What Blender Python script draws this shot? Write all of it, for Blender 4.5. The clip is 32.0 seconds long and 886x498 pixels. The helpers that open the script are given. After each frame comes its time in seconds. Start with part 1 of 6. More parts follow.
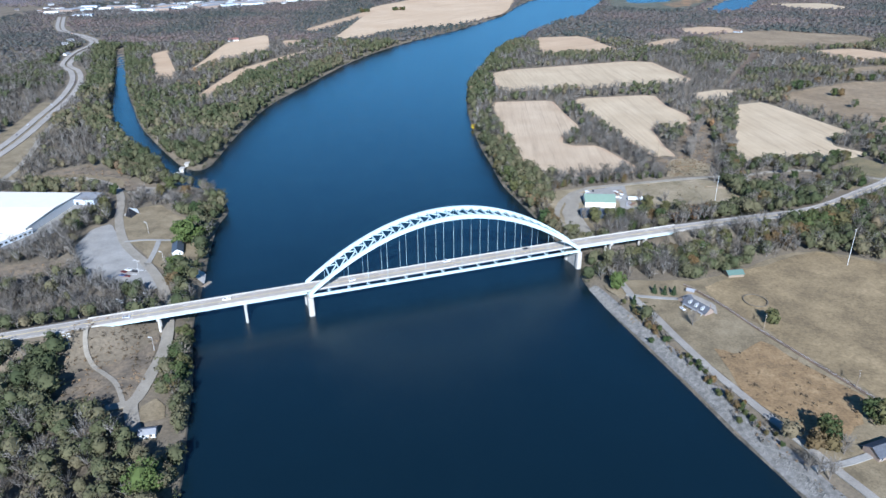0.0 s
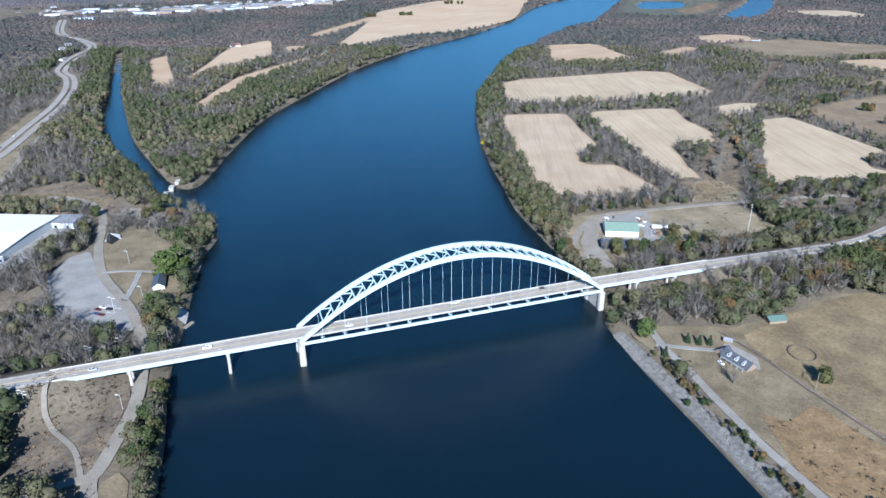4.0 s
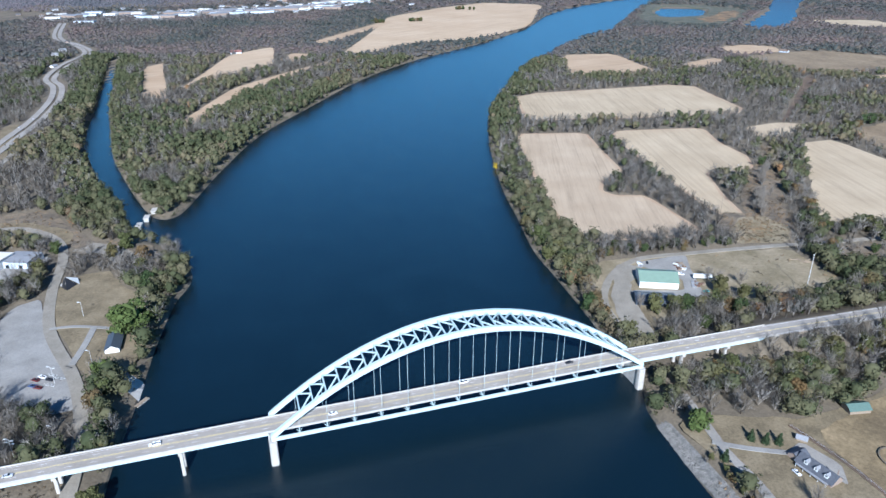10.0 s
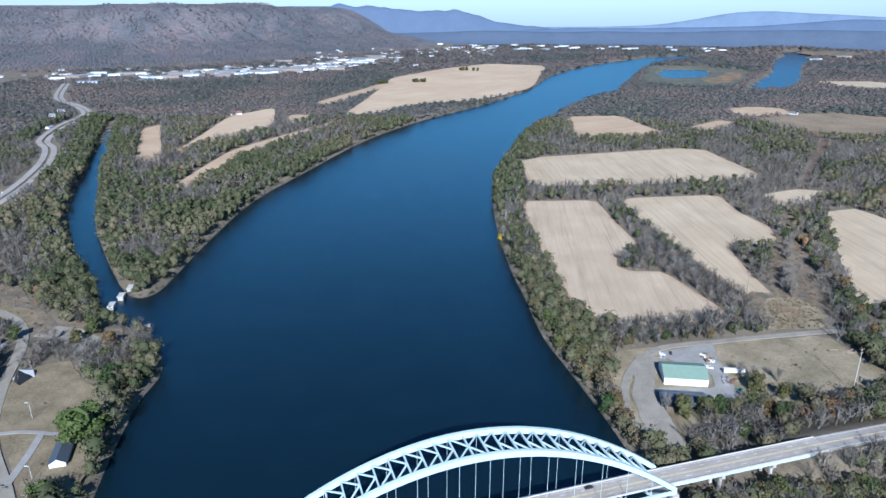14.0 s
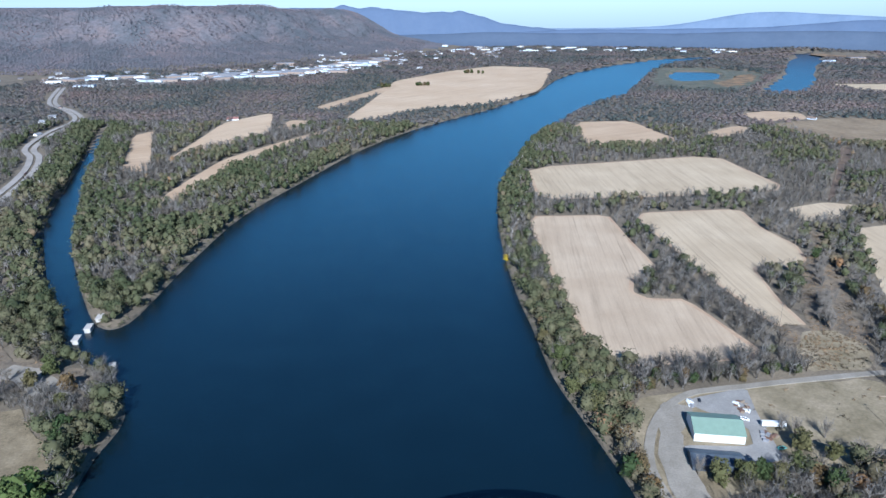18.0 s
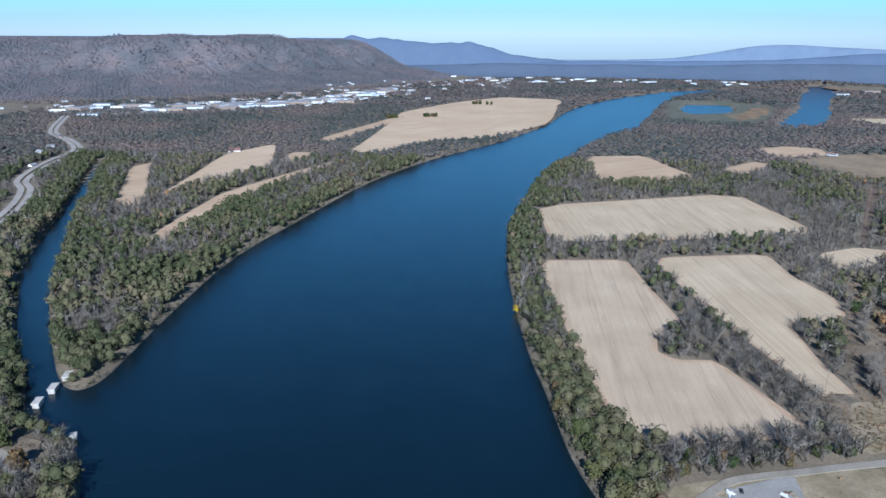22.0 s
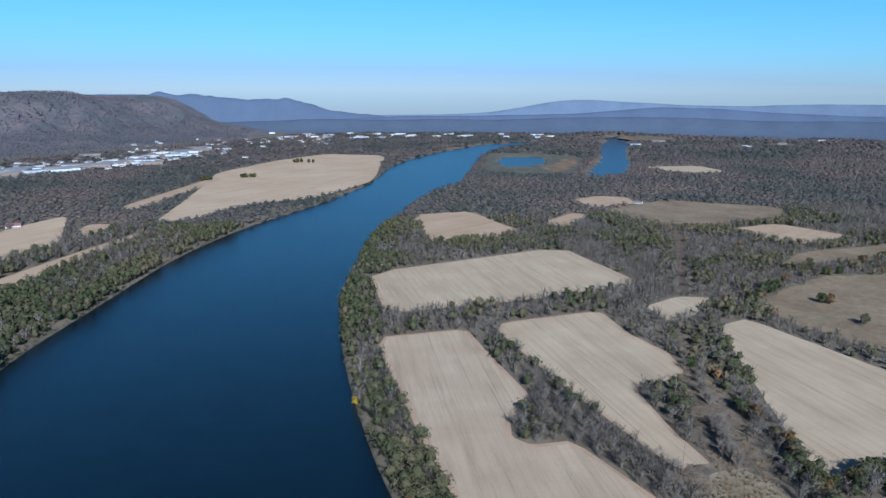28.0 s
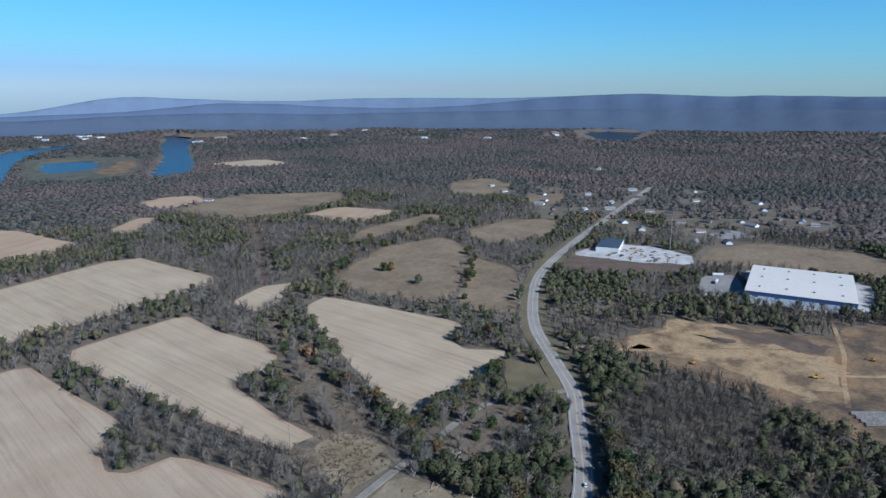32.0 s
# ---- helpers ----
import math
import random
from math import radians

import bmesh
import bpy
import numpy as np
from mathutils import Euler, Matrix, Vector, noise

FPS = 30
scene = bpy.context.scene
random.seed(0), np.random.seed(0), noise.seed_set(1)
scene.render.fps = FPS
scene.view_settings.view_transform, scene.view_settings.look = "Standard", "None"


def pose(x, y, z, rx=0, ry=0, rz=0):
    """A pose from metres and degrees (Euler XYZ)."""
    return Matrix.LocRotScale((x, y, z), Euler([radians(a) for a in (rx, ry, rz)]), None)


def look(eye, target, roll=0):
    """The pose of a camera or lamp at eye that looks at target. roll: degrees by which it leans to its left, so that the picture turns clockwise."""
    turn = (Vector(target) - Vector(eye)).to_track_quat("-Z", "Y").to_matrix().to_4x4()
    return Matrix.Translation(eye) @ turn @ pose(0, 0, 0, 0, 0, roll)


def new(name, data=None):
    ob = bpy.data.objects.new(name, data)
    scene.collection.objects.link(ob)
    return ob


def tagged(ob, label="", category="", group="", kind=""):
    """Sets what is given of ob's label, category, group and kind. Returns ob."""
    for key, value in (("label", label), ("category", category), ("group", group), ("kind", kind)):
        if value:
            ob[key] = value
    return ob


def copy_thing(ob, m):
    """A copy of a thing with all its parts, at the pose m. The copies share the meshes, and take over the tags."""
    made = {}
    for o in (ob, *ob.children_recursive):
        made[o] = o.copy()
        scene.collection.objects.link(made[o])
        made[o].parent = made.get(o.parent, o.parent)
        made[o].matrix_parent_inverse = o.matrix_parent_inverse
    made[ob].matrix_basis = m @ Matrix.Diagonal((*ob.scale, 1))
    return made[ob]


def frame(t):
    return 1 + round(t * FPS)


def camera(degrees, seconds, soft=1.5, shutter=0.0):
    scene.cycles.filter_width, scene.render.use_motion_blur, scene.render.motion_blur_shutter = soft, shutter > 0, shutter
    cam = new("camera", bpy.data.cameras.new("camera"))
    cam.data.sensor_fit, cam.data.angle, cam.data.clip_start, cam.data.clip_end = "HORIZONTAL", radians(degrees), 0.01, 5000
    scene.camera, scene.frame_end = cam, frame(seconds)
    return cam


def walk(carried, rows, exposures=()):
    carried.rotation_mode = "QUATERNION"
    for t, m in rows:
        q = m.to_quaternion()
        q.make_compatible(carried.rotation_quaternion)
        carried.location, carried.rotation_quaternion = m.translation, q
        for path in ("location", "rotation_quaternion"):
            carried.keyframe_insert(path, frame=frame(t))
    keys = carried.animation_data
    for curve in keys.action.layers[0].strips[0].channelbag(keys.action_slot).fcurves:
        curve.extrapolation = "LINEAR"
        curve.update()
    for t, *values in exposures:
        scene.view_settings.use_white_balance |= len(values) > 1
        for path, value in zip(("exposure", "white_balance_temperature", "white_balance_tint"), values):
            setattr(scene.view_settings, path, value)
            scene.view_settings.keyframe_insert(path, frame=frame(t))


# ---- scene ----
cam = camera(65.69, 32.0)


def aim(x, y, z, heading, down, lean):
    """A pose from a place, the compass heading, the angle below the horizon and the lean, in degrees."""
    return pose(x, y, z, 90 - down, 0, -heading) @ pose(0, 0, 0, 0, 0, lean)


walk(cam, [
    (0, aim(0.00, 0.00, 259.20, 0.154, 24.846, -0.723)),
    (0.5, aim(-0.38, 7.73, 259.27, 0.089, 24.822, -0.678)),
    (1, aim(-0.70, 15.46, 259.36, 0.030, 24.791, -0.636)),
    (1.5, aim(-0.94, 23.15, 259.51, -0.034, 24.787, -0.609)),
    (2, aim(-1.14, 30.83, 259.75, -0.092, 24.765, -0.606)),
    (2.5, aim(-1.24, 38.62, 259.93, -0.170, 24.747, -0.579)),
    (3, aim(-1.30, 46.46, 260.03, -0.222, 24.708, -0.547)),
    (3.5, aim(-1.37, 54.23, 260.08, -0.280, 24.656, -0.478)),
    (5.5, aim(-1.28, 85.44, 259.90, -0.525, 24.560, -0.393)),
    (6, aim(-1.41, 93.50, 259.85, -0.596, 24.553, -0.358)),
    (6.5, aim(-1.44, 101.47, 259.71, -0.669, 24.527, -0.323)),
    (7, aim(-1.41, 109.36, 259.53, -0.738, 24.503, -0.293)),
    (7.5, aim(-1.43, 117.31, 259.24, -0.813, 24.454, -0.258)),
    (8, aim(-1.46, 125.33, 258.82, -0.889, 24.428, -0.195)),
    (8.5, aim(-1.53, 133.44, 258.32, -0.940, 24.392, -0.167)),
    (9, aim(-1.53, 141.49, 257.91, -0.985, 24.356, -0.112)),
    (9.5, aim(-1.41, 149.51, 257.73, -1.050, 24.320, -0.080)),
    (10, aim(-1.18, 157.47, 257.72, -1.109, 24.306, -0.052)),
    (10.5, aim(-0.85, 165.28, 257.84, -1.164, 24.313, -0.041)),
    (11, aim(-0.38, 172.86, 258.10, -1.197, 24.323, 0.012)),
    (11.5, aim(0.13, 180.28, 258.31, -1.250, 24.361, 0.051)),
    (12, aim(0.42, 187.88, 258.51, -1.282, 24.257, 0.021)),
    (12.5, aim(0.56, 195.64, 258.56, -1.377, 19.798, 0.057)),
    (13, aim(0.59, 203.36, 258.48, -1.399, 19.793, 0.056)),
    (13.5, aim(0.70, 211.02, 258.38, -1.423, 19.790, 0.037)),
    (14, aim(0.90, 218.78, 258.22, -1.463, 19.779, 0.008)),
    (14.5, aim(1.18, 226.73, 258.01, -1.490, 19.749, -0.031)),
    (16.5, aim(2.64, 259.73, 257.99, -1.713, 19.746, -0.169)),
    (17, aim(3.17, 267.47, 258.07, -1.764, 19.742, -0.209)),
    (17.5, aim(3.67, 275.26, 258.14, -1.874, 19.695, -0.184)),
    (18, aim(4.11, 283.04, 258.21, -1.958, 19.682, -0.143)),
    (18.5, aim(4.42, 290.85, 258.36, -2.047, 19.665, -0.132)),
    (19, aim(4.63, 298.66, 258.70, -2.135, 19.684, -0.085)),
    (19.5, aim(4.72, 306.37, 259.05, -2.209, 19.685, -0.043)),
    (20, aim(4.78, 313.86, 259.22, -2.290, 19.679, 0.012)),
    (20.5, aim(4.65, 321.32, 259.23, -2.335, 19.643, 0.066)),
    (21, aim(4.40, 328.82, 259.16, -2.427, 17.985, 0.148)),
    (21.5, aim(4.15, 336.00, 259.09, -2.488, 17.393, 0.185)),
    (22, aim(4.00, 342.95, 259.09, -2.584, 17.376, 0.237)),
    (22.5, aim(3.87, 349.78, 259.15, -2.643, 17.409, 0.228)),
    (23, aim(3.67, 356.87, 259.19, -2.721, 17.447, 0.238)),
    (23.5, aim(3.39, 364.44, 259.09, -2.792, 17.473, 0.223)),
    (24, aim(3.36, 372.44, 258.95, -2.377, 17.556, 0.205)),
    (24.5, aim(3.64, 380.55, 259.02, -0.947, 17.585, 0.105)),
    (26.5, aim(5.55, 406.23, 265.96, 2.361, 18.047, 0.035)),
    (27, aim(6.07, 409.40, 266.62, 11.751, 18.029, 0.068)),
    (27.5, aim(6.57, 411.75, 267.05, 11.809, 15.887, 0.138)),
    (28, aim(7.10, 412.89, 267.03, 12.009, 13.050, 0.210)),
    (28.5, aim(7.64, 413.05, 266.77, 12.128, 13.047, 0.251)),
    (29, aim(8.26, 412.53, 266.38, 16.920, 13.083, 0.198)),
    (29.5, aim(9.00, 411.78, 266.02, 18.066, 13.125, 0.206)),
    (30, aim(9.32, 411.36, 265.67, 26.950, 13.152, 0.046)),
    (30.5, aim(9.28, 411.60, 265.26, 34.625, 13.185, -0.049)),
    (31, aim(9.00, 412.23, 264.86, 41.369, 13.220, -0.088)),
    (31.5, aim(8.55, 412.91, 264.55, 45.271, 13.244, -0.074)),
    (32, aim(8.08, 413.58, 264.37, 47.027, 13.290, -0.075)),
], [(0, 1.22, 5330, 10), (12, 1.1, 5330, 10), (13, 1.05, 5230, 10), (20, 1.1, 5230, 10), (21, 1.02, 5250, 10), (22, 0.86, 5250, 10), (24, 0.86, 5250, 10), (27, 0.82, 5250, 10), (28, 0.48, 5250, 10), (30, 0.32, 5250, 10), (32, 0.42, 5230, 10)])


# ---- world, sun, exposure ----
world = bpy.data.worlds.new("sky")
scene.world = world
world.use_nodes = True
wn = world.node_tree
sky = wn.nodes.new("ShaderNodeTexSky")
sky.sky_type = "NISHITA"
sky.sun_disc = False
sky.sun_elevation = radians(33)
sky.sun_rotation = radians(178)
sky.altitude = 300
sky.air_density = 1.0
sky.dust_density = 0.0
sky.ozone_density = 6.0
tint = wn.nodes.new("ShaderNodeMixRGB")
tint.blend_type = "MULTIPLY"
tint.inputs["Fac"].default_value = 1.0
# clear blue overhead, lavender haze towards the horizon: told by how much red the sky holds
parts = wn.nodes.new("ShaderNodeSeparateColor")
span = wn.nodes.new("ShaderNodeMapRange")
span.inputs["From Min"].default_value = 0.6
span.inputs["From Max"].default_value = 7.5
hue = wn.nodes.new("ShaderNodeValToRGB")
he = hue.color_ramp.elements
he[0].color = (0.36, 0.52, 0.63, 1)
he[1].color = (0.47, 0.575, 0.77, 1)
mid_sky = he.new(0.16)
mid_sky.color = (0.62, 1.0, 0.99, 1)
wn.links.new(sky.outputs["Color"], parts.inputs["Color"])
wn.links.new(parts.outputs["Red"], span.inputs["Value"])
wn.links.new(span.outputs["Result"], hue.inputs["Fac"])
wn.links.new(hue.outputs["Color"], tint.inputs["Color2"])
wn.links.new(sky.outputs["Color"], tint.inputs["Color1"])
wn.links.new(tint.outputs["Color"], wn.nodes["Background"].inputs["Color"])
wn.nodes["Background"].inputs["Strength"].default_value = 0.084
sun = new("sun", bpy.data.lights.new("sun", "SUN"))
sun.data.energy = 4.7
sun.data.angle = radians(0.5)
sun.data.color = (1.0, 0.97, 0.92)
sun.matrix_world = look((13, -500, 325), (0, 0, 0))


# ---- materials ----
def socket(nt, node, name, value):
    if isinstance(value, bpy.types.NodeSocket):
        nt.links.new(value, node.inputs[name])
    else:
        node.inputs[name].default_value = value


def noise_tex(nt, vec, scale, detail=4.0, rough=0.6):
    n = nt.nodes.new("ShaderNodeTexNoise")
    nt.links.new(vec, n.inputs["Vector"])
    n.inputs["Scale"].default_value = scale
    n.inputs["Detail"].default_value = detail
    n.inputs["Roughness"].default_value = rough
    return n.outputs["Fac"]


def ramp(nt, fac, stops):
    r = nt.nodes.new("ShaderNodeValToRGB")
    e = r.color_ramp.elements
    e[0].position, e[0].color = stops[0][0], (*stops[0][1], 1)
    e[1].position, e[1].color = stops[-1][0], (*stops[-1][1], 1)
    for p, c in stops[1:-1]:
        k = e.new(p)
        k.color = (*c, 1)
    nt.links.new(fac, r.inputs["Fac"])
    return r.outputs["Color"]


def mix(nt, fac, a, b, kind="MIX"):
    m = nt.nodes.new("ShaderNodeMixRGB")
    m.blend_type = kind
    for name, v in (("Fac", fac), ("Color1", a), ("Color2", b)):
        if isinstance(v, tuple):
            v = (*v, 1)
        socket(nt, m, name, v)
    return m.outputs["Color"]


def material(name):
    m = bpy.data.materials.new(name)
    m.use_nodes = True
    nt = m.node_tree
    return m, nt, nt.nodes["Principled BSDF"], nt.nodes.new("ShaderNodeTexCoord").outputs["Object"]


def relief(nt, shader, height, strength, distance):
    b = nt.nodes.new("ShaderNodeBump")
    b.inputs["Strength"].default_value = strength
    b.inputs["Distance"].default_value = distance
    nt.links.new(height, b.inputs["Height"])
    nt.links.new(b.outputs["Normal"], shader.inputs["Normal"])


def surface(name, stops, scale, rough=0.9, fine=(), metal=0.0, bump=0.0, bump_scale=None, spec=0.3):
    """Two scales of noise: broad patches through a ramp, and a fine grain that lightens and darkens it."""
    m, nt, sh, co = material(name)
    col = ramp(nt, noise_tex(nt, co, scale), stops)
    if fine:
        fs, amount = fine
        g = noise_tex(nt, co, fs, 6.0, 0.7)
        col = mix(nt, amount, col, ramp(nt, g, [(0.3, (0.25, 0.25, 0.25)), (0.7, (0.8, 0.8, 0.8))]), "OVERLAY")
    socket(nt, sh, "Base Color", col)
    sh.inputs["Roughness"].default_value = rough
    sh.inputs["Metallic"].default_value = metal
    sh.inputs["Specular IOR Level"].default_value = spec
    if bump:
        relief(nt, sh, noise_tex(nt, co, bump_scale or scale * 6), 0.6, bump)
    return m


def plain(name, c, rough=0.6, metal=0.0, var=0.12, scale=1.2):
    d = tuple(v * (1 - var) for v in c)
    l = tuple(min(1, v * (1 + var)) for v in c)
    return surface(name, [(0.3, d), (0.7, l)], scale, rough, (scale * 9, 0.15), metal)


def crop_rows(name, c1, c2, turn, period, wob=1.0, patch=0.012):
    """A harvested field: broad patches, tractor rows and stubble."""
    m, nt, sh, co = material(name)
    mp = nt.nodes.new("ShaderNodeMapping")
    mp.inputs["Rotation"].default_value[2] = radians(turn)
    nt.links.new(co, mp.inputs["Vector"])
    w = nt.nodes.new("ShaderNodeTexWave")
    w.bands_direction = "X"
    w.inputs["Scale"].default_value = 0.314 / period
    w.inputs["Distortion"].default_value = wob
    w.inputs["Detail"].default_value = 3.0
    w.inputs["Detail Scale"].default_value = 0.4
    nt.links.new(mp.outputs["Vector"], w.inputs["Vector"])
    st = nt.nodes.new("ShaderNodeMapping")
    st.inputs["Scale"].default_value = (0.12, 0.008, 0.1)
    nt.links.new(mp.outputs["Vector"], st.inputs["Vector"])
    streak = noise_tex(nt, st.outputs["Vector"], 1.0, 6.0, 0.7)
    big = noise_tex(nt, co, patch, 5.0, 0.6)
    col = ramp(nt, big, [(0.3, c1), (0.7, c2)])
    dark = tuple(v * 0.62 for v in c1)
    lines = ramp(nt, w.outputs["Fac"], [(0.0, (0, 0, 0)), (0.75, (0.0, 0.0, 0.0)), (1.0, (0.12, 0.12, 0.12))])
    col = mix(nt, lines, col, dark)
    col = mix(nt, ramp(nt, streak, [(0.48, (0, 0, 0)), (0.74, (0.6, 0.6, 0.6))]), col, dark)
    rt = nt.nodes.new("ShaderNodeMapping")
    rt.inputs["Scale"].default_value = (0.42, 0.006, 0.1)
    nt.links.new(mp.outputs["Vector"], rt.inputs["Vector"])
    ruts = noise_tex(nt, rt.outputs["Vector"], 1.0, 2.0, 0.5)
    col = mix(nt, ramp(nt, ruts, [(0.60, (0, 0, 0)), (0.70, (0.45, 0.45, 0.45))]), col, dark)
    col = mix(nt, 0.25, col, ramp(nt, noise_tex(nt, co, 0.6, 6.0, 0.75), [(0.3, (0.3, 0.3, 0.3)), (0.7, (0.7, 0.7, 0.7))]), "OVERLAY")
    socket(nt, sh, "Base Color", col)
    sh.inputs["Roughness"].default_value = 0.95
    sh.inputs["Specular IOR Level"].default_value = 0.1
    return m


def foliage(name, stops, rough=0.85, speck=0.35):
    """Leaves or twigs: each tree takes its own tone along the ramp, each clump a little of its own."""
    m, nt, sh, co = material(name)
    a = nt.nodes.new("ShaderNodeAttribute")
    a.attribute_name = "tone"
    isl = nt.nodes.new("ShaderNodeNewGeometry").outputs["Random Per Island"]
    add = nt.nodes.new("ShaderNodeMath")
    add.operation = "MULTIPLY_ADD"
    nt.links.new(isl, add.inputs[0])
    add.inputs[1].default_value = 0.12
    nt.links.new(a.outputs["Fac"], add.inputs[2])
    col = ramp(nt, add.outputs[0], stops)
    col = mix(nt, speck, col, ramp(nt, isl, [(0.0, (0.35, 0.35, 0.35)), (1.0, (0.65, 0.65, 0.65))]), "OVERLAY")
    socket(nt, sh, "Base Color", col)
    sh.inputs["Roughness"].default_value = rough
    sh.inputs["Specular IOR Level"].default_value = 0.15
    return m


M_GROUND = surface("woodland_floor", [(0.25, (0.085, 0.068, 0.047)), (0.5, (0.125, 0.100, 0.068)), (0.75, (0.17, 0.135, 0.092))], 0.02, 0.95, (0.5, 0.5), bump=0.5, bump_scale=0.4)
M_FIELD_A = crop_rows("corn_stubble", (0.335, 0.250, 0.165), (0.435, 0.338, 0.232), 3, 7.0)
M_FIELD_B = crop_rows("pale_stubble", (0.350, 0.268, 0.172), (0.440, 0.345, 0.230), -3, 9.0)
M_FIELD_C = crop_rows("tawny_stubble", (0.345, 0.240, 0.148), (0.425, 0.310, 0.202), 60, 12.0)
M_FIELD_D = crop_rows("golden_stubble", (0.385, 0.275, 0.172), (0.465, 0.348, 0.232), 40, 14.0, 2.0, 0.006)
M_PASTURE = surface("pasture_grass", [(0.3, (0.110, 0.080, 0.043)), (0.48, (0.160, 0.117, 0.062)), (0.6, (0.195, 0.143, 0.076)), (0.75, (0.245, 0.180, 0.100))], 0.035, 0.95, (0.45, 0.6))
M_PASTURE_FAR = surface("tan_autumn_pasture", [(0.3, (0.135, 0.096, 0.056)), (0.5, (0.185, 0.134, 0.079)), (0.72, (0.225, 0.168, 0.102))], 0.014, 0.95, (0.12, 0.5))
M_HAY = surface("rusty_hay", [(0.3, (0.12, 0.080, 0.040)), (0.5, (0.185, 0.120, 0.058)), (0.72, (0.24, 0.165, 0.085))], 0.09, 0.95, (0.6, 0.65), bump=0.5, bump_scale=0.5)
M_LAWN = surface("dry_lawn", [(0.3, (0.108, 0.084, 0.049)), (0.5, (0.160, 0.124, 0.073)), (0.7, (0.205, 0.162, 0.100))], 0.06, 0.95, (0.6, 0.55))
M_SCRUB = surface("cut_scrub", [(0.3, (0.075, 0.062, 0.046)), (0.5, (0.125, 0.098, 0.068)), (0.75, (0.20, 0.15, 0.095))], 0.09, 0.95, (0.5, 0.6))
M_CLAY = surface("graded_clay", [(0.3, (0.06, 0.046, 0.033)), (0.45, (0.14, 0.092, 0.05)), (0.56, (0.20, 0.132, 0.068)), (0.72, (0.22, 0.105, 0.045))], 0.03, 0.95, (0.25, 0.6))
M_CLAY_PALE = surface("pale_scraped_clay", [(0.36, (0.135, 0.088, 0.048)), (0.44, (0.24, 0.160, 0.082)), (0.56, (0.33, 0.228, 0.118)), (0.66, (0.29, 0.180, 0.085)), (0.74, (0.25, 0.122, 0.050))], 0.03, 0.95, (0.3, 0.55))
M_CLAY_ROAD = surface("packed_clay", [(0.3, (0.27, 0.195, 0.11)), (0.7, (0.35, 0.265, 0.16))], 0.08, 0.95, (0.9, 0.3))
M_SOIL = surface("dark_topsoil", [(0.3, (0.075, 0.055, 0.04)), (0.7, (0.14, 0.095, 0.062))], 0.06, 0.95, (0.6, 0.5))
M_YARD = surface("dry_yard_grass", [(0.25, (0.125, 0.10, 0.055)), (0.5, (0.20, 0.16, 0.098)), (0.75, (0.27, 0.215, 0.14))], 0.04, 0.95, (0.5, 0.45))
M_PALE_GRAVEL = surface("white_gravel", [(0.3, (0.30, 0.28, 0.25)), (0.7, (0.50, 0.475, 0.44))], 0.08, 0.95, (0.7, 0.35))
M_TOWN = surface("town_ground", [(0.35, (0.10, 0.09, 0.07)), (0.5, (0.18, 0.165, 0.14)), (0.7, (0.32, 0.30, 0.275))], 0.035, 0.95, (0.2, 0.45))
M_GRAVEL = surface("gravel", [(0.3, (0.185, 0.172, 0.152)), (0.7, (0.265, 0.248, 0.222))], 0.06, 0.95, (1.2, 0.35))
M_DIRT = surface("dirt_track", [(0.3, (0.175, 0.152, 0.118)), (0.7, (0.25, 0.220, 0.175))], 0.08, 0.95, (0.9, 0.35))
M_RIPRAP = surface("riprap_stone", [(0.3, (0.088, 0.082, 0.072)), (0.7, (0.195, 0.18, 0.16))], 0.35, 0.9, (1.5, 0.6))
M_SHORE = surface("bare_shore_clay", [(0.35, (0.045, 0.038, 0.028)), (0.55, (0.085, 0.070, 0.050)), (0.75, (0.20, 0.165, 0.125))], 0.09, 0.9, (0.7, 0.6))
M_ASPHALT = surface("worn_asphalt", [(0.3, (0.245, 0.212, 0.175)), (0.7, (0.315, 0.277, 0.235))], 0.05, 0.9, (0.8, 0.25))
M_ROAD = surface("highway_asphalt", [(0.3, (0.22, 0.195, 0.165)), (0.7, (0.29, 0.26, 0.225))], 0.05, 0.9, (0.8, 0.25))
M_WHITE_LINE = plain("white_road_paint", (0.62, 0.61, 0.58), 0.8)
M_YELLOW_LINE = plain("yellow_road_paint", (0.60, 0.47, 0.20), 0.8)
M_STEEL = plain("pale_blue_bridge_paint", (0.405, 0.490, 0.49), 0.55, 0.0, 0.06, 0.3)
M_CONCRETE = surface("weathered_concrete", [(0.3, (0.31, 0.285, 0.25)), (0.7, (0.42, 0.39, 0.345))], 0.25, 0.9, (2.0, 0.3))
M_LEAF = foliage("autumn_leaves", [(0.0, (0.036, 0.044, 0.019)), (0.3, (0.057, 0.060, 0.028)), (0.55, (0.083, 0.077, 0.040)), (0.8, (0.108, 0.087, 0.051)), (0.93, (0.130, 0.083, 0.048)), (1.0, (0.175, 0.100, 0.046))], 0.85, 0.3)
M_TWIG = foliage("bare_twigs", [(0.0, (0.092, 0.079, 0.063)), (0.25, (0.130, 0.114, 0.094)), (0.5, (0.170, 0.152, 0.130)), (1.0, (0.23, 0.210, 0.184))])
M_BRUSH = foliage("tawny_brush", [(0.0, (0.05, 0.042, 0.026)), (0.4, (0.09, 0.066, 0.04)), (0.7, (0.16, 0.11, 0.062)), (1.0, (0.25, 0.165, 0.09))])
M_HEADLAND = surface("headland_soil", [(0.3, (0.30, 0.20, 0.125)), (0.7, (0.38, 0.275, 0.175))], 0.03, 0.95, (0.5, 0.3))
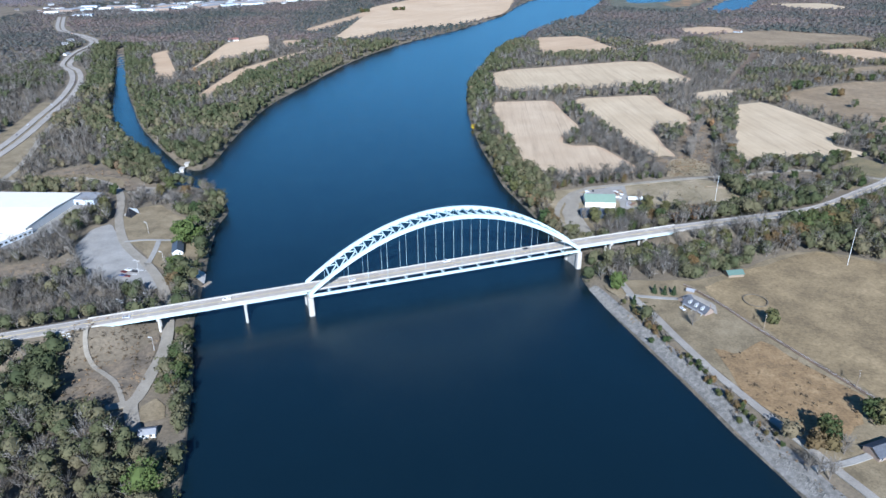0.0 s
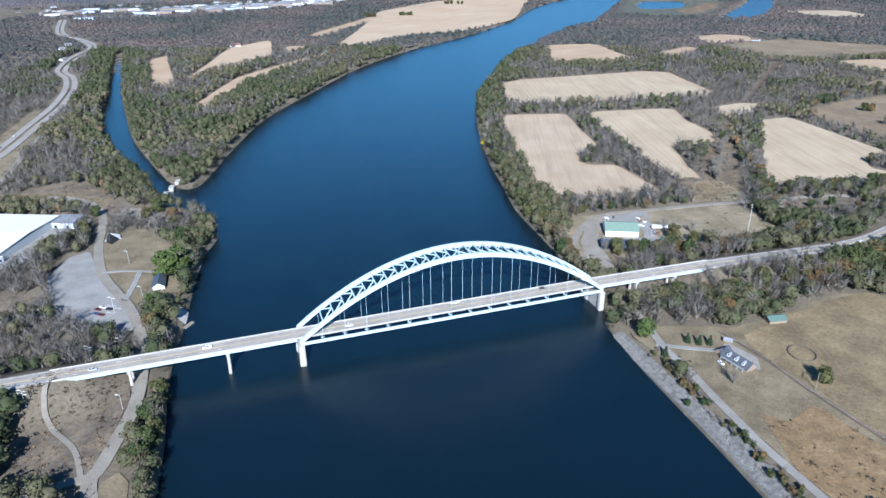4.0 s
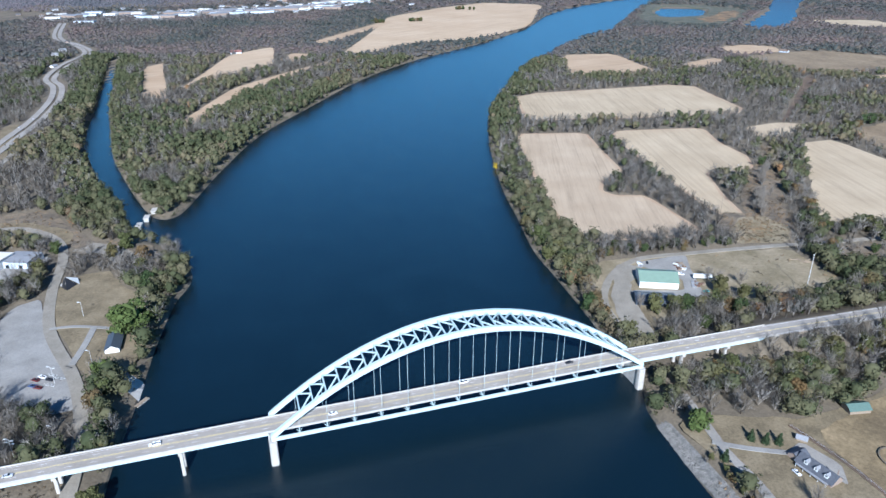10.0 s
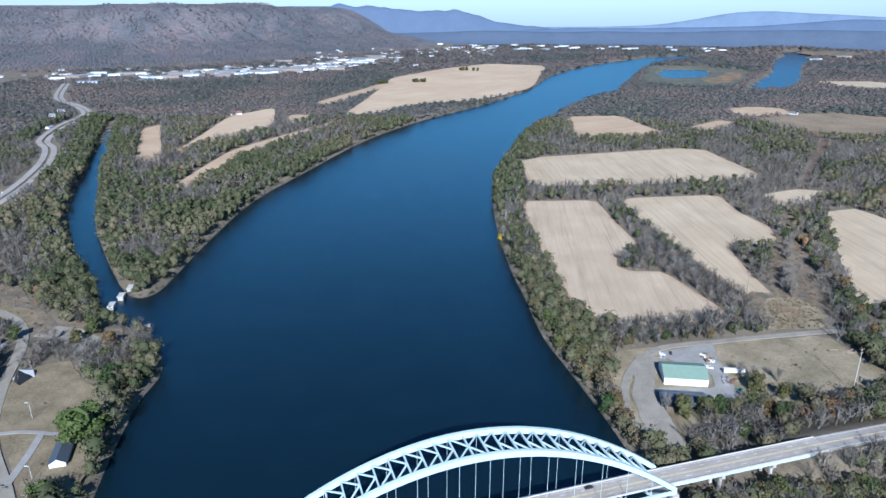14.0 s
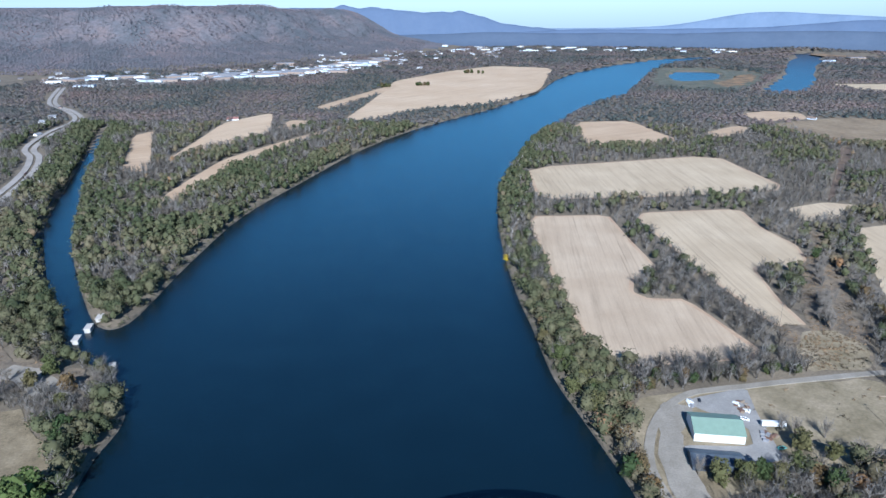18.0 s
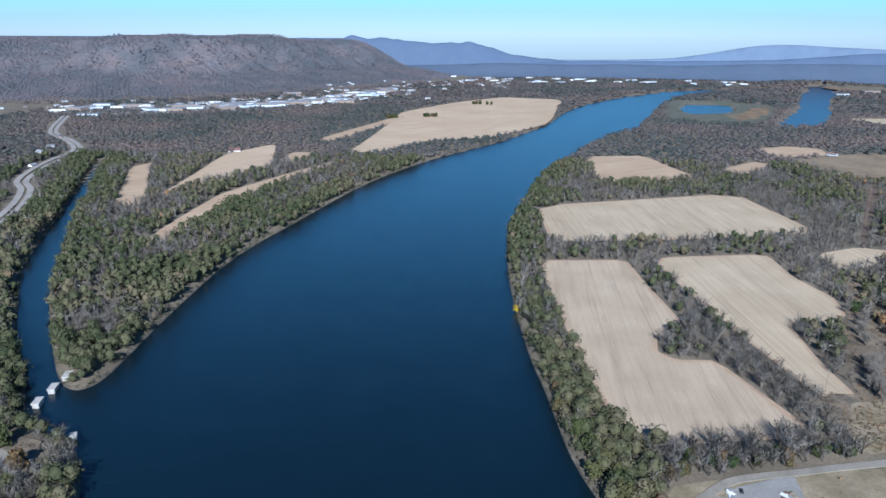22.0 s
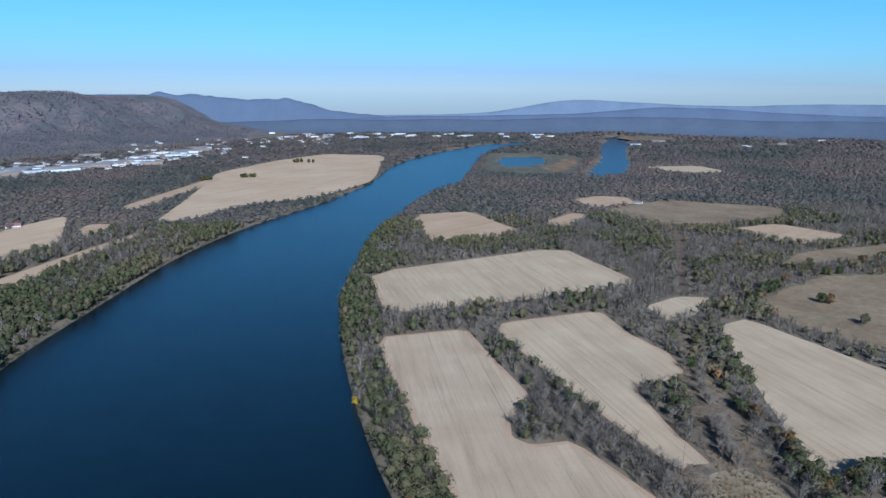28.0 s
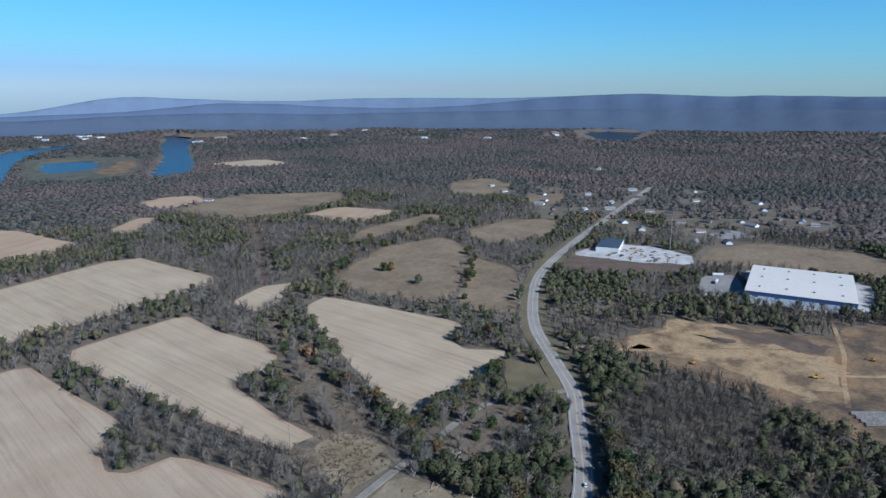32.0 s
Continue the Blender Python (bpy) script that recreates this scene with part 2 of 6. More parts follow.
# far woods: autumn tones greyed and blued a little for haze
M_FARWOOD = foliage("hazed_autumn_woods", [(0.0, (0.044, 0.054, 0.046)), (0.3, (0.069, 0.070, 0.061)), (0.6, (0.100, 0.084, 0.075)), (1.0, (0.138, 0.098, 0.084))], 0.85, 0.12)
# mountain woods: bare-oak grey with blue haze mixed into the tones
M_HILLWOOD = foliage("hazed_hillside_oaks", [(0.0, (0.082, 0.088, 0.090)), (0.5, (0.120, 0.110, 0.116)), (1.0, (0.160, 0.122, 0.118))], 0.85, 0.12)
M_FLAT = surface("marshy_flat", [(0.25, (0.05, 0.055, 0.036)), (0.5, (0.085, 0.083, 0.057)), (0.75, (0.14, 0.125, 0.09))], 0.03, 0.95, (0.3, 0.5))
# mountain ground: base colours lightened and blued to carry the haze
M_HILL = surface("hazed_oak_slope", [(0.32, (0.060, 0.066, 0.070)), (0.45, (0.086, 0.084, 0.088)), (0.56, (0.110, 0.098, 0.100)), (0.7, (0.138, 0.108, 0.102))], 0.006, 0.95, (0.06, 0.6), bump=4.0, bump_scale=0.05)
M_LANE = surface("worn_lane_gravel", [(0.3, (0.19, 0.17, 0.145)), (0.7, (0.27, 0.245, 0.21))], 0.06, 0.95, (1.2, 0.35))
M_VERGE = surface("verge_grass", [(0.3, (0.10, 0.085, 0.045)), (0.7, (0.16, 0.125, 0.065))], 0.05, 0.95, (0.6, 0.35))
M_BARK = plain("grey_bark", (0.13, 0.11, 0.09), 0.9)


def water_material():
    m, nt, sh, co = material("river_water")
    sh.inputs["Base Color"].default_value = (0.0029, 0.0092, 0.0138, 1)
    sh.inputs["Roughness"].default_value = 0.26
    sh.inputs["IOR"].default_value = 1.4
    a = noise_tex(nt, co, 0.35, 4.0, 0.6)
    b = noise_tex(nt, co, 0.03, 3.0, 0.5)
    s = nt.nodes.new("ShaderNodeMath")
    s.operation = "MULTIPLY"
    nt.links.new(a, s.inputs[0])
    nt.links.new(b, s.inputs[1])
    relief(nt, sh, s.outputs[0], 1.0, 0.6)
    return m


M_WATER = water_material()


# ---- plan of the land ----
def curve_pts(pts, closed=False, steps=6):
    """Catmull-Rom through the given corners."""
    p = np.array(pts, float)
    n = len(p)
    out = []
    for i in range(n if closed else n - 1):
        a, b, c, d = (p[(i + k - 1) % n] if closed else p[min(max(i + k - 1, 0), n - 1)] for k in range(4))
        for s in range(steps):
            t = s / steps
            out.append(0.5 * (2 * b + (c - a) * t + (2 * a - 5 * b + 4 * c - d) * t * t + (3 * b - a - 3 * c + d) * t ** 3))
    if not closed:
        out.append(p[-1])
    return np.array(out)


def soften(pts, rounds=2):
    """A closed outline with its corners cut."""
    p = np.array(pts, float)
    for _ in range(rounds):
        q = np.roll(p, -1, axis=0)
        p = np.stack((p * 0.88 + q * 0.12, p * 0.12 + q * 0.88), axis=1).reshape(-1, p.shape[1])
    return p


def inside(P, poly):
    x, y = P[:, 0], P[:, 1]
    hit = np.zeros(len(P), bool)
    for (ax, ay), (bx, by) in zip(poly, np.roll(poly, -1, axis=0)):
        if ay != by:
            hit ^= ((ay > y) != (by > y)) & (x < (bx - ax) * (y - ay) / (by - ay) + ax)
    return hit


def line_dist(P, line, closed=False):
    """Distance to a polyline, and how far along it (0 to 1 by index) the nearest place lies."""
    best = np.full(len(P), 1e9)
    where = np.zeros(len(P))
    pts = np.array(line, float)
    nxt = np.roll(pts, -1, axis=0)
    m = len(pts) if closed else len(pts) - 1
    for i in range(m):
        a, b = pts[i], nxt[i]
        ab = b - a
        t = np.clip(((P - a) @ ab) / max(ab @ ab, 1e-9), 0, 1)
        d = np.hypot(*(P - a - t[:, None] * ab).T)
        w = d < best
        best[w] = d[w]
        where[w] = i + t[w]
    return best, where


def smooth01(v):
    v = np.clip(v, 0, 1)
    return v * v * (3 - 2 * v)


WEST_BANK = [(-40, -1400), (-80, -400), (-105, 100), (-135, 264), (-147, 312), (-163, 373), (-181, 428), (-195, 498), (-209, 563), (-218, 620), (-219, 660), (-236, 695), (-256, 722), (-278, 735)]
INLET_WEST = [(-306, 749), (-327, 782), (-350, 822), (-389, 868), (-470, 995), (-525, 1095), (-622, 1332), (-755, 1657), (-800, 1760)]
INLET_EAST = [(-785, 1770), (-733, 1650), (-592, 1315), (-490, 1100), (-440, 1000), (-378, 900), (-345, 850), (-322, 817)]
NORTH_BANK = [(-308, 801), (-295, 795), (-286, 803), (-283, 822), (-284, 860), (-287, 953), (-283, 1121), (-249, 1294), (-185, 1572), (-82, 1826), (78, 2110), (220, 2440), (330, 2830), (494, 3195), (727, 3538), (1007, 3823), (1385, 4000), (1900, 4260)]
EAST_BANK = [(1930, 4190), (1400, 3930), (1092, 3680), (839, 3353), (660, 2900), (510, 2470), (465, 2350), (360, 2202), (248, 1955), (140, 1666), (80, 1410), (56, 1290), (47, 1165), (46, 1025), (53, 885), (62, 806), (70, 727), (83, 673), (97, 615), (108, 560), (117, 519), (115, 497), (118, 478), (125, 445), (136, 405), (152, 350), (164, 305), (179, 258), (215, 120), (320, -400), (420, -1400)]
RIVER = np.vstack((curve_pts(WEST_BANK, False, 4), curve_pts(INLET_WEST, False, 4), curve_pts(INLET_EAST, False, 4), curve_pts(NORTH_BANK, False, 4), curve_pts(EAST_BANK, False, 4)))
SLOUGH = soften([(900, 2430), (1000, 2440), (1085, 2530), (1210, 2760), (1660, 3660), (1900, 4100), (1750, 4110), (1530, 3680), (1170, 2920), (960, 2560)])
POND = soften([(735, 2730), (890, 2790), (990, 3050), (940, 3130), (840, 3140), (750, 2940)])
LAKE = soften([(3110, 2240), (3187, 2103), (3581, 2210), (3883, 2345), (3700, 2675), (3419, 2503)])
WATERS = [RIVER, SLOUGH, POND, LAKE]
MOUNTAIN_FOOT = [(-3400, 1500), (-2600, 2250), (-1780, 2860), (-1240, 3060), (-860, 3440), (-560, 3800), (-330, 4130), (-60, 4450), (60, 5200)]

# the highway: bridge deck, causeway, then over the plain
DECK_Z = 19.0
ORIGIN = np.array((-100.6, 454.3))
ALONG = np.array((0.9467, 0.3220))
ACROSS = np.array((-0.3220, 0.9467))


def on_bridge(s, w=0.0):
    return ORIGIN + ALONG * s + ACROSS * w


HIGHWAY = [(*on_bridge(-620), 17.0), (*on_bridge(-380), 18.5), (*on_bridge(-250), 19.0), (*on_bridge(-146), 19.0), (*on_bridge(0), 19.0), (*on_bridge(225), 19.0), (*on_bridge(330), 17.5), (*on_bridge(410), 15.0), (343, 609, 11.0), (385, 633, 8.5), (440, 672, 7.0), (490, 708, 6.0), (541, 762, 5.6), (606, 831, 5.6), (690, 894, 5.6), (780, 949, 5.6), (880, 990, 5.6), (1030, 1040, 6), (1300, 1120, 6), (1700, 1240, 6)]
HIGHWAY_LINE = curve_pts(HIGHWAY, False, 8)
BANKS = [HIGHWAY_LINE[HIGHWAY_LINE[:, 0] < -238], HIGHWAY_LINE[HIGHWAY_LINE[:, 0] > 205]]


def height(P):
    """Height of the ground at each place."""
    P = np.asarray(P, float)
    z = np.full(len(P), 5.0)
    for poly in WATERS:
        d, _ = line_dist(P, poly, True)
        d[inside(P, poly)] *= -1
        z = np.minimum(z, np.where(d > 4, 2.0 + 2.8 * smooth01((d - 4) / 6), np.maximum(d * 0.5, -4.0)))
    dry = smooth01((z - 2) / 3)
    for line in BANKS:
        d, w = line_dist(P, line[:, :2])
        top = np.interp(w, np.arange(len(line)), line[:, 2]) - 0.35
        lift = np.clip(top - np.maximum(d - 9.0, 0) * 0.5, 0, None)
        z = np.where(lift > 0, np.maximum(z, lift), z)
    # the long mountain, with gullies
    far = P[:, 1] > 1200
    if far.any():
        q = P[far]
        d, w = line_dist(q, MOUNTAIN_FOOT)
        a = np.array(MOUNTAIN_FOOT, float)
        poly = np.vstack((a, [(60, 7000), (-6000, 7000), (-6000, 1500)]))
        d = np.where(inside(q, poly), d, -d)
        gully = np.sin(w * 17 + q[:, 1] * 0.006) * np.sin(w * 7.3 + q[:, 0] * 0.005 + 1) * 34 + np.sin(q[:, 0] * 0.013 + q[:, 1] * 0.009) * 9
        u = np.clip((d + gully * smooth01(d / 300)) / (1150 - 330 * smooth01((w - 2.5) / 2)), 0, 1)
        rise = 0.62 * u ** 1.3 + 0.38 * smooth01((u - 0.55) / 0.4)
        top = 236 + 9 * np.sin(w * 5.1) + 4 * np.sin(w * 13) - 20 * smooth01((w - 5.2) / 1.2)
        z[far] = z[far] + rise * top
        # low wooded rises beyond the plain
        rr = np.hypot(q[:, 0], q[:, 1] - 340)
        hx = ((4 + 9 * smooth01((q[:, 0] - 1300) / 900)) * np.sin(q[:, 0] * 0.0037 + 1) * np.sin(q[:, 1] * 0.0031 + 0.5) + 4 * np.sin(q[:, 0] * 0.011) * np.sin(q[:, 1] * 0.009)) * smooth01((rr - 2500) / 1100) * smooth01((q[:, 0] + 250) / 500)
        z[far] += np.maximum(hx, 0) * dry[far]
    # wooded rise beyond the western road
    hw = smooth01((-P[:, 0] - 760) / 500) * smooth01((P[:, 1] - 700) / 500) * smooth01((2100 - P[:, 1]) / 500)
    return z + 35 * hw * dry


def axis(lo, hi, f0, f1, step, grow=1.07):
    mid = list(np.arange(f0, f1 + 1, step))
    for end, sign in ((hi, 1), (lo, -1)):
        s = step
        p = mid[-1] if sign > 0 else mid[0]
        extra = []
        while p * sign < end * sign:
            s = min(s * grow, 90)
            p += s * sign
            extra.append(p)
        mid = mid + extra if sign > 0 else extra[::-1] + mid
    return np.array(mid)


def mesh_object(name, verts, faces, mat, smooth=False):
    me = bpy.data.meshes.new(name)
    me.from_pydata([tuple(v) for v in verts], [], [tuple(f) for f in faces])
    me.materials.append(mat)
    if smooth:
        me.polygons.foreach_set("use_smooth", [True] * len(me.polygons))
    me.update()
    return new(name, me)


gx, gy = axis(-4900, 4900, -640, 900, 9), axis(-1500, 5300, 240, 1300, 9)
GX, GY = np.meshgrid(gx, gy)
GP = np.c_[GX.ravel(), GY.ravel()]
GZ = height(GP)
nx, ny = len(gx), len(gy)
gi = (np.arange(ny - 1)[:, None] * nx + np.arange(nx - 1)[None, :]).ravel()
ground = mesh_object("ground", np.c_[GP, GZ], np.c_[gi, gi + 1, gi + 1 + nx, gi + nx], M_GROUND, True)
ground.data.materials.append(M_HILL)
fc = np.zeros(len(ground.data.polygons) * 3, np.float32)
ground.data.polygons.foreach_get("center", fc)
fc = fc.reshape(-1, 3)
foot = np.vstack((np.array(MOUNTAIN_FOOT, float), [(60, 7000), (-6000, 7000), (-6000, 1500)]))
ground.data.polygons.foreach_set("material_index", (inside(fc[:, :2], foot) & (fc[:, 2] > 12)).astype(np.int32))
tagged(ground, "brown leaf-strewn valley floor and wooded hills", "ground", "", "structure")

wx, wy = np.meshgrid(np.linspace(-4900, 4900, 50), np.linspace(-1500, 5300, 36))
wi = (np.arange(35)[:, None] * 50 + np.arange(49)[None, :]).ravel()
water = mesh_object("river", np.c_[wx.ravel(), wy.ravel(), 0 * wx.ravel()], np.c_[wi, wi + 1, wi + 51, wi + 50], M_WATER)
tagged(water, "dark blue river water with fine ripples", "river", "", "structure")

TOWN = [(-1500, 2640), (-1291, 2540), (-981, 2600), (-741, 2720), (-640, 2960), (-520, 3100), (-400, 3480), (-480, 3540), (-660, 3270), (-900, 3030), (-1150, 2850), (-1450, 2760)]
OPEN = []          # outlines where no wood grows


BRUSHY = []        # outlines with low brush


def inset(q, w):
    """An outline drawn in by w metres."""
    a, b = np.roll(q, 1, axis=0), np.roll(q, -1, axis=0)
    t = (b - a) / np.linalg.norm(b - a, axis=1)[:, None]
    n = np.c_[-t[:, 1], t[:, 0]]
    area = np.sum(q[:, 0] * b[:, 1] - b[:, 0] * q[:, 1])
    return q + n * w * (1 if area > 0 else -1)


def ragged(pts, amount, seed):
    """An outline with uneven, natural edges."""
    g = np.random.default_rng(seed)
    out = []
    for a, b in zip(pts, np.roll(pts, -1, axis=0)):
        n = max(1, int(np.hypot(*(b - a)) / 7))
        for i in range(n):
            out.append(a + (b - a) * i / n)
    out = np.array(out)
    d = g.normal(size=out.shape)
    d = (d + np.roll(d, 1, axis=0) + np.roll(d, -1, axis=0)) / 2
    return out + d * amount


RAGGED = {"graded": 4, "pale scraped": 9, "dark stripped": 5, "brushy": 2.5, "dry": 1.2, "brown": 2.0, "rusty": 2.0, "rough": 2.0, "bare": 1.5, "low": 9, "grey": 9, "pale paved": 14, "white": 2.0, "harvested": 0.7, "tawny": 3.0}


def patch(name, pts, mat, label, category="field", lift=0.15, rounds=2, clear=0.5, drape=False, brush=0.0, headland=0.0):
    """A piece of ground with its own surface, lying on the land."""
    q = soften(pts, rounds)
    for word in RAGGED:
        if label.startswith(word):
            q = ragged(q, RAGGED[word], len(OPEN))
    lift += 0.003 * len(OPEN)
    OPEN.append((np.array(q), clear))
    if brush:
        BRUSHY.append((np.array(q), brush))
    if headland:
        patch("headland", pts, M_HEADLAND, "tan turning strip round the field", "headland", lift - 0.05, rounds, clear)
        q = inset(q, headland)
        lift += 0.03
    if drape:
        lo, hi = q.min(axis=0), q.max(axis=0)
        step = 6.0
        bm = bmesh.new()
        bm.faces.new([bm.verts.new((x, y, 0)) for x, y in q])
        for ax in (0, 1):
            for c in np.arange(lo[ax] + step, hi[ax], step):
                no = (1, 0, 0) if ax == 0 else (0, 1, 0)
                bmesh.ops.bisect_plane(bm, geom=bm.verts[:] + bm.edges[:] + bm.faces[:], plane_co=(c if ax == 0 else 0, c if ax == 1 else 0, 0), plane_no=no)
        bmesh.ops.triangulate(bm, faces=bm.faces[:])
        zz = height(np.array([v.co[:2] for v in bm.verts]))
        for v, z in zip(bm.verts, zz):
            v.co.z = z + lift
        me = bpy.data.meshes.new(name)
        bm.to_mesh(me)
        bm.free()
        me.materials.append(mat)
        ob = new(name, me)
    else:
        z = 5.0 + lift
        bm = bmesh.new()
        bm.faces.new([bm.verts.new((x, y, z)) for x, y in q])
        bmesh.ops.triangulate(bm, faces=bm.faces[:])
        bm.normal_update()
        for fc in bm.faces:
            if fc.normal.z < 0:
                fc.normal_flip()
        me = bpy.data.meshes.new(name)
        bm.to_mesh(me)
        bm.free()
        me.materials.append(mat)
        ob = new(name, me)
    return tagged(ob, label, category, "", "structure")


def strip(name, pts, width, mat, label, category="road", lift=0.25, clear=4.0, steps=6, opened=True):
    """A road or path along a line; heights from the land, or given."""
    c = curve_pts(pts, False, steps)
    xy = c[:, :2]
    t = np.gradient(xy, axis=0)
    t /= np.linalg.norm(t, axis=1)[:, None]
    nrm = np.c_[-t[:, 1], t[:, 0]]
    if c.shape[1] == 3:
        zz = c[:, 2]
    else:
        zz = np.maximum(height(xy + nrm * width / 2), height(xy - nrm * width / 2))
        lift += 0.3 + 0.003 * len(OPEN)
    a, b = xy + nrm * width / 2, xy - nrm * width / 2
    if opened:
        OPEN.append((np.vstack((xy + nrm * (width / 2 + clear), (xy - nrm * (width / 2 + clear))[::-1])), 0.0))
    n = len(xy)
    vs = [(*p, q + lift) for p, q in zip(a, zz)] + [(*p, q + lift) for p, q in zip(b, zz)]
    vs += [(*p, q + lift - 0.6) for p, q in zip(a, zz)] + [(*p, q + lift - 0.6) for p, q in zip(b, zz)]
    fs = [(i, n + i, n + i + 1, i + 1) for i in range(n - 1)]
    fs += [(2 * n + i, i, i + 1, 2 * n + i + 1) for i in range(n - 1)] + [(n + i, 3 * n + i, 3 * n + i + 1, n + i + 1) for i in range(n - 1)]
    return tagged(mesh_object(name, vs, fs, mat), label, category, "", "structure")


# ---- fields ----
patch("field", [(80, 1117), (186, 1124), (190, 1050), (200, 935), (168, 905), (161, 876), (172, 862), (205, 862), (238, 752), (112, 733), (100, 790), (92, 880)], M_FIELD_A, "harvested corn field with pale tan tractor rows", rounds=1, headland=4)
patch("field", [(214, 1134), (362, 1157), (358, 1075), (372, 1015), (362, 965), (338, 945), (297, 943), (289, 860), (290, 804), (262, 806), (240, 925)], M_FIELD_B, "harvested field of pale stubble with a rounded end", headland=3.5)
patch("field", [(102, 1388), (443, 1495), (472, 1255), (290, 1215), (104, 1195)], M_FIELD_B, "broad harvested field of pale stubble", rounds=1, headland=5)
patch("field", [(245, 1843), (376, 1870), (425, 1630), (330, 1590), (232, 1576)], M_FIELD_C, "tawny harvested field beside the river", rounds=1)
patch("field", [(424, 1160), (487, 1191), (528, 1176), (461, 1112), (422, 1103)], M_FIELD_B, "small field of pale stubble between woods")
patch("field", [(468, 1075), (520, 1092), (562, 895), (512, 872), (500, 845), (530, 812), (489, 790), (420, 776), (350, 774)], M_FIELD_B, "harvested field of pale stubble with tractor rows", rounds=1)
patch("field", [(579, 1150), (749, 1242), (883, 1225), (848, 1133), (597, 948), (557, 1065)], M_PASTURE_FAR, "brown autumn pasture", rounds=1)
patch("field", [(606, 948), (815, 1108), (785, 986), (612, 862)], M_PASTURE_FAR, "brown autumn pasture beside the highway", rounds=1)
patch("field", [(940, 1230), (1097, 1240), (1156, 1158), (1005, 1087), (872, 1118)], M_PASTURE_FAR, "brown pasture beside a hedge", rounds=1)
patch("field", [(704, 1284), (819, 1380), (1039, 1400), (1000, 1330), (815, 1294)], M_PASTURE_FAR, "narrow brown pasture between hedges", rounds=1)
patch("field", [(811, 1578), (955, 1612), (1020, 1455), (866, 1430)], M_FIELD_C, "tan field between woods", rounds=1)
patch("field", [(669, 1830), (894, 1935), (1094, 1786), (1028, 1661), (723, 1586)], M_PASTURE_FAR, "brown field among woods", rounds=1)
patch("field", [(-279, 1868), (-262, 2150), (-250, 2395), (-248, 2713), (-60, 3100), (125, 3329), (365, 3226), (226, 2430), (114, 2230), (35, 2120), (-109, 2060), (-214, 1880)], M_FIELD_D, "wide golden harvested field by the river")
patch("field", [(-545, 1340), (-572, 1400), (-676, 1660), (-656, 1720), (-632, 1650), (-505, 1352)], M_FIELD_C, "narrow tan field cut into the woods", rounds=1)
patch("field", [(-416, 1148), (-420, 1248), (-416, 1439), (-356, 1600), (-283, 1770), (-270, 1760), (-336, 1547), (-377, 1375), (-388, 1235), (-396, 1150)], M_FIELD_C, "long tan strip of field between tree belts", clear=2.5)
patch("field", [(-511, 1405), (-527, 1624), (-545, 1830), (-473, 1985), (-400, 1673), (-434, 1610), (-488, 1480)], M_FIELD_D, "tan field along a tree belt", clear=2)
patch("field", [(-409, 1754), (-401, 1865), (-345, 1855), (-345, 1740)], M_FIELD_C, "small tan field among trees", clear=2)
patch("field", [(-390, 2070), (-325, 2303), (-240, 2600), (-212, 2546), (-300, 2189), (-360, 2010)], M_FIELD_C, "narrow tan field behind a tree belt", clear=3)
patch("meadow", [(126, 472), (140, 486), (205, 480), (316, 540), (390, 500), (440, 380), (340, 200), (235, 180), (200, 278), (186, 330), (160, 398), (142, 445)], M_LAWN, "dry mown grass between lane and pasture", "meadow", lift=0.02, rounds=1)
patch("field", [(205, 475), (316, 536), (365, 505), (420, 400), (330, 250), (262, 322), (225, 404), (209, 445)], M_PASTURE, "brown fenced pasture with a round track", rounds=1)
patch("field", [(178, 390), (192, 382), (216, 394), (252, 332), (240, 310), (203, 292), (186, 330)], M_HAY, "rusty unmown hay meadow", rounds=1, brush=4.5)
patch("lawn", [(140, 455), (153, 476), (187, 482), (206, 445), (220, 402), (190, 384), (172, 392), (150, 430)], M_LAWN, "dry lawn round the house", "lawn")
patch("clearing", [(116, 572), (108, 640), (122, 690), (150, 702), (205, 711), (296, 724), (316, 650), (272, 627), (205, 622), (192, 606), (150, 596)], M_YARD, "dry grass and bare earth of the yard", "clearing", lift=0.0, rounds=1)
patch("yard", [(205, 706), (293, 724), (316, 655), (275, 628), (222, 640), (200, 656), (190, 682)], M_YARD, "dry grassed yard beside the barn", "yard", rounds=1, brush=9)
patch("clearing", [(407, 1067), (426, 1046), (383, 992), (374, 925), (343, 836), (330, 786), (305, 740), (258, 730), (253, 772), (266, 813), (292, 812), (299, 835), (322, 895), (340, 935), (379, 997)], M_SCRUB, "brushy power-line clearing", "clearing", rounds=1, brush=2.6)
patch("clearing", [(258, 733), (300, 738), (318, 775), (306, 800), (282, 800), (262, 770)], M_YARD, "rusty grass and cut brush in the clearing", "clearing", rounds=1, brush=3)
patch("clearing", [(490, 1190), (512, 1215), (665, 1468), (718, 1571), (700, 1571), (645, 1468)], M_SOIL, "power-line cut through the woods", "clearing", rounds=1, brush=6)
patch("earthworks", [(600, 735), (727, 730), (754, 680), (787, 580), (830, 577), (900, 520), (900, 420), (640, 380), (542, 483), (580, 540), (591, 600), (585, 690)], M_CLAY, "graded clay building site", "building site", rounds=1)
patch("earthworks", [(731, 719), (747, 664), (732, 607), (718, 568), (697, 546), (658, 539), (607, 545), (621, 573), (618, 598), (635, 642), (628, 666), (621, 708), (611, 729), (662, 721)], M_CLAY_PALE, "pale scraped clay in the middle of the site", "building site")
patch("earthworks", [(737, 690), (765, 621), (752, 570), (725, 580), (722, 638), (728, 660)], M_SOIL, "dark stripped topsoil", "building site")
patch("earthworks", [(700, 690), (712, 660), (705, 650), (692, 672)], M_SOIL, "dark stripped topsoil", "building site")
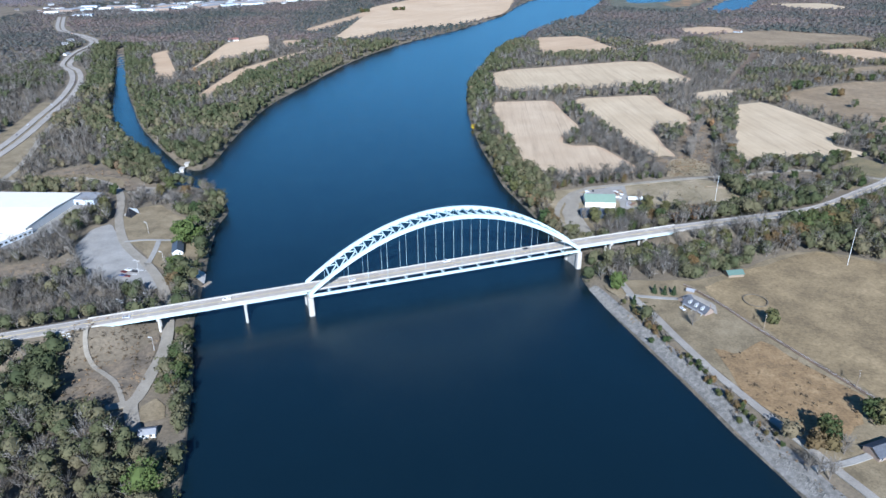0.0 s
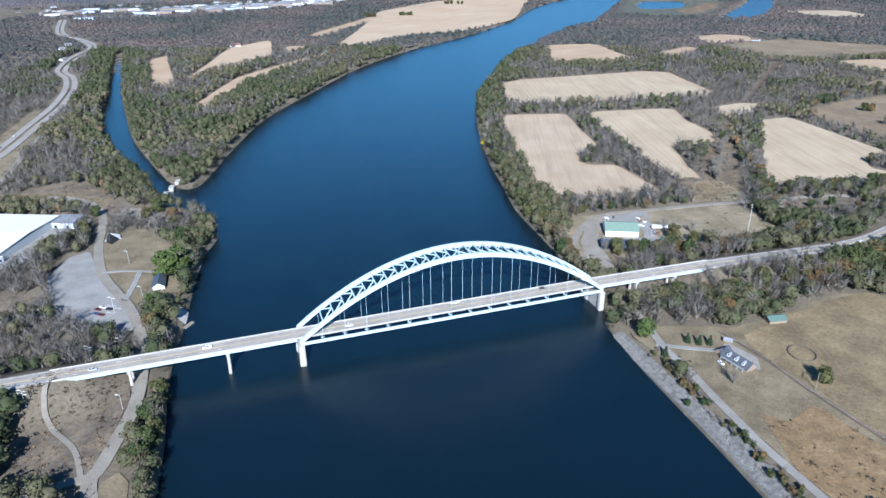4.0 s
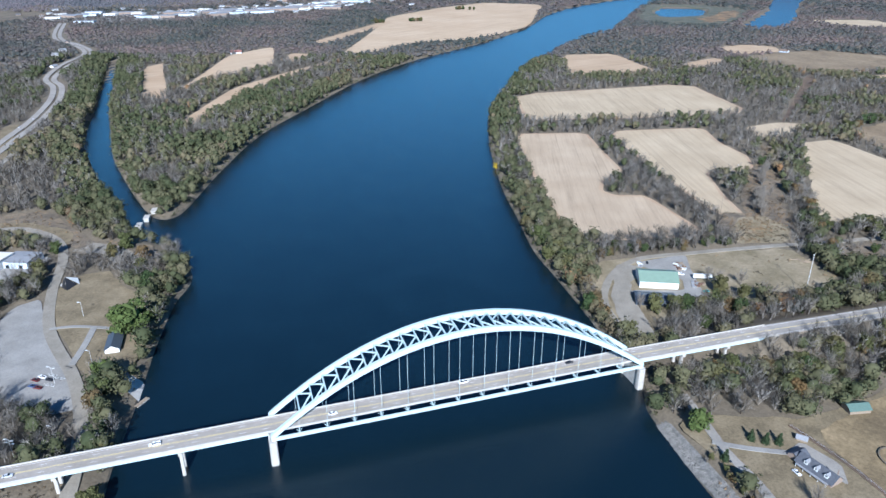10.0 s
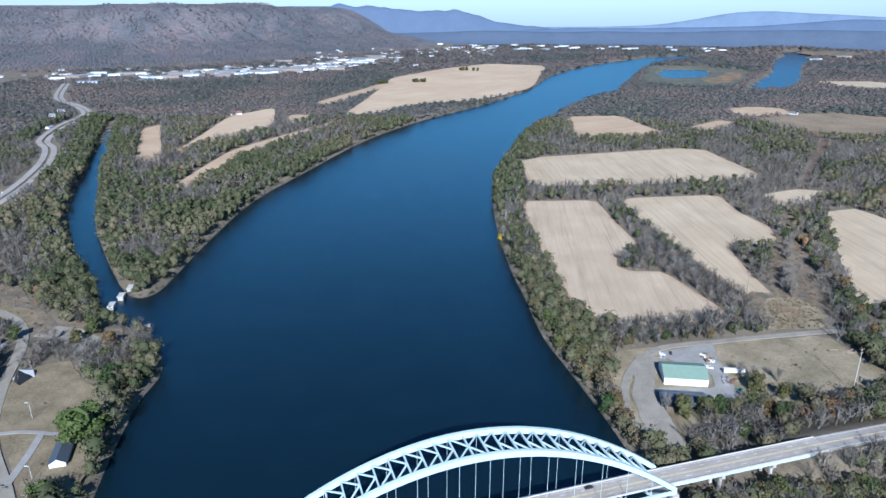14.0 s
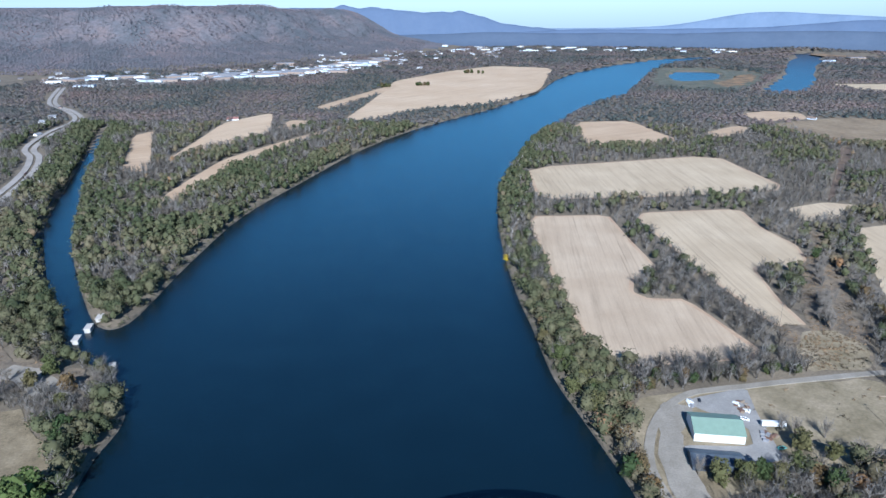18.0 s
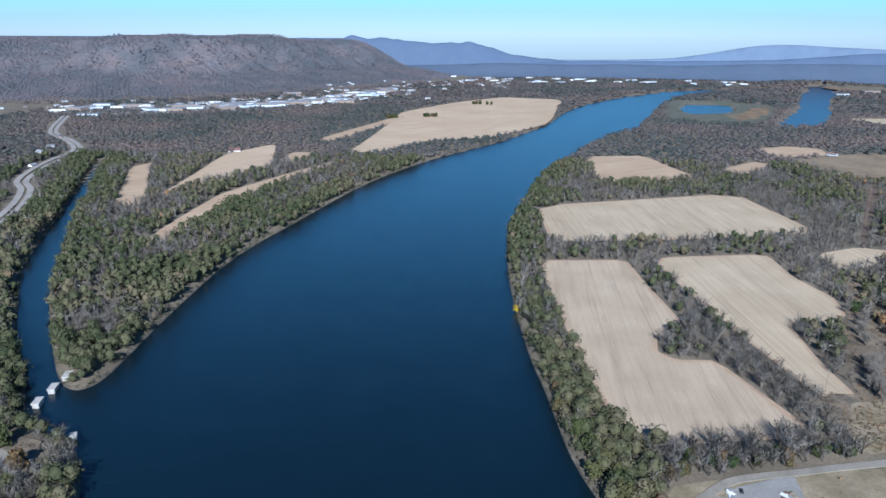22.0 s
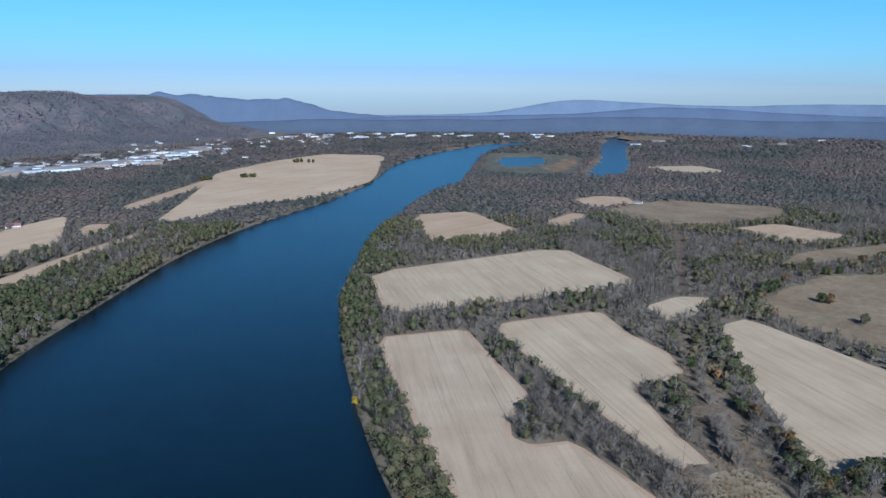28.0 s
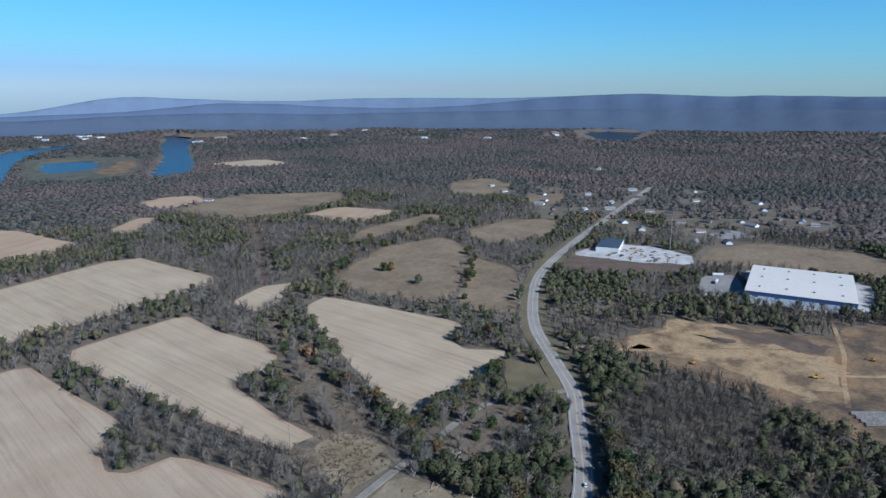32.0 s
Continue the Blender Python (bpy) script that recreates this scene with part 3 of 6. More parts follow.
patch("yard", [(920, 990), (1030, 985), (1062, 915), (1040, 835), (985, 820), (945, 890)], M_PALE_GRAVEL, "white gravel storage yard", "yard", rounds=1)
patch("verge", [(850, 965), (925, 980), (940, 890), (985, 815), (920, 806), (880, 830), (820, 925)], M_SOIL, "bare brown dirt beside the highway", "verge", rounds=1)
patch("lot", [(933, 781), (976, 749), (866, 690), (845, 748)], M_GRAVEL, "concrete truck apron at the warehouse", "lot", rounds=1)
patch("field", [(1000, 815), (1110, 840), (1200, 800), (1240, 640), (1120, 560), (1060, 605), (1050, 720)], M_PASTURE_FAR, "brown stripped field behind the warehouse", rounds=1, clear=8)
patch("field", [(1193, 2640), (1414, 2640), (1412, 2440), (1240, 2420)], M_FIELD_B, "pale field among far woods", rounds=1)
patch("field", [(670, 1985), (755, 2030), (815, 1990), (795, 1900), (667, 1865)], M_FIELD_C, "tan field among woods", rounds=1)
patch("field", [(1430, 1703), (1572, 1676), (1476, 1520), (1285, 1443), (1253, 1543)], M_PASTURE_FAR, "brown pasture among houses", rounds=1)
patch("field", [(1366, 1393), (1465, 1353), (1334, 1267), (1286, 1343)], M_PASTURE_FAR, "brown pasture beside the village", rounds=1)
patch("field", [(489, 1712), (595, 1808), (620, 1768), (520, 1660)], M_FIELD_C, "small tan field among woods", rounds=1)
patch("field", [(1787, 4100), (2053, 4090), (2039, 3830), (1786, 3850)], M_CLAY, "far red clay works", rounds=1, clear=20)
patch("field", [(2500, 3900), (2750, 3830), (2650, 3640), (2420, 3700)], M_FIELD_B, "far pale field", rounds=1, clear=20)
patch("lot", [(1218, 891), (1288, 867), (1255, 815), (1191, 851)], M_GRAVEL, "gravel lot beside a house", "lot", rounds=1)
patch("sandbank", [(823, 2640), (1040, 2960), (1080, 2990), (1021, 2780), (841, 2540)], M_CLAY, "grey sandy flat on the island", "sandbank", rounds=1)
patch("lot", [(-520, 590), (-520, 700), (-352, 700), (-355, 630), (-378, 560), (-420, 560)], M_GRAVEL, "gravel apron round the factory", "lot", rounds=1)
patch("verge", [(-600, 700), (-612, 900), (-640, 1040), (-668, 1150), (-655, 1160), (-600, 1040), (-560, 970), (-505, 800), (-480, 735), (-520, 690)], M_LAWN, "pale grassy verge along the highway", "verge", lift=0.02, rounds=1)
patch("lot", [(-1300, 2560), (-1000, 2630), (-980, 2600), (-1290, 2530)], M_GRAVEL, "pale yards of the town", "lot", rounds=1)
patch("lot", [(-760, 2960), (-600, 3080), (-570, 3050), (-740, 2930)], M_GRAVEL, "pale yards of the town", "lot", rounds=1)
patch("island_flat", [(610, 2600), (700, 2950), (800, 3230), (980, 3230), (1130, 3010), (1000, 2680), (840, 2480), (700, 2480)], M_FLAT, "low grey-green marshy flat round the pond", "flat", rounds=2, brush=12, drape=True)
OPEN.append((SLOUGH, 8.0))
OPEN.append((LAKE, 60.0))
OPEN.append((np.array([(-176, 316), (-158, 316), (-146, 290), (-160, 285), (-174, 298)]), 0.0))
# ---- west side ----
patch("lot", [(-330, 561), (-333, 604), (-320, 618), (-293, 574), (-257, 530), (-228, 502), (-223, 483), (-244, 474), (-284, 492), (-306, 526)], M_GRAVEL, "pale gravel parking lot", "parking lot")
patch("lawn", [(-310, 660), (-290, 665), (-262, 640), (-228, 600), (-218, 560), (-205, 525), (-232, 515), (-255, 538), (-288, 580), (-318, 630)], M_LAWN, "dry park lawn with paths", "lawn", lift=0.1)
patch("clearing", [(-251, 419), (-204, 424), (-190, 387), (-186, 341), (-190, 333), (-209, 327), (-230, 329), (-248, 367), (-249, 388)], M_SCRUB, "rough cleared ground below the bridge", "clearing", lift=0.1, rounds=1, brush=3)
patch("clearing", [(-177, 317), (-160, 321), (-165, 332), (-173, 341), (-179, 331)], M_LAWN, "dry grass beside the bank road", "clearing", lift=0.1, rounds=1)
patch("clearing", [(-400, 523), (-325, 536), (-308, 515), (-337, 489), (-390, 485)], M_SCRUB, "bare brown clearing", "clearing", rounds=1, brush=5)
patch("clearing", [(-560, 760), (-420, 772), (-360, 750), (-350, 710), (-420, 735), (-560, 735)], M_LAWN, "dry grass along the park road", "clearing", rounds=1)
patch("clearing", [(-473, 757), (-454, 792), (-410, 804), (-370, 762), (-329, 724), (-341, 712), (-363, 730), (-393, 752), (-419, 756)], M_SCRUB, "rough grassy slope above the park road", "clearing", rounds=1, lift=0.1, brush=4)
patch("clearing", [(-365, 740), (-280, 722), (-250, 690), (-330, 690)], M_SCRUB, "rough bank of the point", "clearing", rounds=1, lift=0.1, brush=5)
strip("park_road", [(-520, 748), (-453, 751), (-411, 755), (-367, 729), (-340, 688), (-317, 628), (-287, 570), (-242, 515), (-216, 473), (-197, 427), (-188, 393), (-186, 366), (-185, 344), (-186, 333), (-180, 320), (-174, 308)], 8, M_DIRT, "worn gravel park road along the bank")
strip("park_path", [(-289, 573), (-271, 577), (-246, 575)], 3, M_GRAVEL, "pale footpath across the lawn", "path", 0.3, 1)
strip("park_path", [(-258, 575), (-253, 550), (-250, 528)], 4.5, M_GRAVEL, "pale footpath across the lawn", "path", 0.32, 1)
strip("park_path", [(-341, 708), (-302, 700), (-266, 684)], 4, M_DIRT, "sandy path to the point", "path", 0.3, 2)
strip("dirt_track", [(-187, 335), (-198, 331), (-203, 327), (-208, 323)], 6, M_DIRT, "worn dirt spur road", "track", 0.3, 1)
strip("dirt_track", [(-240, 400), (-237, 389), (-229, 376), (-206, 357), (-192, 336)], 3, M_DIRT, "worn dirt track", "track", 0.3, 1)
patch("boat_ramp", [(-212, 522), (-198, 517), (-192, 497), (-206, 505)], M_CONCRETE, "concrete boat ramp apron", "boat ramp", lift=0.3, rounds=1, drape=True)
VALLEY = [(-560, 760), (-575, 880), (-590, 958), (-617, 1070), (-646, 1191), (-696, 1335), (-752, 1446), (-806, 1520), (-850, 1660), (-883, 1830), (-978, 1970), (-1128, 2147), (-1300, 2500)]
for off, lab in ((-7, "grey highway carriageway curving along the valley"), (7, "grey highway carriageway beside a dark median")):
    strip("valley_highway", [(x + off, y + off * 0.3) for x, y in VALLEY], 10, M_ROAD, lab, lift=0.5, clear=8.0)
strip("side_road", [(-500, 700), (-512, 805), (-558, 948), (-579, 1028)], 7, M_DIRT, "pale side road", clear=3)
# ---- east side ----
strip("bank_road", [(138, 504), (142, 480), (146, 453), (153, 431), (158, 408), (163, 387), (168, 368), (172, 354), (199, 279), (212, 245), (236, 170)], 5.5, M_LANE, "gravel lane along the river bank", clear=2)
strip("hedge_bank", [(190, 476), (207, 444), (222, 404), (258, 324), (290, 262)], 3.0, M_SOIL, "dark weedy strip along the fence", "verge", 0.1, 0)
strip("driveway", [(141, 461), (150, 458), (163, 455), (183, 452)], 3.5, M_GRAVEL, "pale gravel driveway", "driveway", 0.3, 1)
strip("driveway", [(190, 272), (210, 276), (232, 284)], 4, M_GRAVEL, "pale concrete driveway", "driveway", 0.3, 1)
patch("lot", [(156, 692), (201, 709), (196, 676), (193, 627), (170, 622), (139, 630), (137, 640), (180, 640), (184, 660), (158, 682)], M_GRAVEL, "gravel yard round the barn", "lot", rounds=1)
patch("yard", [(137, 688), (118, 632), (118, 597), (124, 570), (140, 566), (137, 601), (136, 625), (144, 655), (156, 683)], M_DIRT, "bare brown dirt beside the farm lane", "yard", lift=0.22)
patch("lawn", [(118, 600), (119, 638), (128, 660), (142, 682), (154, 690), (146, 655), (142, 636), (150, 600), (135, 575)], M_LAWN, "dry brown lawn beside the barn", "lawn", lift=0.1, rounds=1)
strip("farm_lane", [(119, 572), (114, 598), (113, 619), (117, 639), (126, 662), (140, 683), (159, 699), (182, 706), (202, 710), (227, 716), (261, 723), (302, 731), (343, 737), (381, 746), (423, 749), (451, 737), (487, 714)], 6.0, M_DIRT, "worn dirt farm lane", clear=1.5)
patch("clearing", [(335, 724), (380, 733), (425, 737), (445, 715), (400, 690), (345, 690)], M_SCRUB, "brushy rough ground below the lane", "clearing", rounds=1, brush=3)
strip("site_road", [(560, 775), (576, 772), (620, 713), (662, 646), (665, 595), (690, 541), (760, 470)], 5, M_CLAY_PALE, "packed clay site road", lift=-0.05, clear=3)
strip("site_road", [(850, 594), (800, 577), (744, 557), (690, 545), (619, 524)], 4.5, M_CLAY_PALE, "packed clay site road", lift=-0.04, clear=3)
patch("clearing", [(-332, 726), (-304, 718), (-285, 706), (-265, 700), (-268, 690), (-290, 682), (-316, 700), (-335, 712)], M_DIRT, "bare sandy spot on the point", "clearing", rounds=1)
patch("town_ground", TOWN, M_TOWN, "pale paved blocks of the town below the mountain", "town ground", rounds=1, clear=0)
OPEN.pop()
patch("verge", [(430, 748), (455, 752), (505, 800), (520, 770), (487, 722), (460, 738)], M_VERGE, "grassy corner at the lane", "verge", rounds=1)
strip("verge", [(440, 672), (490, 708), (541, 762), (606, 831), (690, 894), (780, 949), (880, 990), (1030, 1040)], 32, M_VERGE, "grass verge along the highway", "verge", lift=0.12, clear=0)


def free_of(P):
    ok = np.ones(len(P), bool)
    for poly, clear in OPEN:
        lo, hi = poly.min(axis=0) - clear - 1, poly.max(axis=0) + clear + 1
        w = np.nonzero(ok & (P[:, 0] > lo[0]) & (P[:, 0] < hi[0]) & (P[:, 1] > lo[1]) & (P[:, 1] < hi[1]))[0]
        if len(w):
            bad = inside(P[w], poly)
            if clear > 0:
                bad |= line_dist(P[w], poly, True)[0] < clear
            ok[w[bad]] = False
    return ok


def dry_land(P, edge=1.2):
    ok = np.ones(len(P), bool)
    for poly in WATERS:
        ok &= ~inside(P, poly)
        ok &= line_dist(P, poly, True)[0] > edge
    return ok


def shoreline():
    """Bare clay and roots at the water's edge."""
    g = np.random.default_rng(17)
    line = np.vstack([a + (b - a) * np.linspace(0, 1, max(2, int(np.hypot(*(b - a)) / 7)))[:-1, None] for a, b in zip(RIVER, np.roll(RIVER, -1, axis=0)) if np.hypot(*(b - a)) < 400])
    t = np.roll(line, -1, axis=0) - np.roll(line, 1, axis=0)
    t /= np.maximum(np.linalg.norm(t, axis=1), 1e-6)[:, None]
    nrm = np.c_[-t[:, 1], t[:, 0]]
    nrm[inside(line + nrm * 2, RIVER)] *= -1
    wide = 0.3 + 2.2 * g.random(len(line)) ** 2
    n = len(line)
    vs = np.vstack((np.c_[line - nrm * 0.9, np.full(n, -0.3)], np.c_[line + nrm * wide[:, None], 0.35 + wide * 0.42]))
    keep = np.hypot(*(np.roll(line, -1, axis=0) - line).T) < 30
    fs = [(i, i + 1, n + i + 1, n + i) for i in range(n - 1) if keep[i]]
    tagged(mesh_object("shore", vs, fs, M_SHORE, True), "bare tan clay along the water's edge", "shore", "", "structure")


shoreline()


# ---- building blocks ----
def part(name, bm, mat, parent=None, label=""):
    me = bpy.data.meshes.new(name)
    bmesh.ops.recalc_face_normals(bm, faces=bm.faces[:])
    bm.to_mesh(me)
    bm.free()
    me.materials.append(mat)
    ob = new(name, me)
    ob.parent = parent
    if label:
        ob["label"] = label
    return ob


def shared(name, me, parent, m=None):
    ob = new(name, me)
    ob.parent = parent
    if m is not None:
        ob.matrix_local = m
    return ob


def box(bm, x0, x1, y0, y1, z0, z1):
    v = [bm.verts.new(p) for p in ((x0, y0, z0), (x1, y0, z0), (x1, y1, z0), (x0, y1, z0), (x0, y0, z1), (x1, y0, z1), (x1, y1, z1), (x0, y1, z1))]
    for f in ((3, 2, 1, 0), (4, 5, 6, 7), (0, 1, 5, 4), (1, 2, 6, 5), (2, 3, 7, 6), (3, 0, 4, 7)):
        bm.faces.new([v[i] for i in f])
    return v


def beam(bm, p, q, w, h, up=(0, 0, 1)):
    """A square bar from p to q."""
    p, q = Vector(p), Vector(q)
    d = (q - p).normalized()
    s = d.cross(Vector(up))
    s = (s if s.length > 1e-4 else d.cross(Vector((1, 0, 0)))).normalized()
    u = s.cross(d)
    v = [bm.verts.new(c + s * a * w / 2 + u * b * h / 2) for c in (p, q) for a, b in ((-1, -1), (1, -1), (1, 1), (-1, 1))]
    for f in ((3, 2, 1, 0), (4, 5, 6, 7), (0, 1, 5, 4), (1, 2, 6, 5), (2, 3, 7, 6), (3, 0, 4, 7)):
        bm.faces.new([v[i] for i in f])


def tube(bm, p, q, r0, r1, n=6):
    p, q = Vector(p), Vector(q)
    d = (q - p).normalized()
    s = d.orthogonal().normalized()
    u = d.cross(s)
    rings = [[bm.verts.new(c + (s * math.cos(2 * math.pi * k / n) + u * math.sin(2 * math.pi * k / n)) * r) for k in range(n)] for c, r in ((p, r0), (q, r1))]
    for k in range(n):
        bm.faces.new((rings[0][k], rings[0][(k + 1) % n], rings[1][(k + 1) % n], rings[1][k]))
    bm.faces.new(rings[0][::-1])
    bm.faces.new(rings[1])


def thing(name, m, label, category, group="", kind=""):
    ob = new(name)
    ob.empty_display_size = 0.5
    ob.matrix_world = m
    return tagged(ob, label, category, group, kind)


def ribbon(bm, line, y0, y1, z0, z1):
    """A bar that follows a line of (x, z) between two sides."""
    rings = [[bm.verts.new((x, y, z + dz)) for y, dz in ((y0, z0), (y1, z0), (y1, z1), (y0, z1))] for x, z in line]
    for a, b in zip(rings, rings[1:]):
        for k in range(4):
            bm.faces.new((a[k], a[(k + 1) % 4], b[(k + 1) % 4], b[k]))
    bm.faces.new(rings[0][::-1])
    bm.faces.new(rings[-1])


# ---- the arch bridge ----
def build_bridge():
    m = Matrix(((ALONG[0], ACROSS[0], 0, ORIGIN[0]), (ALONG[1], ACROSS[1], 0, ORIGIN[1]), (0, 0, 1, 0), (0, 0, 0, 1)))
    b = thing("arch_bridge", m, "pale blue steel arch bridge over the river", "bridge")
    span, half, rise, z0 = 225.0, 9.5, 44.5, 17.6

    def deck(s):
        return np.interp(s, (-160, 0, 225, 330), (19.0, 19.0, 19.0, 17.5))

    def rib_z(s):
        u = s / span
        return z0 + rise * 4 * u * (1 - u)

    ss = [-150, -100, -50, 0, 75, 150, 225, 280, 330]
    bm = bmesh.new()
    ribbon(bm, [(s, deck(s)) for s in ss], -6.1, 6.1, -0.5, 0.0)
    part("deck", bm, M_ASPHALT, b, "worn tan roadway slab")
    for y in (-6.3, 6.3):
        bm = bmesh.new()
        ribbon(bm, [(s, deck(s)) for s in ss], y - 0.2, y + 0.2, -0.55, 0.75)
        part("parapet", bm, M_CONCRETE, b, "concrete parapet")
    for y, w, mt in ((-0.35, 0.22, M_YELLOW_LINE), (0.35, 0.22, M_YELLOW_LINE), (-5.1, 0.16, M_WHITE_LINE), (5.1, 0.16, M_WHITE_LINE)):
        bm = bmesh.new()
        ribbon(bm, [(s, deck(s)) for s in ss], y - w / 2, y + w / 2, -0.01, 0.012)
        part("road_line", bm, mt, b, "painted road line")
    for y in (-2.9, 2.9):
        for s in np.arange(-148, 328, 12.0):
            bm = bmesh.new()
            box(bm, s, s + 3.2, y - 0.09, y + 0.09, deck(s) - 0.1, deck(s) + 0.012)
            part("lane_dash", bm, M_WHITE_LINE, b)
    # approach girders
    for s0, s1 in ((-150, -1.5), (226.5, 330)):
        for y in (-5.2, -1.8, 1.8, 5.2):
            bm = bmesh.new()
            ribbon(bm, [(s, deck(s)) for s in np.linspace(s0, s1, 6)], y - 0.35, y + 0.35, -2.9, -0.5)
            part("girder", bm, M_STEEL, b)
    # arch ribs, ties, hangers and bracing
    n = 60
    pts = [(span * i / n, rib_z(span * i / n)) for i in range(n + 1)]
    for y in (-half, half):
        bm = bmesh.new()
        ribbon(bm, [(x, z) for x, z in pts], y - 0.95, y + 0.95, -1.6, 1.6)
        part("arch_rib", bm, M_STEEL, b, "pale blue steel box rib")
        bm = bmesh.new()
        ribbon(bm, [(0, 16.6), (span, 16.6)], y - 0.5, y + 0.5, -1.5, 0.5)
        part("tie_girder", bm, M_STEEL, b, "pale blue tie girder")
        for k in range(1, 15):
            s = span * k / 15
            bm = bmesh.new()
            tube(bm, (s, y, 16.9), (s, y, rib_z(s) - 1.5), 0.10, 0.10, 5)
            part("hanger", bm, M_STEEL, b)
    for k in range(0, 16):
        s = span * k / 15
        bm = bmesh.new()
        box(bm, s - 0.28, s + 0.28, -half + 0.5, half - 0.5, 16.2, 17.2)
        for sg in (-1, 1):
            for e in (-1, 1):
                beam(bm, (s + e * 0.5, sg * 8.0, 17.0), (s + e * 1.5, sg * 6.4, 17.35), 0.22, 0.3)
        part("floor_beam", bm, M_STEEL, b)
    for y in (-4.6, -1.5, 1.5, 4.6):
        bm = bmesh.new()
        ribbon(bm, [(0, 17.9), (span, 17.9)], y - 0.2, y + 0.2, -0.5, 0.55)
        part("stringer", bm, M_STEEL, b)
    lo, hi, nb = 16.0, span - 16.0, 26
    st = [lo + (hi - lo) * k / nb for k in range(nb + 1)]
    for k, s in enumerate(st):
        bm = bmesh.new()
        beam(bm, (s, -half + 0.9, rib_z(s)), (s, half - 0.9, rib_z(s)), 0.7, 1.0)
        part("brace_strut", bm, M_STEEL, b)
    for k in range(nb):
        s, e = (st[k], st[k + 1]) if k < nb / 2 else (st[k + 1], st[k])
        for sg in (-1, 1):
            bm = bmesh.new()
            beam(bm, (s, sg * (half - 0.9), rib_z(s)), (e, 0, rib_z(e)), 0.65, 0.65)
            part("brace_diagonal", bm, M_STEEL, b)

    def column(bm, x, y, z1, z2, lx, ly):
        """A rounded concrete shaft."""
        k = 12
        rings = []
        for z, g in ((z1, 1.0), (z2, 0.92)):
            ring = []
            for i in range(k):
                a = 2 * math.pi * i / k
                ca, sa = math.cos(a), math.sin(a)
                ring.append(bm.verts.new((x + lx * g * math.copysign(abs(ca) ** 0.5, ca), y + ly * g * math.copysign(abs(sa) ** 0.5, sa), z)))
            rings.append(ring)
        for i in range(k):
            bm.faces.new((rings[0][i], rings[0][(i + 1) % k], rings[1][(i + 1) % k], rings[1][i]))
        bm.faces.new(rings[1])
        bm.faces.new(rings[0][::-1])

    # main piers: two shafts and a wall between them
    for s in (0.5, 224.5):
        p = new("main_pier")
        p.parent = b
        for y in (-half, half):
            bm = bmesh.new()
            column(bm, s, y, -6, 15.0, 2.3, 2.3)
            part("shaft", bm, M_CONCRETE, p, "tall weathered concrete shaft")
        bm = bmesh.new()
        box(bm, s - 1.2, s + 1.2, -half + 1.5, half - 1.5, -6, 13.2)
        part("web_wall", bm, M_CONCRETE, p)
        bm = bmesh.new()
        box(bm, s - 1.6, s + 1.6, -half - 1.2, half + 1.2, 13.2, 15.1)
        part("cap", bm, M_CONCRETE, p)
    for s, zb in ((-46, -6), (-105, 2), (258, 2), (292, 3)):
        p = new("approach_pier")
        p.parent = b
        for y in (-3.6, 3.6):
            bm = bmesh.new()
            column(bm, s, y, zb, deck(s) - 4.3, 1.0, 1.0)
            part("column", bm, M_CONCRETE, p)
        bm = bmesh.new()
        box(bm, s - 1.1, s + 1.1, -6.2, 6.2, deck(s) - 4.4, deck(s) - 2.9)
        part("cap", bm, M_CONCRETE, p)
    for s0, s1 in ((-152, -148), (328, 332)):
        bm = bmesh.new()
        box(bm, s0, s1, -7, 7, 4, deck(s0) - 0.6)
        part("abutment", bm, M_CONCRETE, b)
    return b


build_bridge()
west_end = [tuple(p) for p in HIGHWAY[:3]] + [(*on_bridge(-150), 19.0)]
east_end = [(*on_bridge(330), 17.5)] + [tuple(p) for p in HIGHWAY[7:]]
for pts in (west_end, east_end):
    q = [(x, y, z - 0.26) for x, y, z in pts]
    strip("highway", q, 13.5, M_ROAD, "pale worn asphalt highway", "road", 0.25, 3.5)
    def shifted(off):
        c = curve_pts(q, False, 6)
        t = np.gradient(c[:, :2], axis=0)
        t /= np.linalg.norm(t, axis=1)[:, None]
        return np.c_[c[:, :2] + np.c_[-t[:, 1], t[:, 0]] * off, c[:, 2]]
    for off, w, mt, lb in ((0.3, 0.2, M_YELLOW_LINE, "yellow centre line"), (-0.3, 0.2, M_YELLOW_LINE, "yellow centre line"), (5.4, 0.2, M_WHITE_LINE, "white edge line"), (-5.4, 0.2, M_WHITE_LINE, "white edge line")):
        strip("road_line", shifted(off), w, mt, lb, "road marking", 0.27, steps=1, opened=False)


# ---- woods ----
rng = np.random.default_rng(7)


def facing(V, F, N):
    """Triangles turned so that they face the way their leaves do."""
    for i, (a, b, c) in enumerate(F):
        if np.cross(V[b] - V[a], V[c] - V[a]) @ N[a] < 0:
            F[i] = (a, c, b)
    return V, F, N / np.maximum(np.linalg.norm(N, axis=1), 1e-6)[:, None]


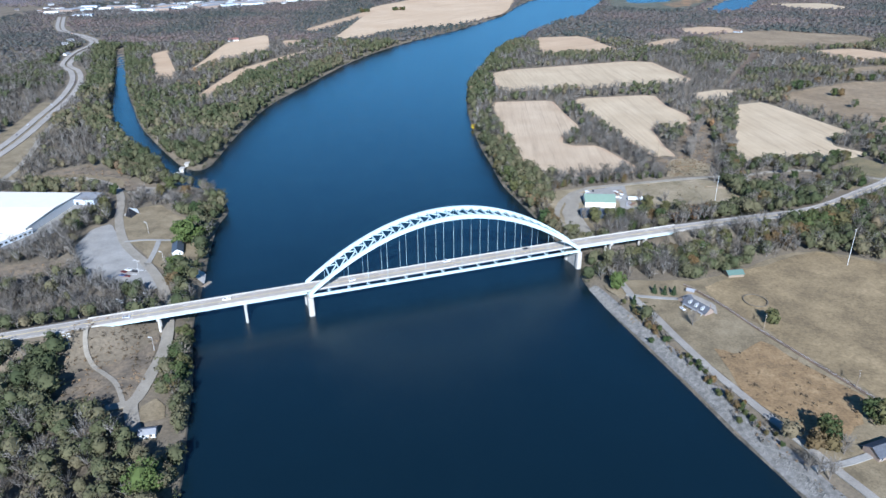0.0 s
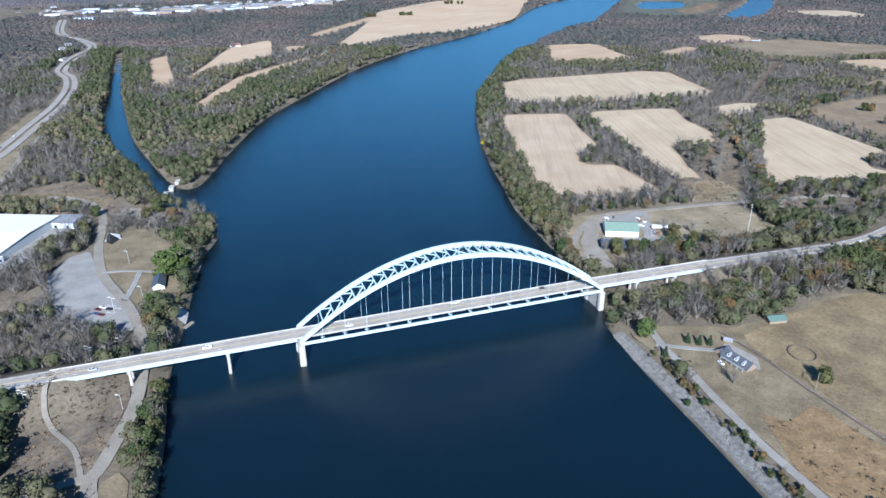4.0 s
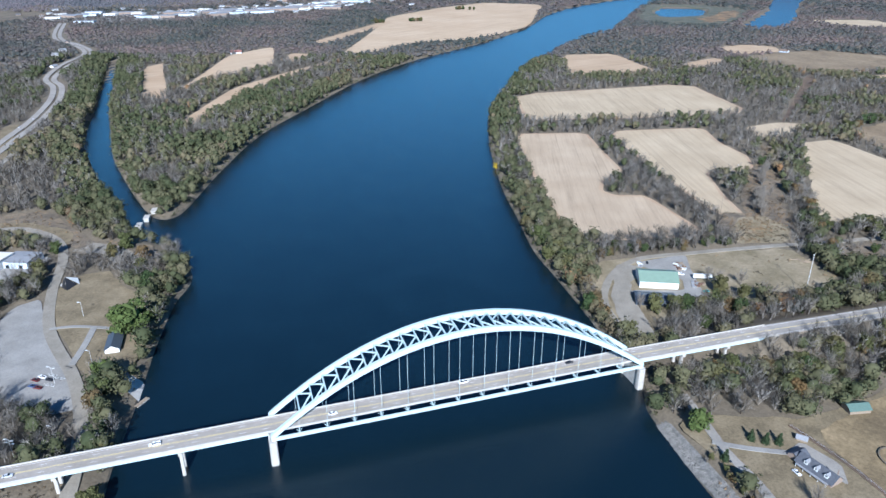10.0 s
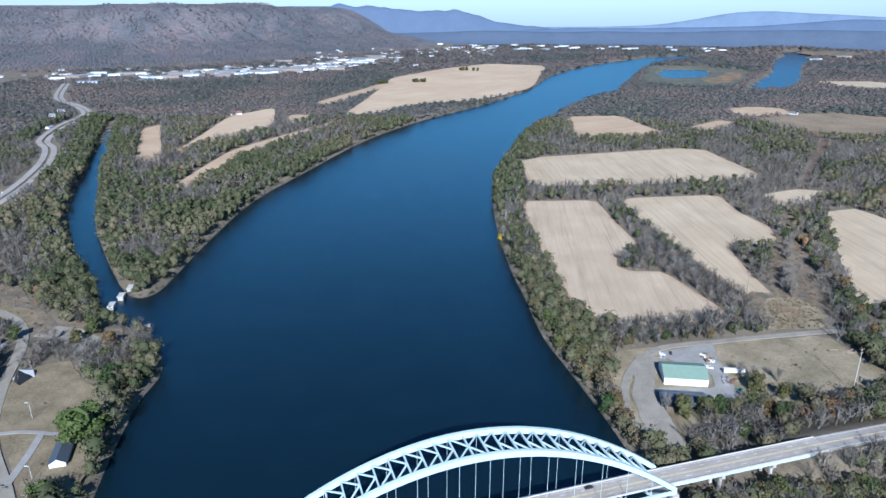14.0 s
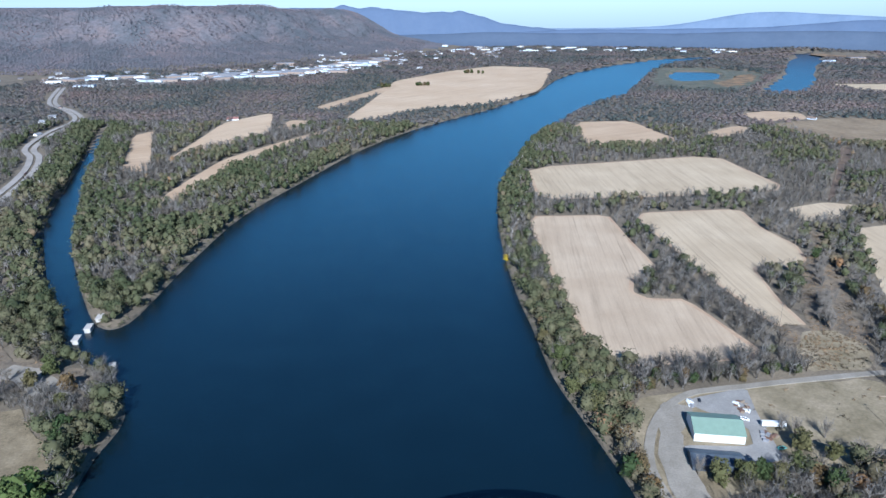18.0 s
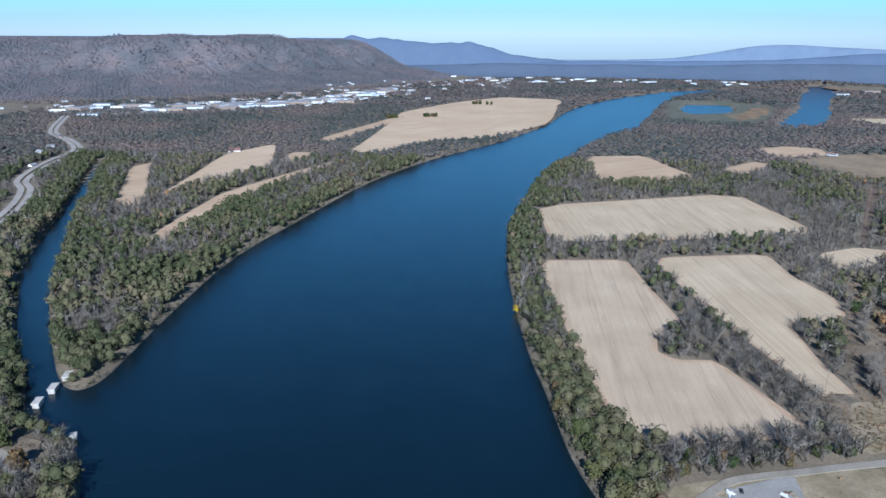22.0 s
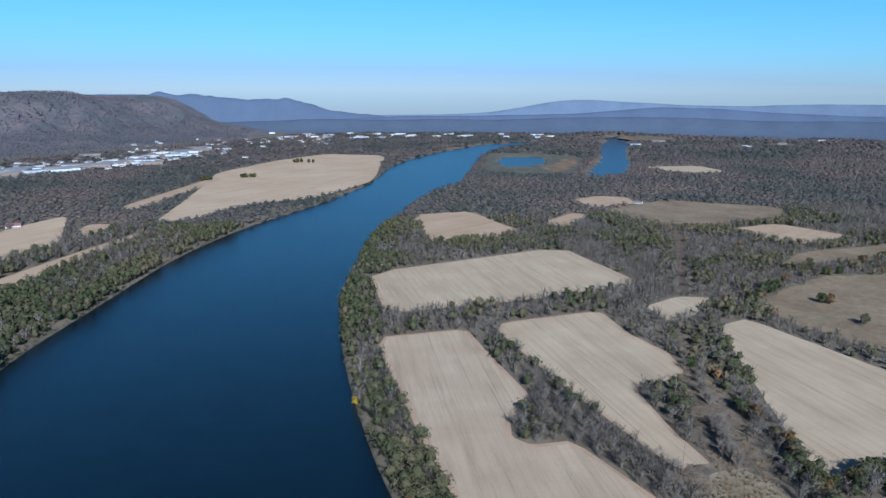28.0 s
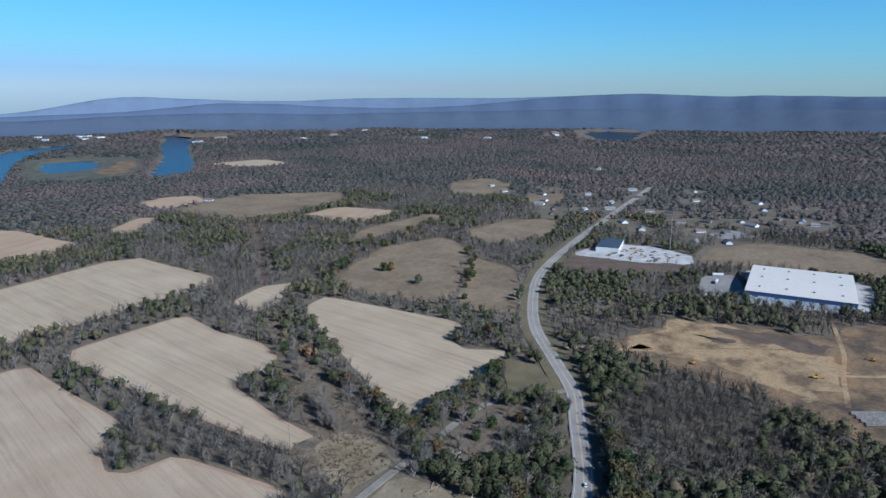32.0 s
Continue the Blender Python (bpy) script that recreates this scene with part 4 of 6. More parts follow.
def leaf_tree(r, clumps, leaf=0.085, bunches=9, squash=1.0, low=0.0, heart=8):
    """A crown of rounded bunches of leaf clumps over an uneven inner mass; unit height and width."""
    V, F, N = [], [], []
    levels = ((0.20 + low, 0.14), (0.36 + low * 0.5, 0.29), (0.56, 0.31), (0.74, 0.22))
    for z, q in levels if heart else ():
        for k in range(heart):
            a = 2 * math.pi * (k + 0.5 * (z > 0.5)) / heart
            w = q * (0.52 + 0.5 * r.random()) * squash
            V.append(np.array((math.cos(a) * w, math.sin(a) * w, z + 0.07 * (r.random() - 0.5))))
            N.append(np.array((math.cos(a), math.sin(a), (z - 0.42) * 3.0)) + r.normal(size=3) * 0.25)
    for i in range(len(levels) - 1 if heart else 0):
        for k in range(heart):
            a, b = i * heart + k, i * heart + (k + 1) % heart
            F += [(a, b, b + heart), (a, b + heart, a + heart)]
    if heart:
        V.append(np.array((0, 0, 0.86)))
        N.append(np.array((0, 0, 1.0)))
        F += [((len(levels) - 1) * heart + k, (len(levels) - 1) * heart + (k + 1) % heart, len(V) - 1) for k in range(heart)]
    mids = [np.array((0, 0, 0.72)), np.array((0, 0, 0.45))]
    for i in range(bunches):
        a, e = i * 2.4 + 0.7 * r.random(), r.random()
        q = (0.20 + 0.15 * r.random()) * (1.1 - 0.6 * abs(e - 0.35))
        mids.append(np.array((math.cos(a) * q * squash, math.sin(a) * q * squash, 0.28 + low + (0.56 - low) * e)))
    rad = [(0.36 + 0.2 * r.random()) / math.sqrt(len(mids)) + 0.035 for _ in mids]
    for i in range(clumps):
        k = i % len(mids)
        u = r.normal(size=3)
        u[2] += 0.35
        u /= np.linalg.norm(u)
        c = mids[k] + u * rad[k] * (0.75 + 0.4 * r.random()) * (1, 1, 0.8)
        n = u + r.normal(size=3) * 0.42
        n /= np.linalg.norm(n)
        t = np.cross(n, r.normal(size=3))
        t /= np.linalg.norm(t)
        b = np.cross(n, t)
        s = leaf * (0.6 + 0.8 * r.random())
        g = c - (0, 0, 0.42)
        out = u * 0.55 + g / np.linalg.norm(g) * 0.5 + n * 0.35
        w = r.random() * 6.283
        j = len(V)
        for h in range(3):
            V.append(c + s * (0.75 + 0.5 * r.random()) * (t * math.cos(w + h * 2.094) + b * math.sin(w + h * 2.094)))
            N.append(out)
        F.append((j, j + 1, j + 2))
    return facing(np.array(V), np.array(F), np.array(N))


def bare_tree(r, limbs, twigs, thin=0.008):
    """A leafless crown: limbs that rise and fork, and a haze of fine upright twigs."""
    V, F, N = [], [], []

    def sliver(p, q, w):
        d = np.cross(q - p, r.normal(size=3))
        d *= w / max(np.linalg.norm(d), 1e-6)
        j = len(V)
        V.extend((p - d, p + d, q))
        m = (p + q) / 2
        N.extend([np.array((m[0] * 1.6, m[1] * 1.6, 0.35)) + r.normal(size=3) * 0.15] * 3)
        F.append((j, j + 1, j + 2))

    heads = []
    for i in range(limbs):
        a = i * 2.4 + r.random()
        z0 = 0.08 + 0.42 * r.random()
        reach = (0.10 + 0.24 * r.random()) * (1.15 - 0.5 * z0)
        top = np.array((math.cos(a) * reach, math.sin(a) * reach, min(0.96, z0 + 0.3 + 0.3 * r.random())))
        sliver(np.array((math.cos(a) * 0.012, math.sin(a) * 0.012, z0)), top, thin * 1.5)
        heads.append((np.array((0, 0, z0)), top))
    sliver(np.array((0.0, 0, 0)), np.array((0.01, 0, 0.8)), 0.02)
    for i in range(twigs):
        b, top = heads[i % limbs]
        k = 0.35 + 0.65 * r.random()
        p = b + (top - b) * k
        q = p + np.array((p[0] * 0.45, p[1] * 0.45, 0.06 + 0.14 * r.random())) + r.normal(size=3) * (0.06, 0.06, 0.04)
        sliver(p, q, thin * (0.7 + 0.8 * r.random()))
    return facing(np.array(V), np.array(F), np.array(N))


def far_tree(r):
    """A low crown for far woods: a small dome under loose leaf clumps."""
    n = 5
    V = [np.array((0.34 * math.cos(2 * math.pi * k / n) * (0.7 + 0.5 * r.random()), 0.34 * math.sin(2 * math.pi * k / n) * (0.7 + 0.5 * r.random()), 0.2 + 0.15 * r.random())) for k in range(n)]
    V.append(np.array((0, 0, 0.8)))
    N = [v - (0, 0, 0.15) for v in V]
    F = [(k, (k + 1) % n, n) for k in range(n)]
    for _ in range(10):
        a, q = r.random() * 6.283, 0.42 * math.sqrt(r.random())
        c = np.array((math.cos(a) * q, math.sin(a) * q, 0.86 - 1.6 * q * q + 0.10 * (r.random() - 0.5)))
        p = r.normal(size=(3, 3)) * (0.13, 0.13, 0.06)
        i = len(V)
        V += [c + w for w in p]
        N += [c - (0, 0, 0.2) + r.normal(size=3) * 0.06] * 3
        F.append((i, i + 1, i + 2))
    return facing(np.array(V), np.array(F), np.array(N))


def plant(name, protos, P, H, W, tone, mat, label, category="woodland"):
    """One mesh that holds many trees, for woods that nobody could count."""
    if not len(P):
        return None
    Z = height(P) - 0.3
    pick = rng.integers(0, len(protos), len(P))
    ang = rng.random(len(P)) * 6.283
    VV, FF, TT, NN, base = [], [], [], [], 0
    for k, (v, f, nv) in enumerate(protos):
        ids = np.nonzero(pick == k)[0]
        if not len(ids):
            continue
        c, s = np.cos(ang[ids])[:, None], np.sin(ang[ids])[:, None]
        x = (v[:, 0] * c - v[:, 1] * s) * W[ids, None] + P[ids, 0:1]
        y = (v[:, 0] * s + v[:, 1] * c) * W[ids, None] + P[ids, 1:2]
        z = v[:, 2][None] * H[ids, None] + Z[ids, None]
        VV.append(np.stack((x, y, z), axis=-1).reshape(-1, 3))
        FF.append((f[None] + (np.arange(len(ids)) * len(v))[:, None, None] + base).reshape(-1, 3))
        TT.append(np.repeat(tone[ids], len(v)))
        NN.append(np.stack((nv[:, 0] * c - nv[:, 1] * s, nv[:, 0] * s + nv[:, 1] * c, nv[:, 2] + 0 * c), axis=-1).reshape(-1, 3))
        base += len(ids) * len(v)
    VV, FF, TT, NN = np.vstack(VV), np.vstack(FF), np.concatenate(TT), np.vstack(NN)
    me = bpy.data.meshes.new(name)
    me.vertices.add(len(VV))
    me.vertices.foreach_set("co", VV.astype(np.float32).ravel())
    me.loops.add(len(FF) * 3)
    me.loops.foreach_set("vertex_index", FF.astype(np.int32).ravel())
    me.polygons.add(len(FF))
    me.polygons.foreach_set("loop_start", np.arange(0, len(FF) * 3, 3, dtype=np.int32))
    me.attributes.new("tone", "FLOAT", "POINT").data.foreach_set("value", TT.astype(np.float32))
    me.materials.append(mat)
    me.update(calc_edges=True)
    me.attributes.new("custom_normal", "FLOAT_VECTOR", "POINT").data.foreach_set("vector", NN.astype(np.float32).ravel())
    return tagged(new(name, me), label, category, "", "stuff")


r0 = np.random.default_rng(3)
LEAFY = [leaf_tree(r0, 44, 0.078, 11, heart=5) for _ in range(8)]
LEAFY_CLOSE = [leaf_tree(r0, 230, 0.045, 22) for _ in range(9)]
LEAFY_FAR = [far_tree(r0) for _ in range(6)]
BARE = [bare_tree(r0, 16, 54, 0.012) for _ in range(7)]
BARE_CLOSE = [bare_tree(r0, 26, 190, 0.0058) for _ in range(7)]
BUSH = [leaf_tree(r0, 20, 0.15, 3, 1.5, heart=0) for _ in range(6)]


def scatter(x0, x1, y0, y1, step):
    xs, ys = np.meshgrid(np.arange(x0, x1, step), np.arange(y0, y1, step))
    P = np.c_[xs.ravel(), ys.ravel()].astype(float)
    return P + (rng.random(P.shape) - 0.5) * step * 1.5


def seen_land(P):
    """The part of the land in view from the flight."""
    x, y = P[:, 0], P[:, 1]
    west = x > -0.72 * y - 60
    east = (x < 0.78 * y + 90) | ((y > 380) & (x < (y - 380) * 6 + 500) & (y > 340))
    return west & east & (np.hypot(x, y - 340) < 4700)


def lattice(P, size, seed):
    """Smooth random patches over the land, 0 to 1."""
    g = np.random.default_rng(seed).random((64, 64))
    u = P / size
    i = np.floor(u).astype(int)
    f = u - i
    f = f * f * (3 - 2 * f)
    a, b = g[i[:, 0] % 64, i[:, 1] % 64], g[(i[:, 0] + 1) % 64, i[:, 1] % 64]
    c, d = g[i[:, 0] % 64, (i[:, 1] + 1) % 64], g[(i[:, 0] + 1) % 64, (i[:, 1] + 1) % 64]
    return (a * (1 - f[:, 0]) + b * f[:, 0]) * (1 - f[:, 1]) + (c * (1 - f[:, 0]) + d * f[:, 0]) * f[:, 1]


HOUSE_PLOTS = []


def plant_near(P, close):
    """The woods that the flight passes: leafy and leafless trees in drifts."""
    mixv = lattice(P, 70, 1) * 0.55 + lattice(P, 23, 2) * 0.25 + rng.random(len(P)) * 0.35
    thin = lattice(P, 45, 5) + rng.random(len(P)) * 0.5 > 0.16
    P, mixv = P[thin], mixv[thin]
    belt_d = np.minimum(line_dist(P, RIVER, True)[0], 60)
    leafy = mixv < 0.50 + 0.18 * (belt_d < 45) + 0.1 * (belt_d < 25)
    size = 0.72 + 0.55 * rng.random(len(P)) * (0.6 + 0.8 * lattice(P, 50, 4))
    tone = np.clip(lattice(P, 120, 8) * 0.55 + rng.random(len(P)) * 0.5 + 0.25 * (rng.random(len(P)) < 0.04) - 0.16, 0, 1)
    size = np.where((P[:, 0] > 80) & (P[:, 1] > 780), size * 0.84, size)
    tone = np.where((P[:, 0] < -620) & (P[:, 1] > 900), tone * 0.5, tone)
    leafy |= (P[:, 0] < -100) & (P[:, 1] < 430) & (rng.random(len(P)) < 0.5)
    dark = (P[:, 0] > 430) & (P[:, 1] < 790)
    tone = np.where(dark & (rng.random(len(P)) < 0.6), tone * 0.5, tone)
    for side, lo, hi in (("along the west bank", -9999, -60), ("east of the river", -60, 9999)):
        mine = (P[:, 0] >= lo) & (P[:, 0] < hi)
        w = mine & leafy
        h = 14.0 * size[w]
        plant("woodland", LEAFY_CLOSE if close else LEAFY, P[w], h, h * (0.85 + 0.4 * rng.random(len(h))), tone[w], M_LEAF, "mixed autumn woods " + side)
        w = mine & ~leafy
        h = 14.5 * size[w]
        # eastern bare trees take darker tones for the shade within their crowns
        plant("bare_woodland", BARE_CLOSE if close else BARE, P[w], h, h * (0.8 + 0.35 * rng.random(len(h))), rng.random(len(h)) * np.where((P[w, 0] > 430) & (P[w, 1] < 800), 0.2, 0.9), M_TWIG, "leafless grey woods " + side)


def grow():
    for close, step in ((True, 7.6), (False, 8.8)):
        near = scatter(-900, 1300, 200, 1800, step)
        away = np.hypot(near[:, 0] - 5, near[:, 1] - np.clip(near[:, 1], 0, 413))
        near = near[seen_land(near) & ((away < 600) == close)]
        near = near[dry_land(near, 2.6) & free_of(near)]
        bridge_d = np.abs((near - ORIGIN) @ ACROSS)
        bridge_s = (near - ORIGIN) @ ALONG
        near = near[~((bridge_d < 14) & (bridge_s > -640) & (bridge_s < 420))]
        for x, y, rad in HOUSE_PLOTS:
            near = near[np.hypot(near[:, 0] - x, near[:, 1] - y) > rad]
        plant_near(near, close)
    brush = []
    for poly, cl in BRUSHY:
        lo, hi = poly.min(axis=0), poly.max(axis=0)
        q = scatter(lo[0], hi[0], lo[1], hi[1], cl)
        brush.append(q[inside(q, poly)])
    q = np.vstack(brush)
    q = q[lattice(q, 14, 12) + 0.4 * rng.random(len(q)) > 0.55]
    h = 0.7 + 2.0 * rng.random(len(q)) ** 2
    plant("brush", BUSH, q, h, h * 1.3, np.clip(lattice(q, 18, 13) + 0.5 * rng.random(len(q)) - 0.2, 0, 1), M_BRUSH, "low tawny brush and weeds", "brush")
    edge = RIVER[(RIVER[:, 1] > 180) & (RIVER[:, 1] < 2200)]
    mid = np.vstack([a + (b - a) * np.linspace(0, 1, max(2, int(np.hypot(*(b - a)) / 3.2)))[:, None] for a, b in zip(edge, edge[1:]) if np.hypot(*(b - a)) < 400])
    q = mid + rng.normal(size=mid.shape) * 2.2
    q = q[dry_land(q, 0.6) & free_of(q)]
    h = 2.0 + 3.0 * rng.random(len(q))
    plant("bank_brush", BUSH, q, h, h * 1.2, rng.random(len(q)) * 0.6, M_LEAF, "olive and brown bushes along the water's edge", "brush")
    far = np.vstack((scatter(-1500, 2700, 1800, 2900, 15), scatter(1300, 2700, 300, 1800, 14), scatter(-1700, -900, 900, 1800, 14)))
    slope = scatter(-2900, -250, 2300, 4700, 16)
    mpoly = np.vstack((np.array(MOUNTAIN_FOOT, float), [(60, 7000), (-6000, 7000), (-6000, 1500)]))
    keep = inside(slope, mpoly)
    slope = slope[keep]
    slope = slope[line_dist(slope, MOUNTAIN_FOOT)[0] < 1150]
    rest = np.vstack((scatter(-1900, 4700, 2900, 4700, 25), scatter(2700, 4700, 600, 2900, 24)))
    rest = rest[~inside(rest, mpoly)]
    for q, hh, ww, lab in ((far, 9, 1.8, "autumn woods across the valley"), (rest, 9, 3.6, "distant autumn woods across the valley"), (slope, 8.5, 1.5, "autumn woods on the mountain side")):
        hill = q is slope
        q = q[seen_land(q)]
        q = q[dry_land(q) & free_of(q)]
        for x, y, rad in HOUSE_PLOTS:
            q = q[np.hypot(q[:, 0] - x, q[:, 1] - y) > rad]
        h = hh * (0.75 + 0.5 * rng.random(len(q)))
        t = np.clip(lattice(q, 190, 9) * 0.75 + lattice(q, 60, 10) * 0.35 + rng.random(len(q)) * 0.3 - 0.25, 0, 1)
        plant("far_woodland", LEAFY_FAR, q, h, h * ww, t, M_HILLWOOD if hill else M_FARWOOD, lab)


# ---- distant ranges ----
# the haze of distance is painted into the base colour
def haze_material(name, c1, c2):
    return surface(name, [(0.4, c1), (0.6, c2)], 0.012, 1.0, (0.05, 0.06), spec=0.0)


def ridge(name, b0, b1, radius, depth, tops, mat, label, seed):
    """A range of hills on an arc round the valley; tops are (bearing, height)."""
    n = 160
    bb = np.linspace(b0, b1, n)
    tb, th = np.array(tops, float).T
    h = np.interp(bb, tb, th)
    k = np.ones(7) / 7
    h = np.convolve(np.pad(h, 3, mode="edge"), k, mode="valid")
    g = np.random.default_rng(seed)
    for w, amp in ((9, 0.035), (25, 0.02), (60, 0.01)):
        h = h * (1 + amp * np.interp(bb, np.linspace(b0, b1, w), g.normal(size=w)))
    vs, fs = [], []
    prof = ((-depth, -0.02), (-0.7 * depth, 0.12), (-0.4 * depth, 0.5), (-0.15 * depth, 0.88), (0, 1.0), (60, 0.98))
    for dr, q in prof:
        for b, z in zip(bb, h):
            wob = 1 + 0.25 * math.sin(b * 1.9 + dr * 0.01) * (q > 0.05) * (q < 0.9) * 0.4
            vs.append((5 + math.sin(radians(b)) * (radius + dr), 340 + math.cos(radians(b)) * (radius + dr), z * q * wob))
    for i in range(len(prof) - 1):
        for j in range(n - 1):
            a = i * n + j
            fs.append((a, a + 1, a + 1 + n, a + n))
    return tagged(mesh_object(name, vs, fs, mat, True), label, "hills", "", "structure")


# three depths of blue haze, each a flat surface colour
M_HAZE_A = haze_material("haze_blue_distance", (0.115, 0.150, 0.205), (0.125, 0.160, 0.215))
M_HAZE_B = haze_material("haze_blue_hills", (0.080, 0.106, 0.155), (0.085, 0.111, 0.160))
M_HAZE_C = haze_material("haze_blue_valley_woods", (0.074, 0.095, 0.130), (0.080, 0.101, 0.136))
ridge("backdrop_range", -12, 120, 4780, 120, [(-12, 90), (6, 100), (13, 105), (17, 130), (19.5, 178), (21.5, 208), (24, 206), (28, 190), (33, 178), (36, 190), (40, 205), (45, 196), (49, 188), (55, 195), (66, 200), (80, 195), (120, 190)], M_HAZE_A, "mountains on the horizon, coloured pale blue for haze", 1)
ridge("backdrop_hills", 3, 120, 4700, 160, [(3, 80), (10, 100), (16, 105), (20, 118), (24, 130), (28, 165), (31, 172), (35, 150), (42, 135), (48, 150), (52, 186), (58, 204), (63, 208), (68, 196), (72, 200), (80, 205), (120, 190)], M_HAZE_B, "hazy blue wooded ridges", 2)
ridge("backdrop_valley", -6, 120, 4600, 240, [(-6, 55), (4, 92), (7, 74), (11, 96), (16, 80), (20, 98), (30, 108), (36, 92), (42, 104), (50, 114), (62, 128), (75, 138), (120, 130)], M_HAZE_C, "far wooded valley floor, coloured blue for haze", 3)
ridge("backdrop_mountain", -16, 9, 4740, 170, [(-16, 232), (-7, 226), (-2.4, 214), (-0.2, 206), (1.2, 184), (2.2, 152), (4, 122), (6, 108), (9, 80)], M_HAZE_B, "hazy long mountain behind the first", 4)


# ---- buildings ----
M_WHITE_ROOF = plain("white_metal_roof", (0.62, 0.56, 0.47), 0.45, 0.0, 0.05, 0.15)
M_WHITE_WALL = plain("white_siding", (0.60, 0.60, 0.57), 0.6, 0.0, 0.06, 0.4)
M_PALE_WALL = plain("pale_blue_grey_wall", (0.50, 0.55, 0.60), 0.6, 0.0, 0.06, 0.2)
M_BLUE_BAND = plain("navy_wall_band", (0.045, 0.085, 0.19), 0.5)
M_GREEN_ROOF = plain("sea_green_metal_roof", (0.165, 0.225, 0.17), 0.45, 0.0, 0.08, 0.25)
M_TEAL_ROOF = plain("faded_teal_roof", (0.09, 0.135, 0.11), 0.55)
M_DARK_ROOF = plain("dark_shingles", (0.075, 0.078, 0.088), 0.85, 0.0, 0.2, 0.8)
M_GREY_ROOF = plain("grey_shingles", (0.21, 0.21, 0.215), 0.85, 0.0, 0.15, 0.6)
M_SLATE_ROOF = plain("slate_blue_metal_roof", (0.055, 0.066, 0.08), 0.5)
M_BROWN_ROOF = plain("brown_shingles", (0.16, 0.115, 0.085), 0.85, 0.0, 0.15, 0.6)
M_RED_ROOF = plain("rust_red_roof", (0.20, 0.095, 0.075), 0.6)
M_BRICK = plain("tan_brick", (0.24, 0.18, 0.14), 0.85)
M_GLASS = plain("dark_window_glass", (0.02, 0.025, 0.03), 0.15)
M_TIMBER = plain("weathered_timber", (0.22, 0.17, 0.12), 0.9)
M_POLE = plain("galvanised_pole", (0.50, 0.50, 0.48), 0.5)
M_BLACK = plain("black_panel", (0.02, 0.02, 0.022), 0.5)
M_RUST = plain("rusty_scrap", (0.13, 0.075, 0.052), 0.85, 0.0, 0.3)
M_TYRE = plain("black_tyre", (0.02, 0.02, 0.02), 0.9)
M_YELLOW = plain("machine_yellow", (0.55, 0.30, 0.03), 0.5)
GROUND_Z = 4.8


def spot(x, y, turn=0.0, z=None):
    zz = float(height(np.array([(x, y)]))[0]) if z is None else z
    return pose(x, y, zz, 0, 0, turn)


def gable_roof(bm, lx, ly, z0, z1, over=0.6, thick=0.25):
    """Two slopes with thickness, ridge along x."""
    x, y = lx / 2 + over, ly / 2 + over
    drop = (z1 - z0) * over / (ly / 2)
    for s in (-1, 1):
        a = [(-x, s * y, z0 - drop), (x, s * y, z0 - drop), (x, 0, z1), (-x, 0, z1)]
        lo = [bm.verts.new(p) for p in a]
        hi = [bm.verts.new((p[0], p[1], p[2] + thick)) for p in a]
        bm.faces.new(lo)
        bm.faces.new(hi)
        for i in range(4):
            bm.faces.new((lo[i], lo[(i + 1) % 4], hi[(i + 1) % 4], hi[i]))


def gable_walls(bm, lx, ly, z0, z1):
    x, y = lx / 2, ly / 2
    v = {}
    for sx in (-1, 1):
        v[sx] = [bm.verts.new(p) for p in ((sx * x, -y, -0.5), (sx * x, y, -0.5), (sx * x, y, z0), (sx * x, 0, z1), (sx * x, -y, z0))]
        bm.faces.new(v[sx])
    a, b = v[-1], v[1]
    bm.faces.new((a[0], b[0], b[4], a[4]))
    bm.faces.new((a[1], b[1], b[2], a[2]))


def panel(name, parent, mat, x0, x1, y0, y1, z0, z1, label=""):
    bm = bmesh.new()
    box(bm, x0, x1, y0, y1, z0, z1)
    return part(name, bm, mat, parent, label)


def windows(parent, lx, ly, z, wide, tall, count, side=-1):
    for i in range(count):
        x = -lx / 2 + lx * (i + 0.5) / count
        w = panel("window", parent, M_GLASS, x - wide / 2, x + wide / 2, side * ly / 2 - 0.06, side * ly / 2 + 0.06, z, z + tall)
        panel("window_frame", w, M_WHITE_WALL, x - wide / 2 - 0.12, x + wide / 2 + 0.12, side * ly / 2 - 0.04, side * ly / 2 + 0.04, z - 0.12, z + tall + 0.12)


def gable_house(name, m, lx, ly, z0, z1, wall, roof, label, category="house", wins=4, group=""):
    h = thing(name, m, label, category, group)
    bm = bmesh.new()
    gable_walls(bm, lx, ly, z0, z1)
    part("wall", bm, wall, h)
    bm = bmesh.new()
    gable_roof(bm, lx, ly, z0, z1)
    part("roof", bm, roof, h)
    if wins:
        windows(h, lx, ly, 0.9, 1.3, 1.4, wins, -1)
        windows(h, lx, ly, 0.9, 1.3, 1.4, wins, 1)
        panel("door", h, M_TIMBER, lx * 0.08, lx * 0.08 + 1.1, -ly / 2 - 0.08, -ly / 2 + 0.04, -0.4, 2.1)
    return h


def flat_building(name, m, lx, ly, h, wall, roof, label, category="building", doors=0, group=""):
    b = thing(name, m, label, category, group)
    panel("wall", b, wall, -lx / 2, lx / 2, -ly / 2, ly / 2, -0.5, h)
    bm = bmesh.new()
    gable_roof(bm, lx, ly, h, h + ly * 0.02, 0.3, 0.3)
    part("roof", bm, roof, b)
    for i in range(doors):
        x = -lx / 2 + lx * (i + 0.5) / doors
        panel("loading_door", b, M_GLASS, x - 1.6, x + 1.6, -ly / 2 - 0.08, -ly / 2 + 0.05, 0.4, 3.6)
    return b


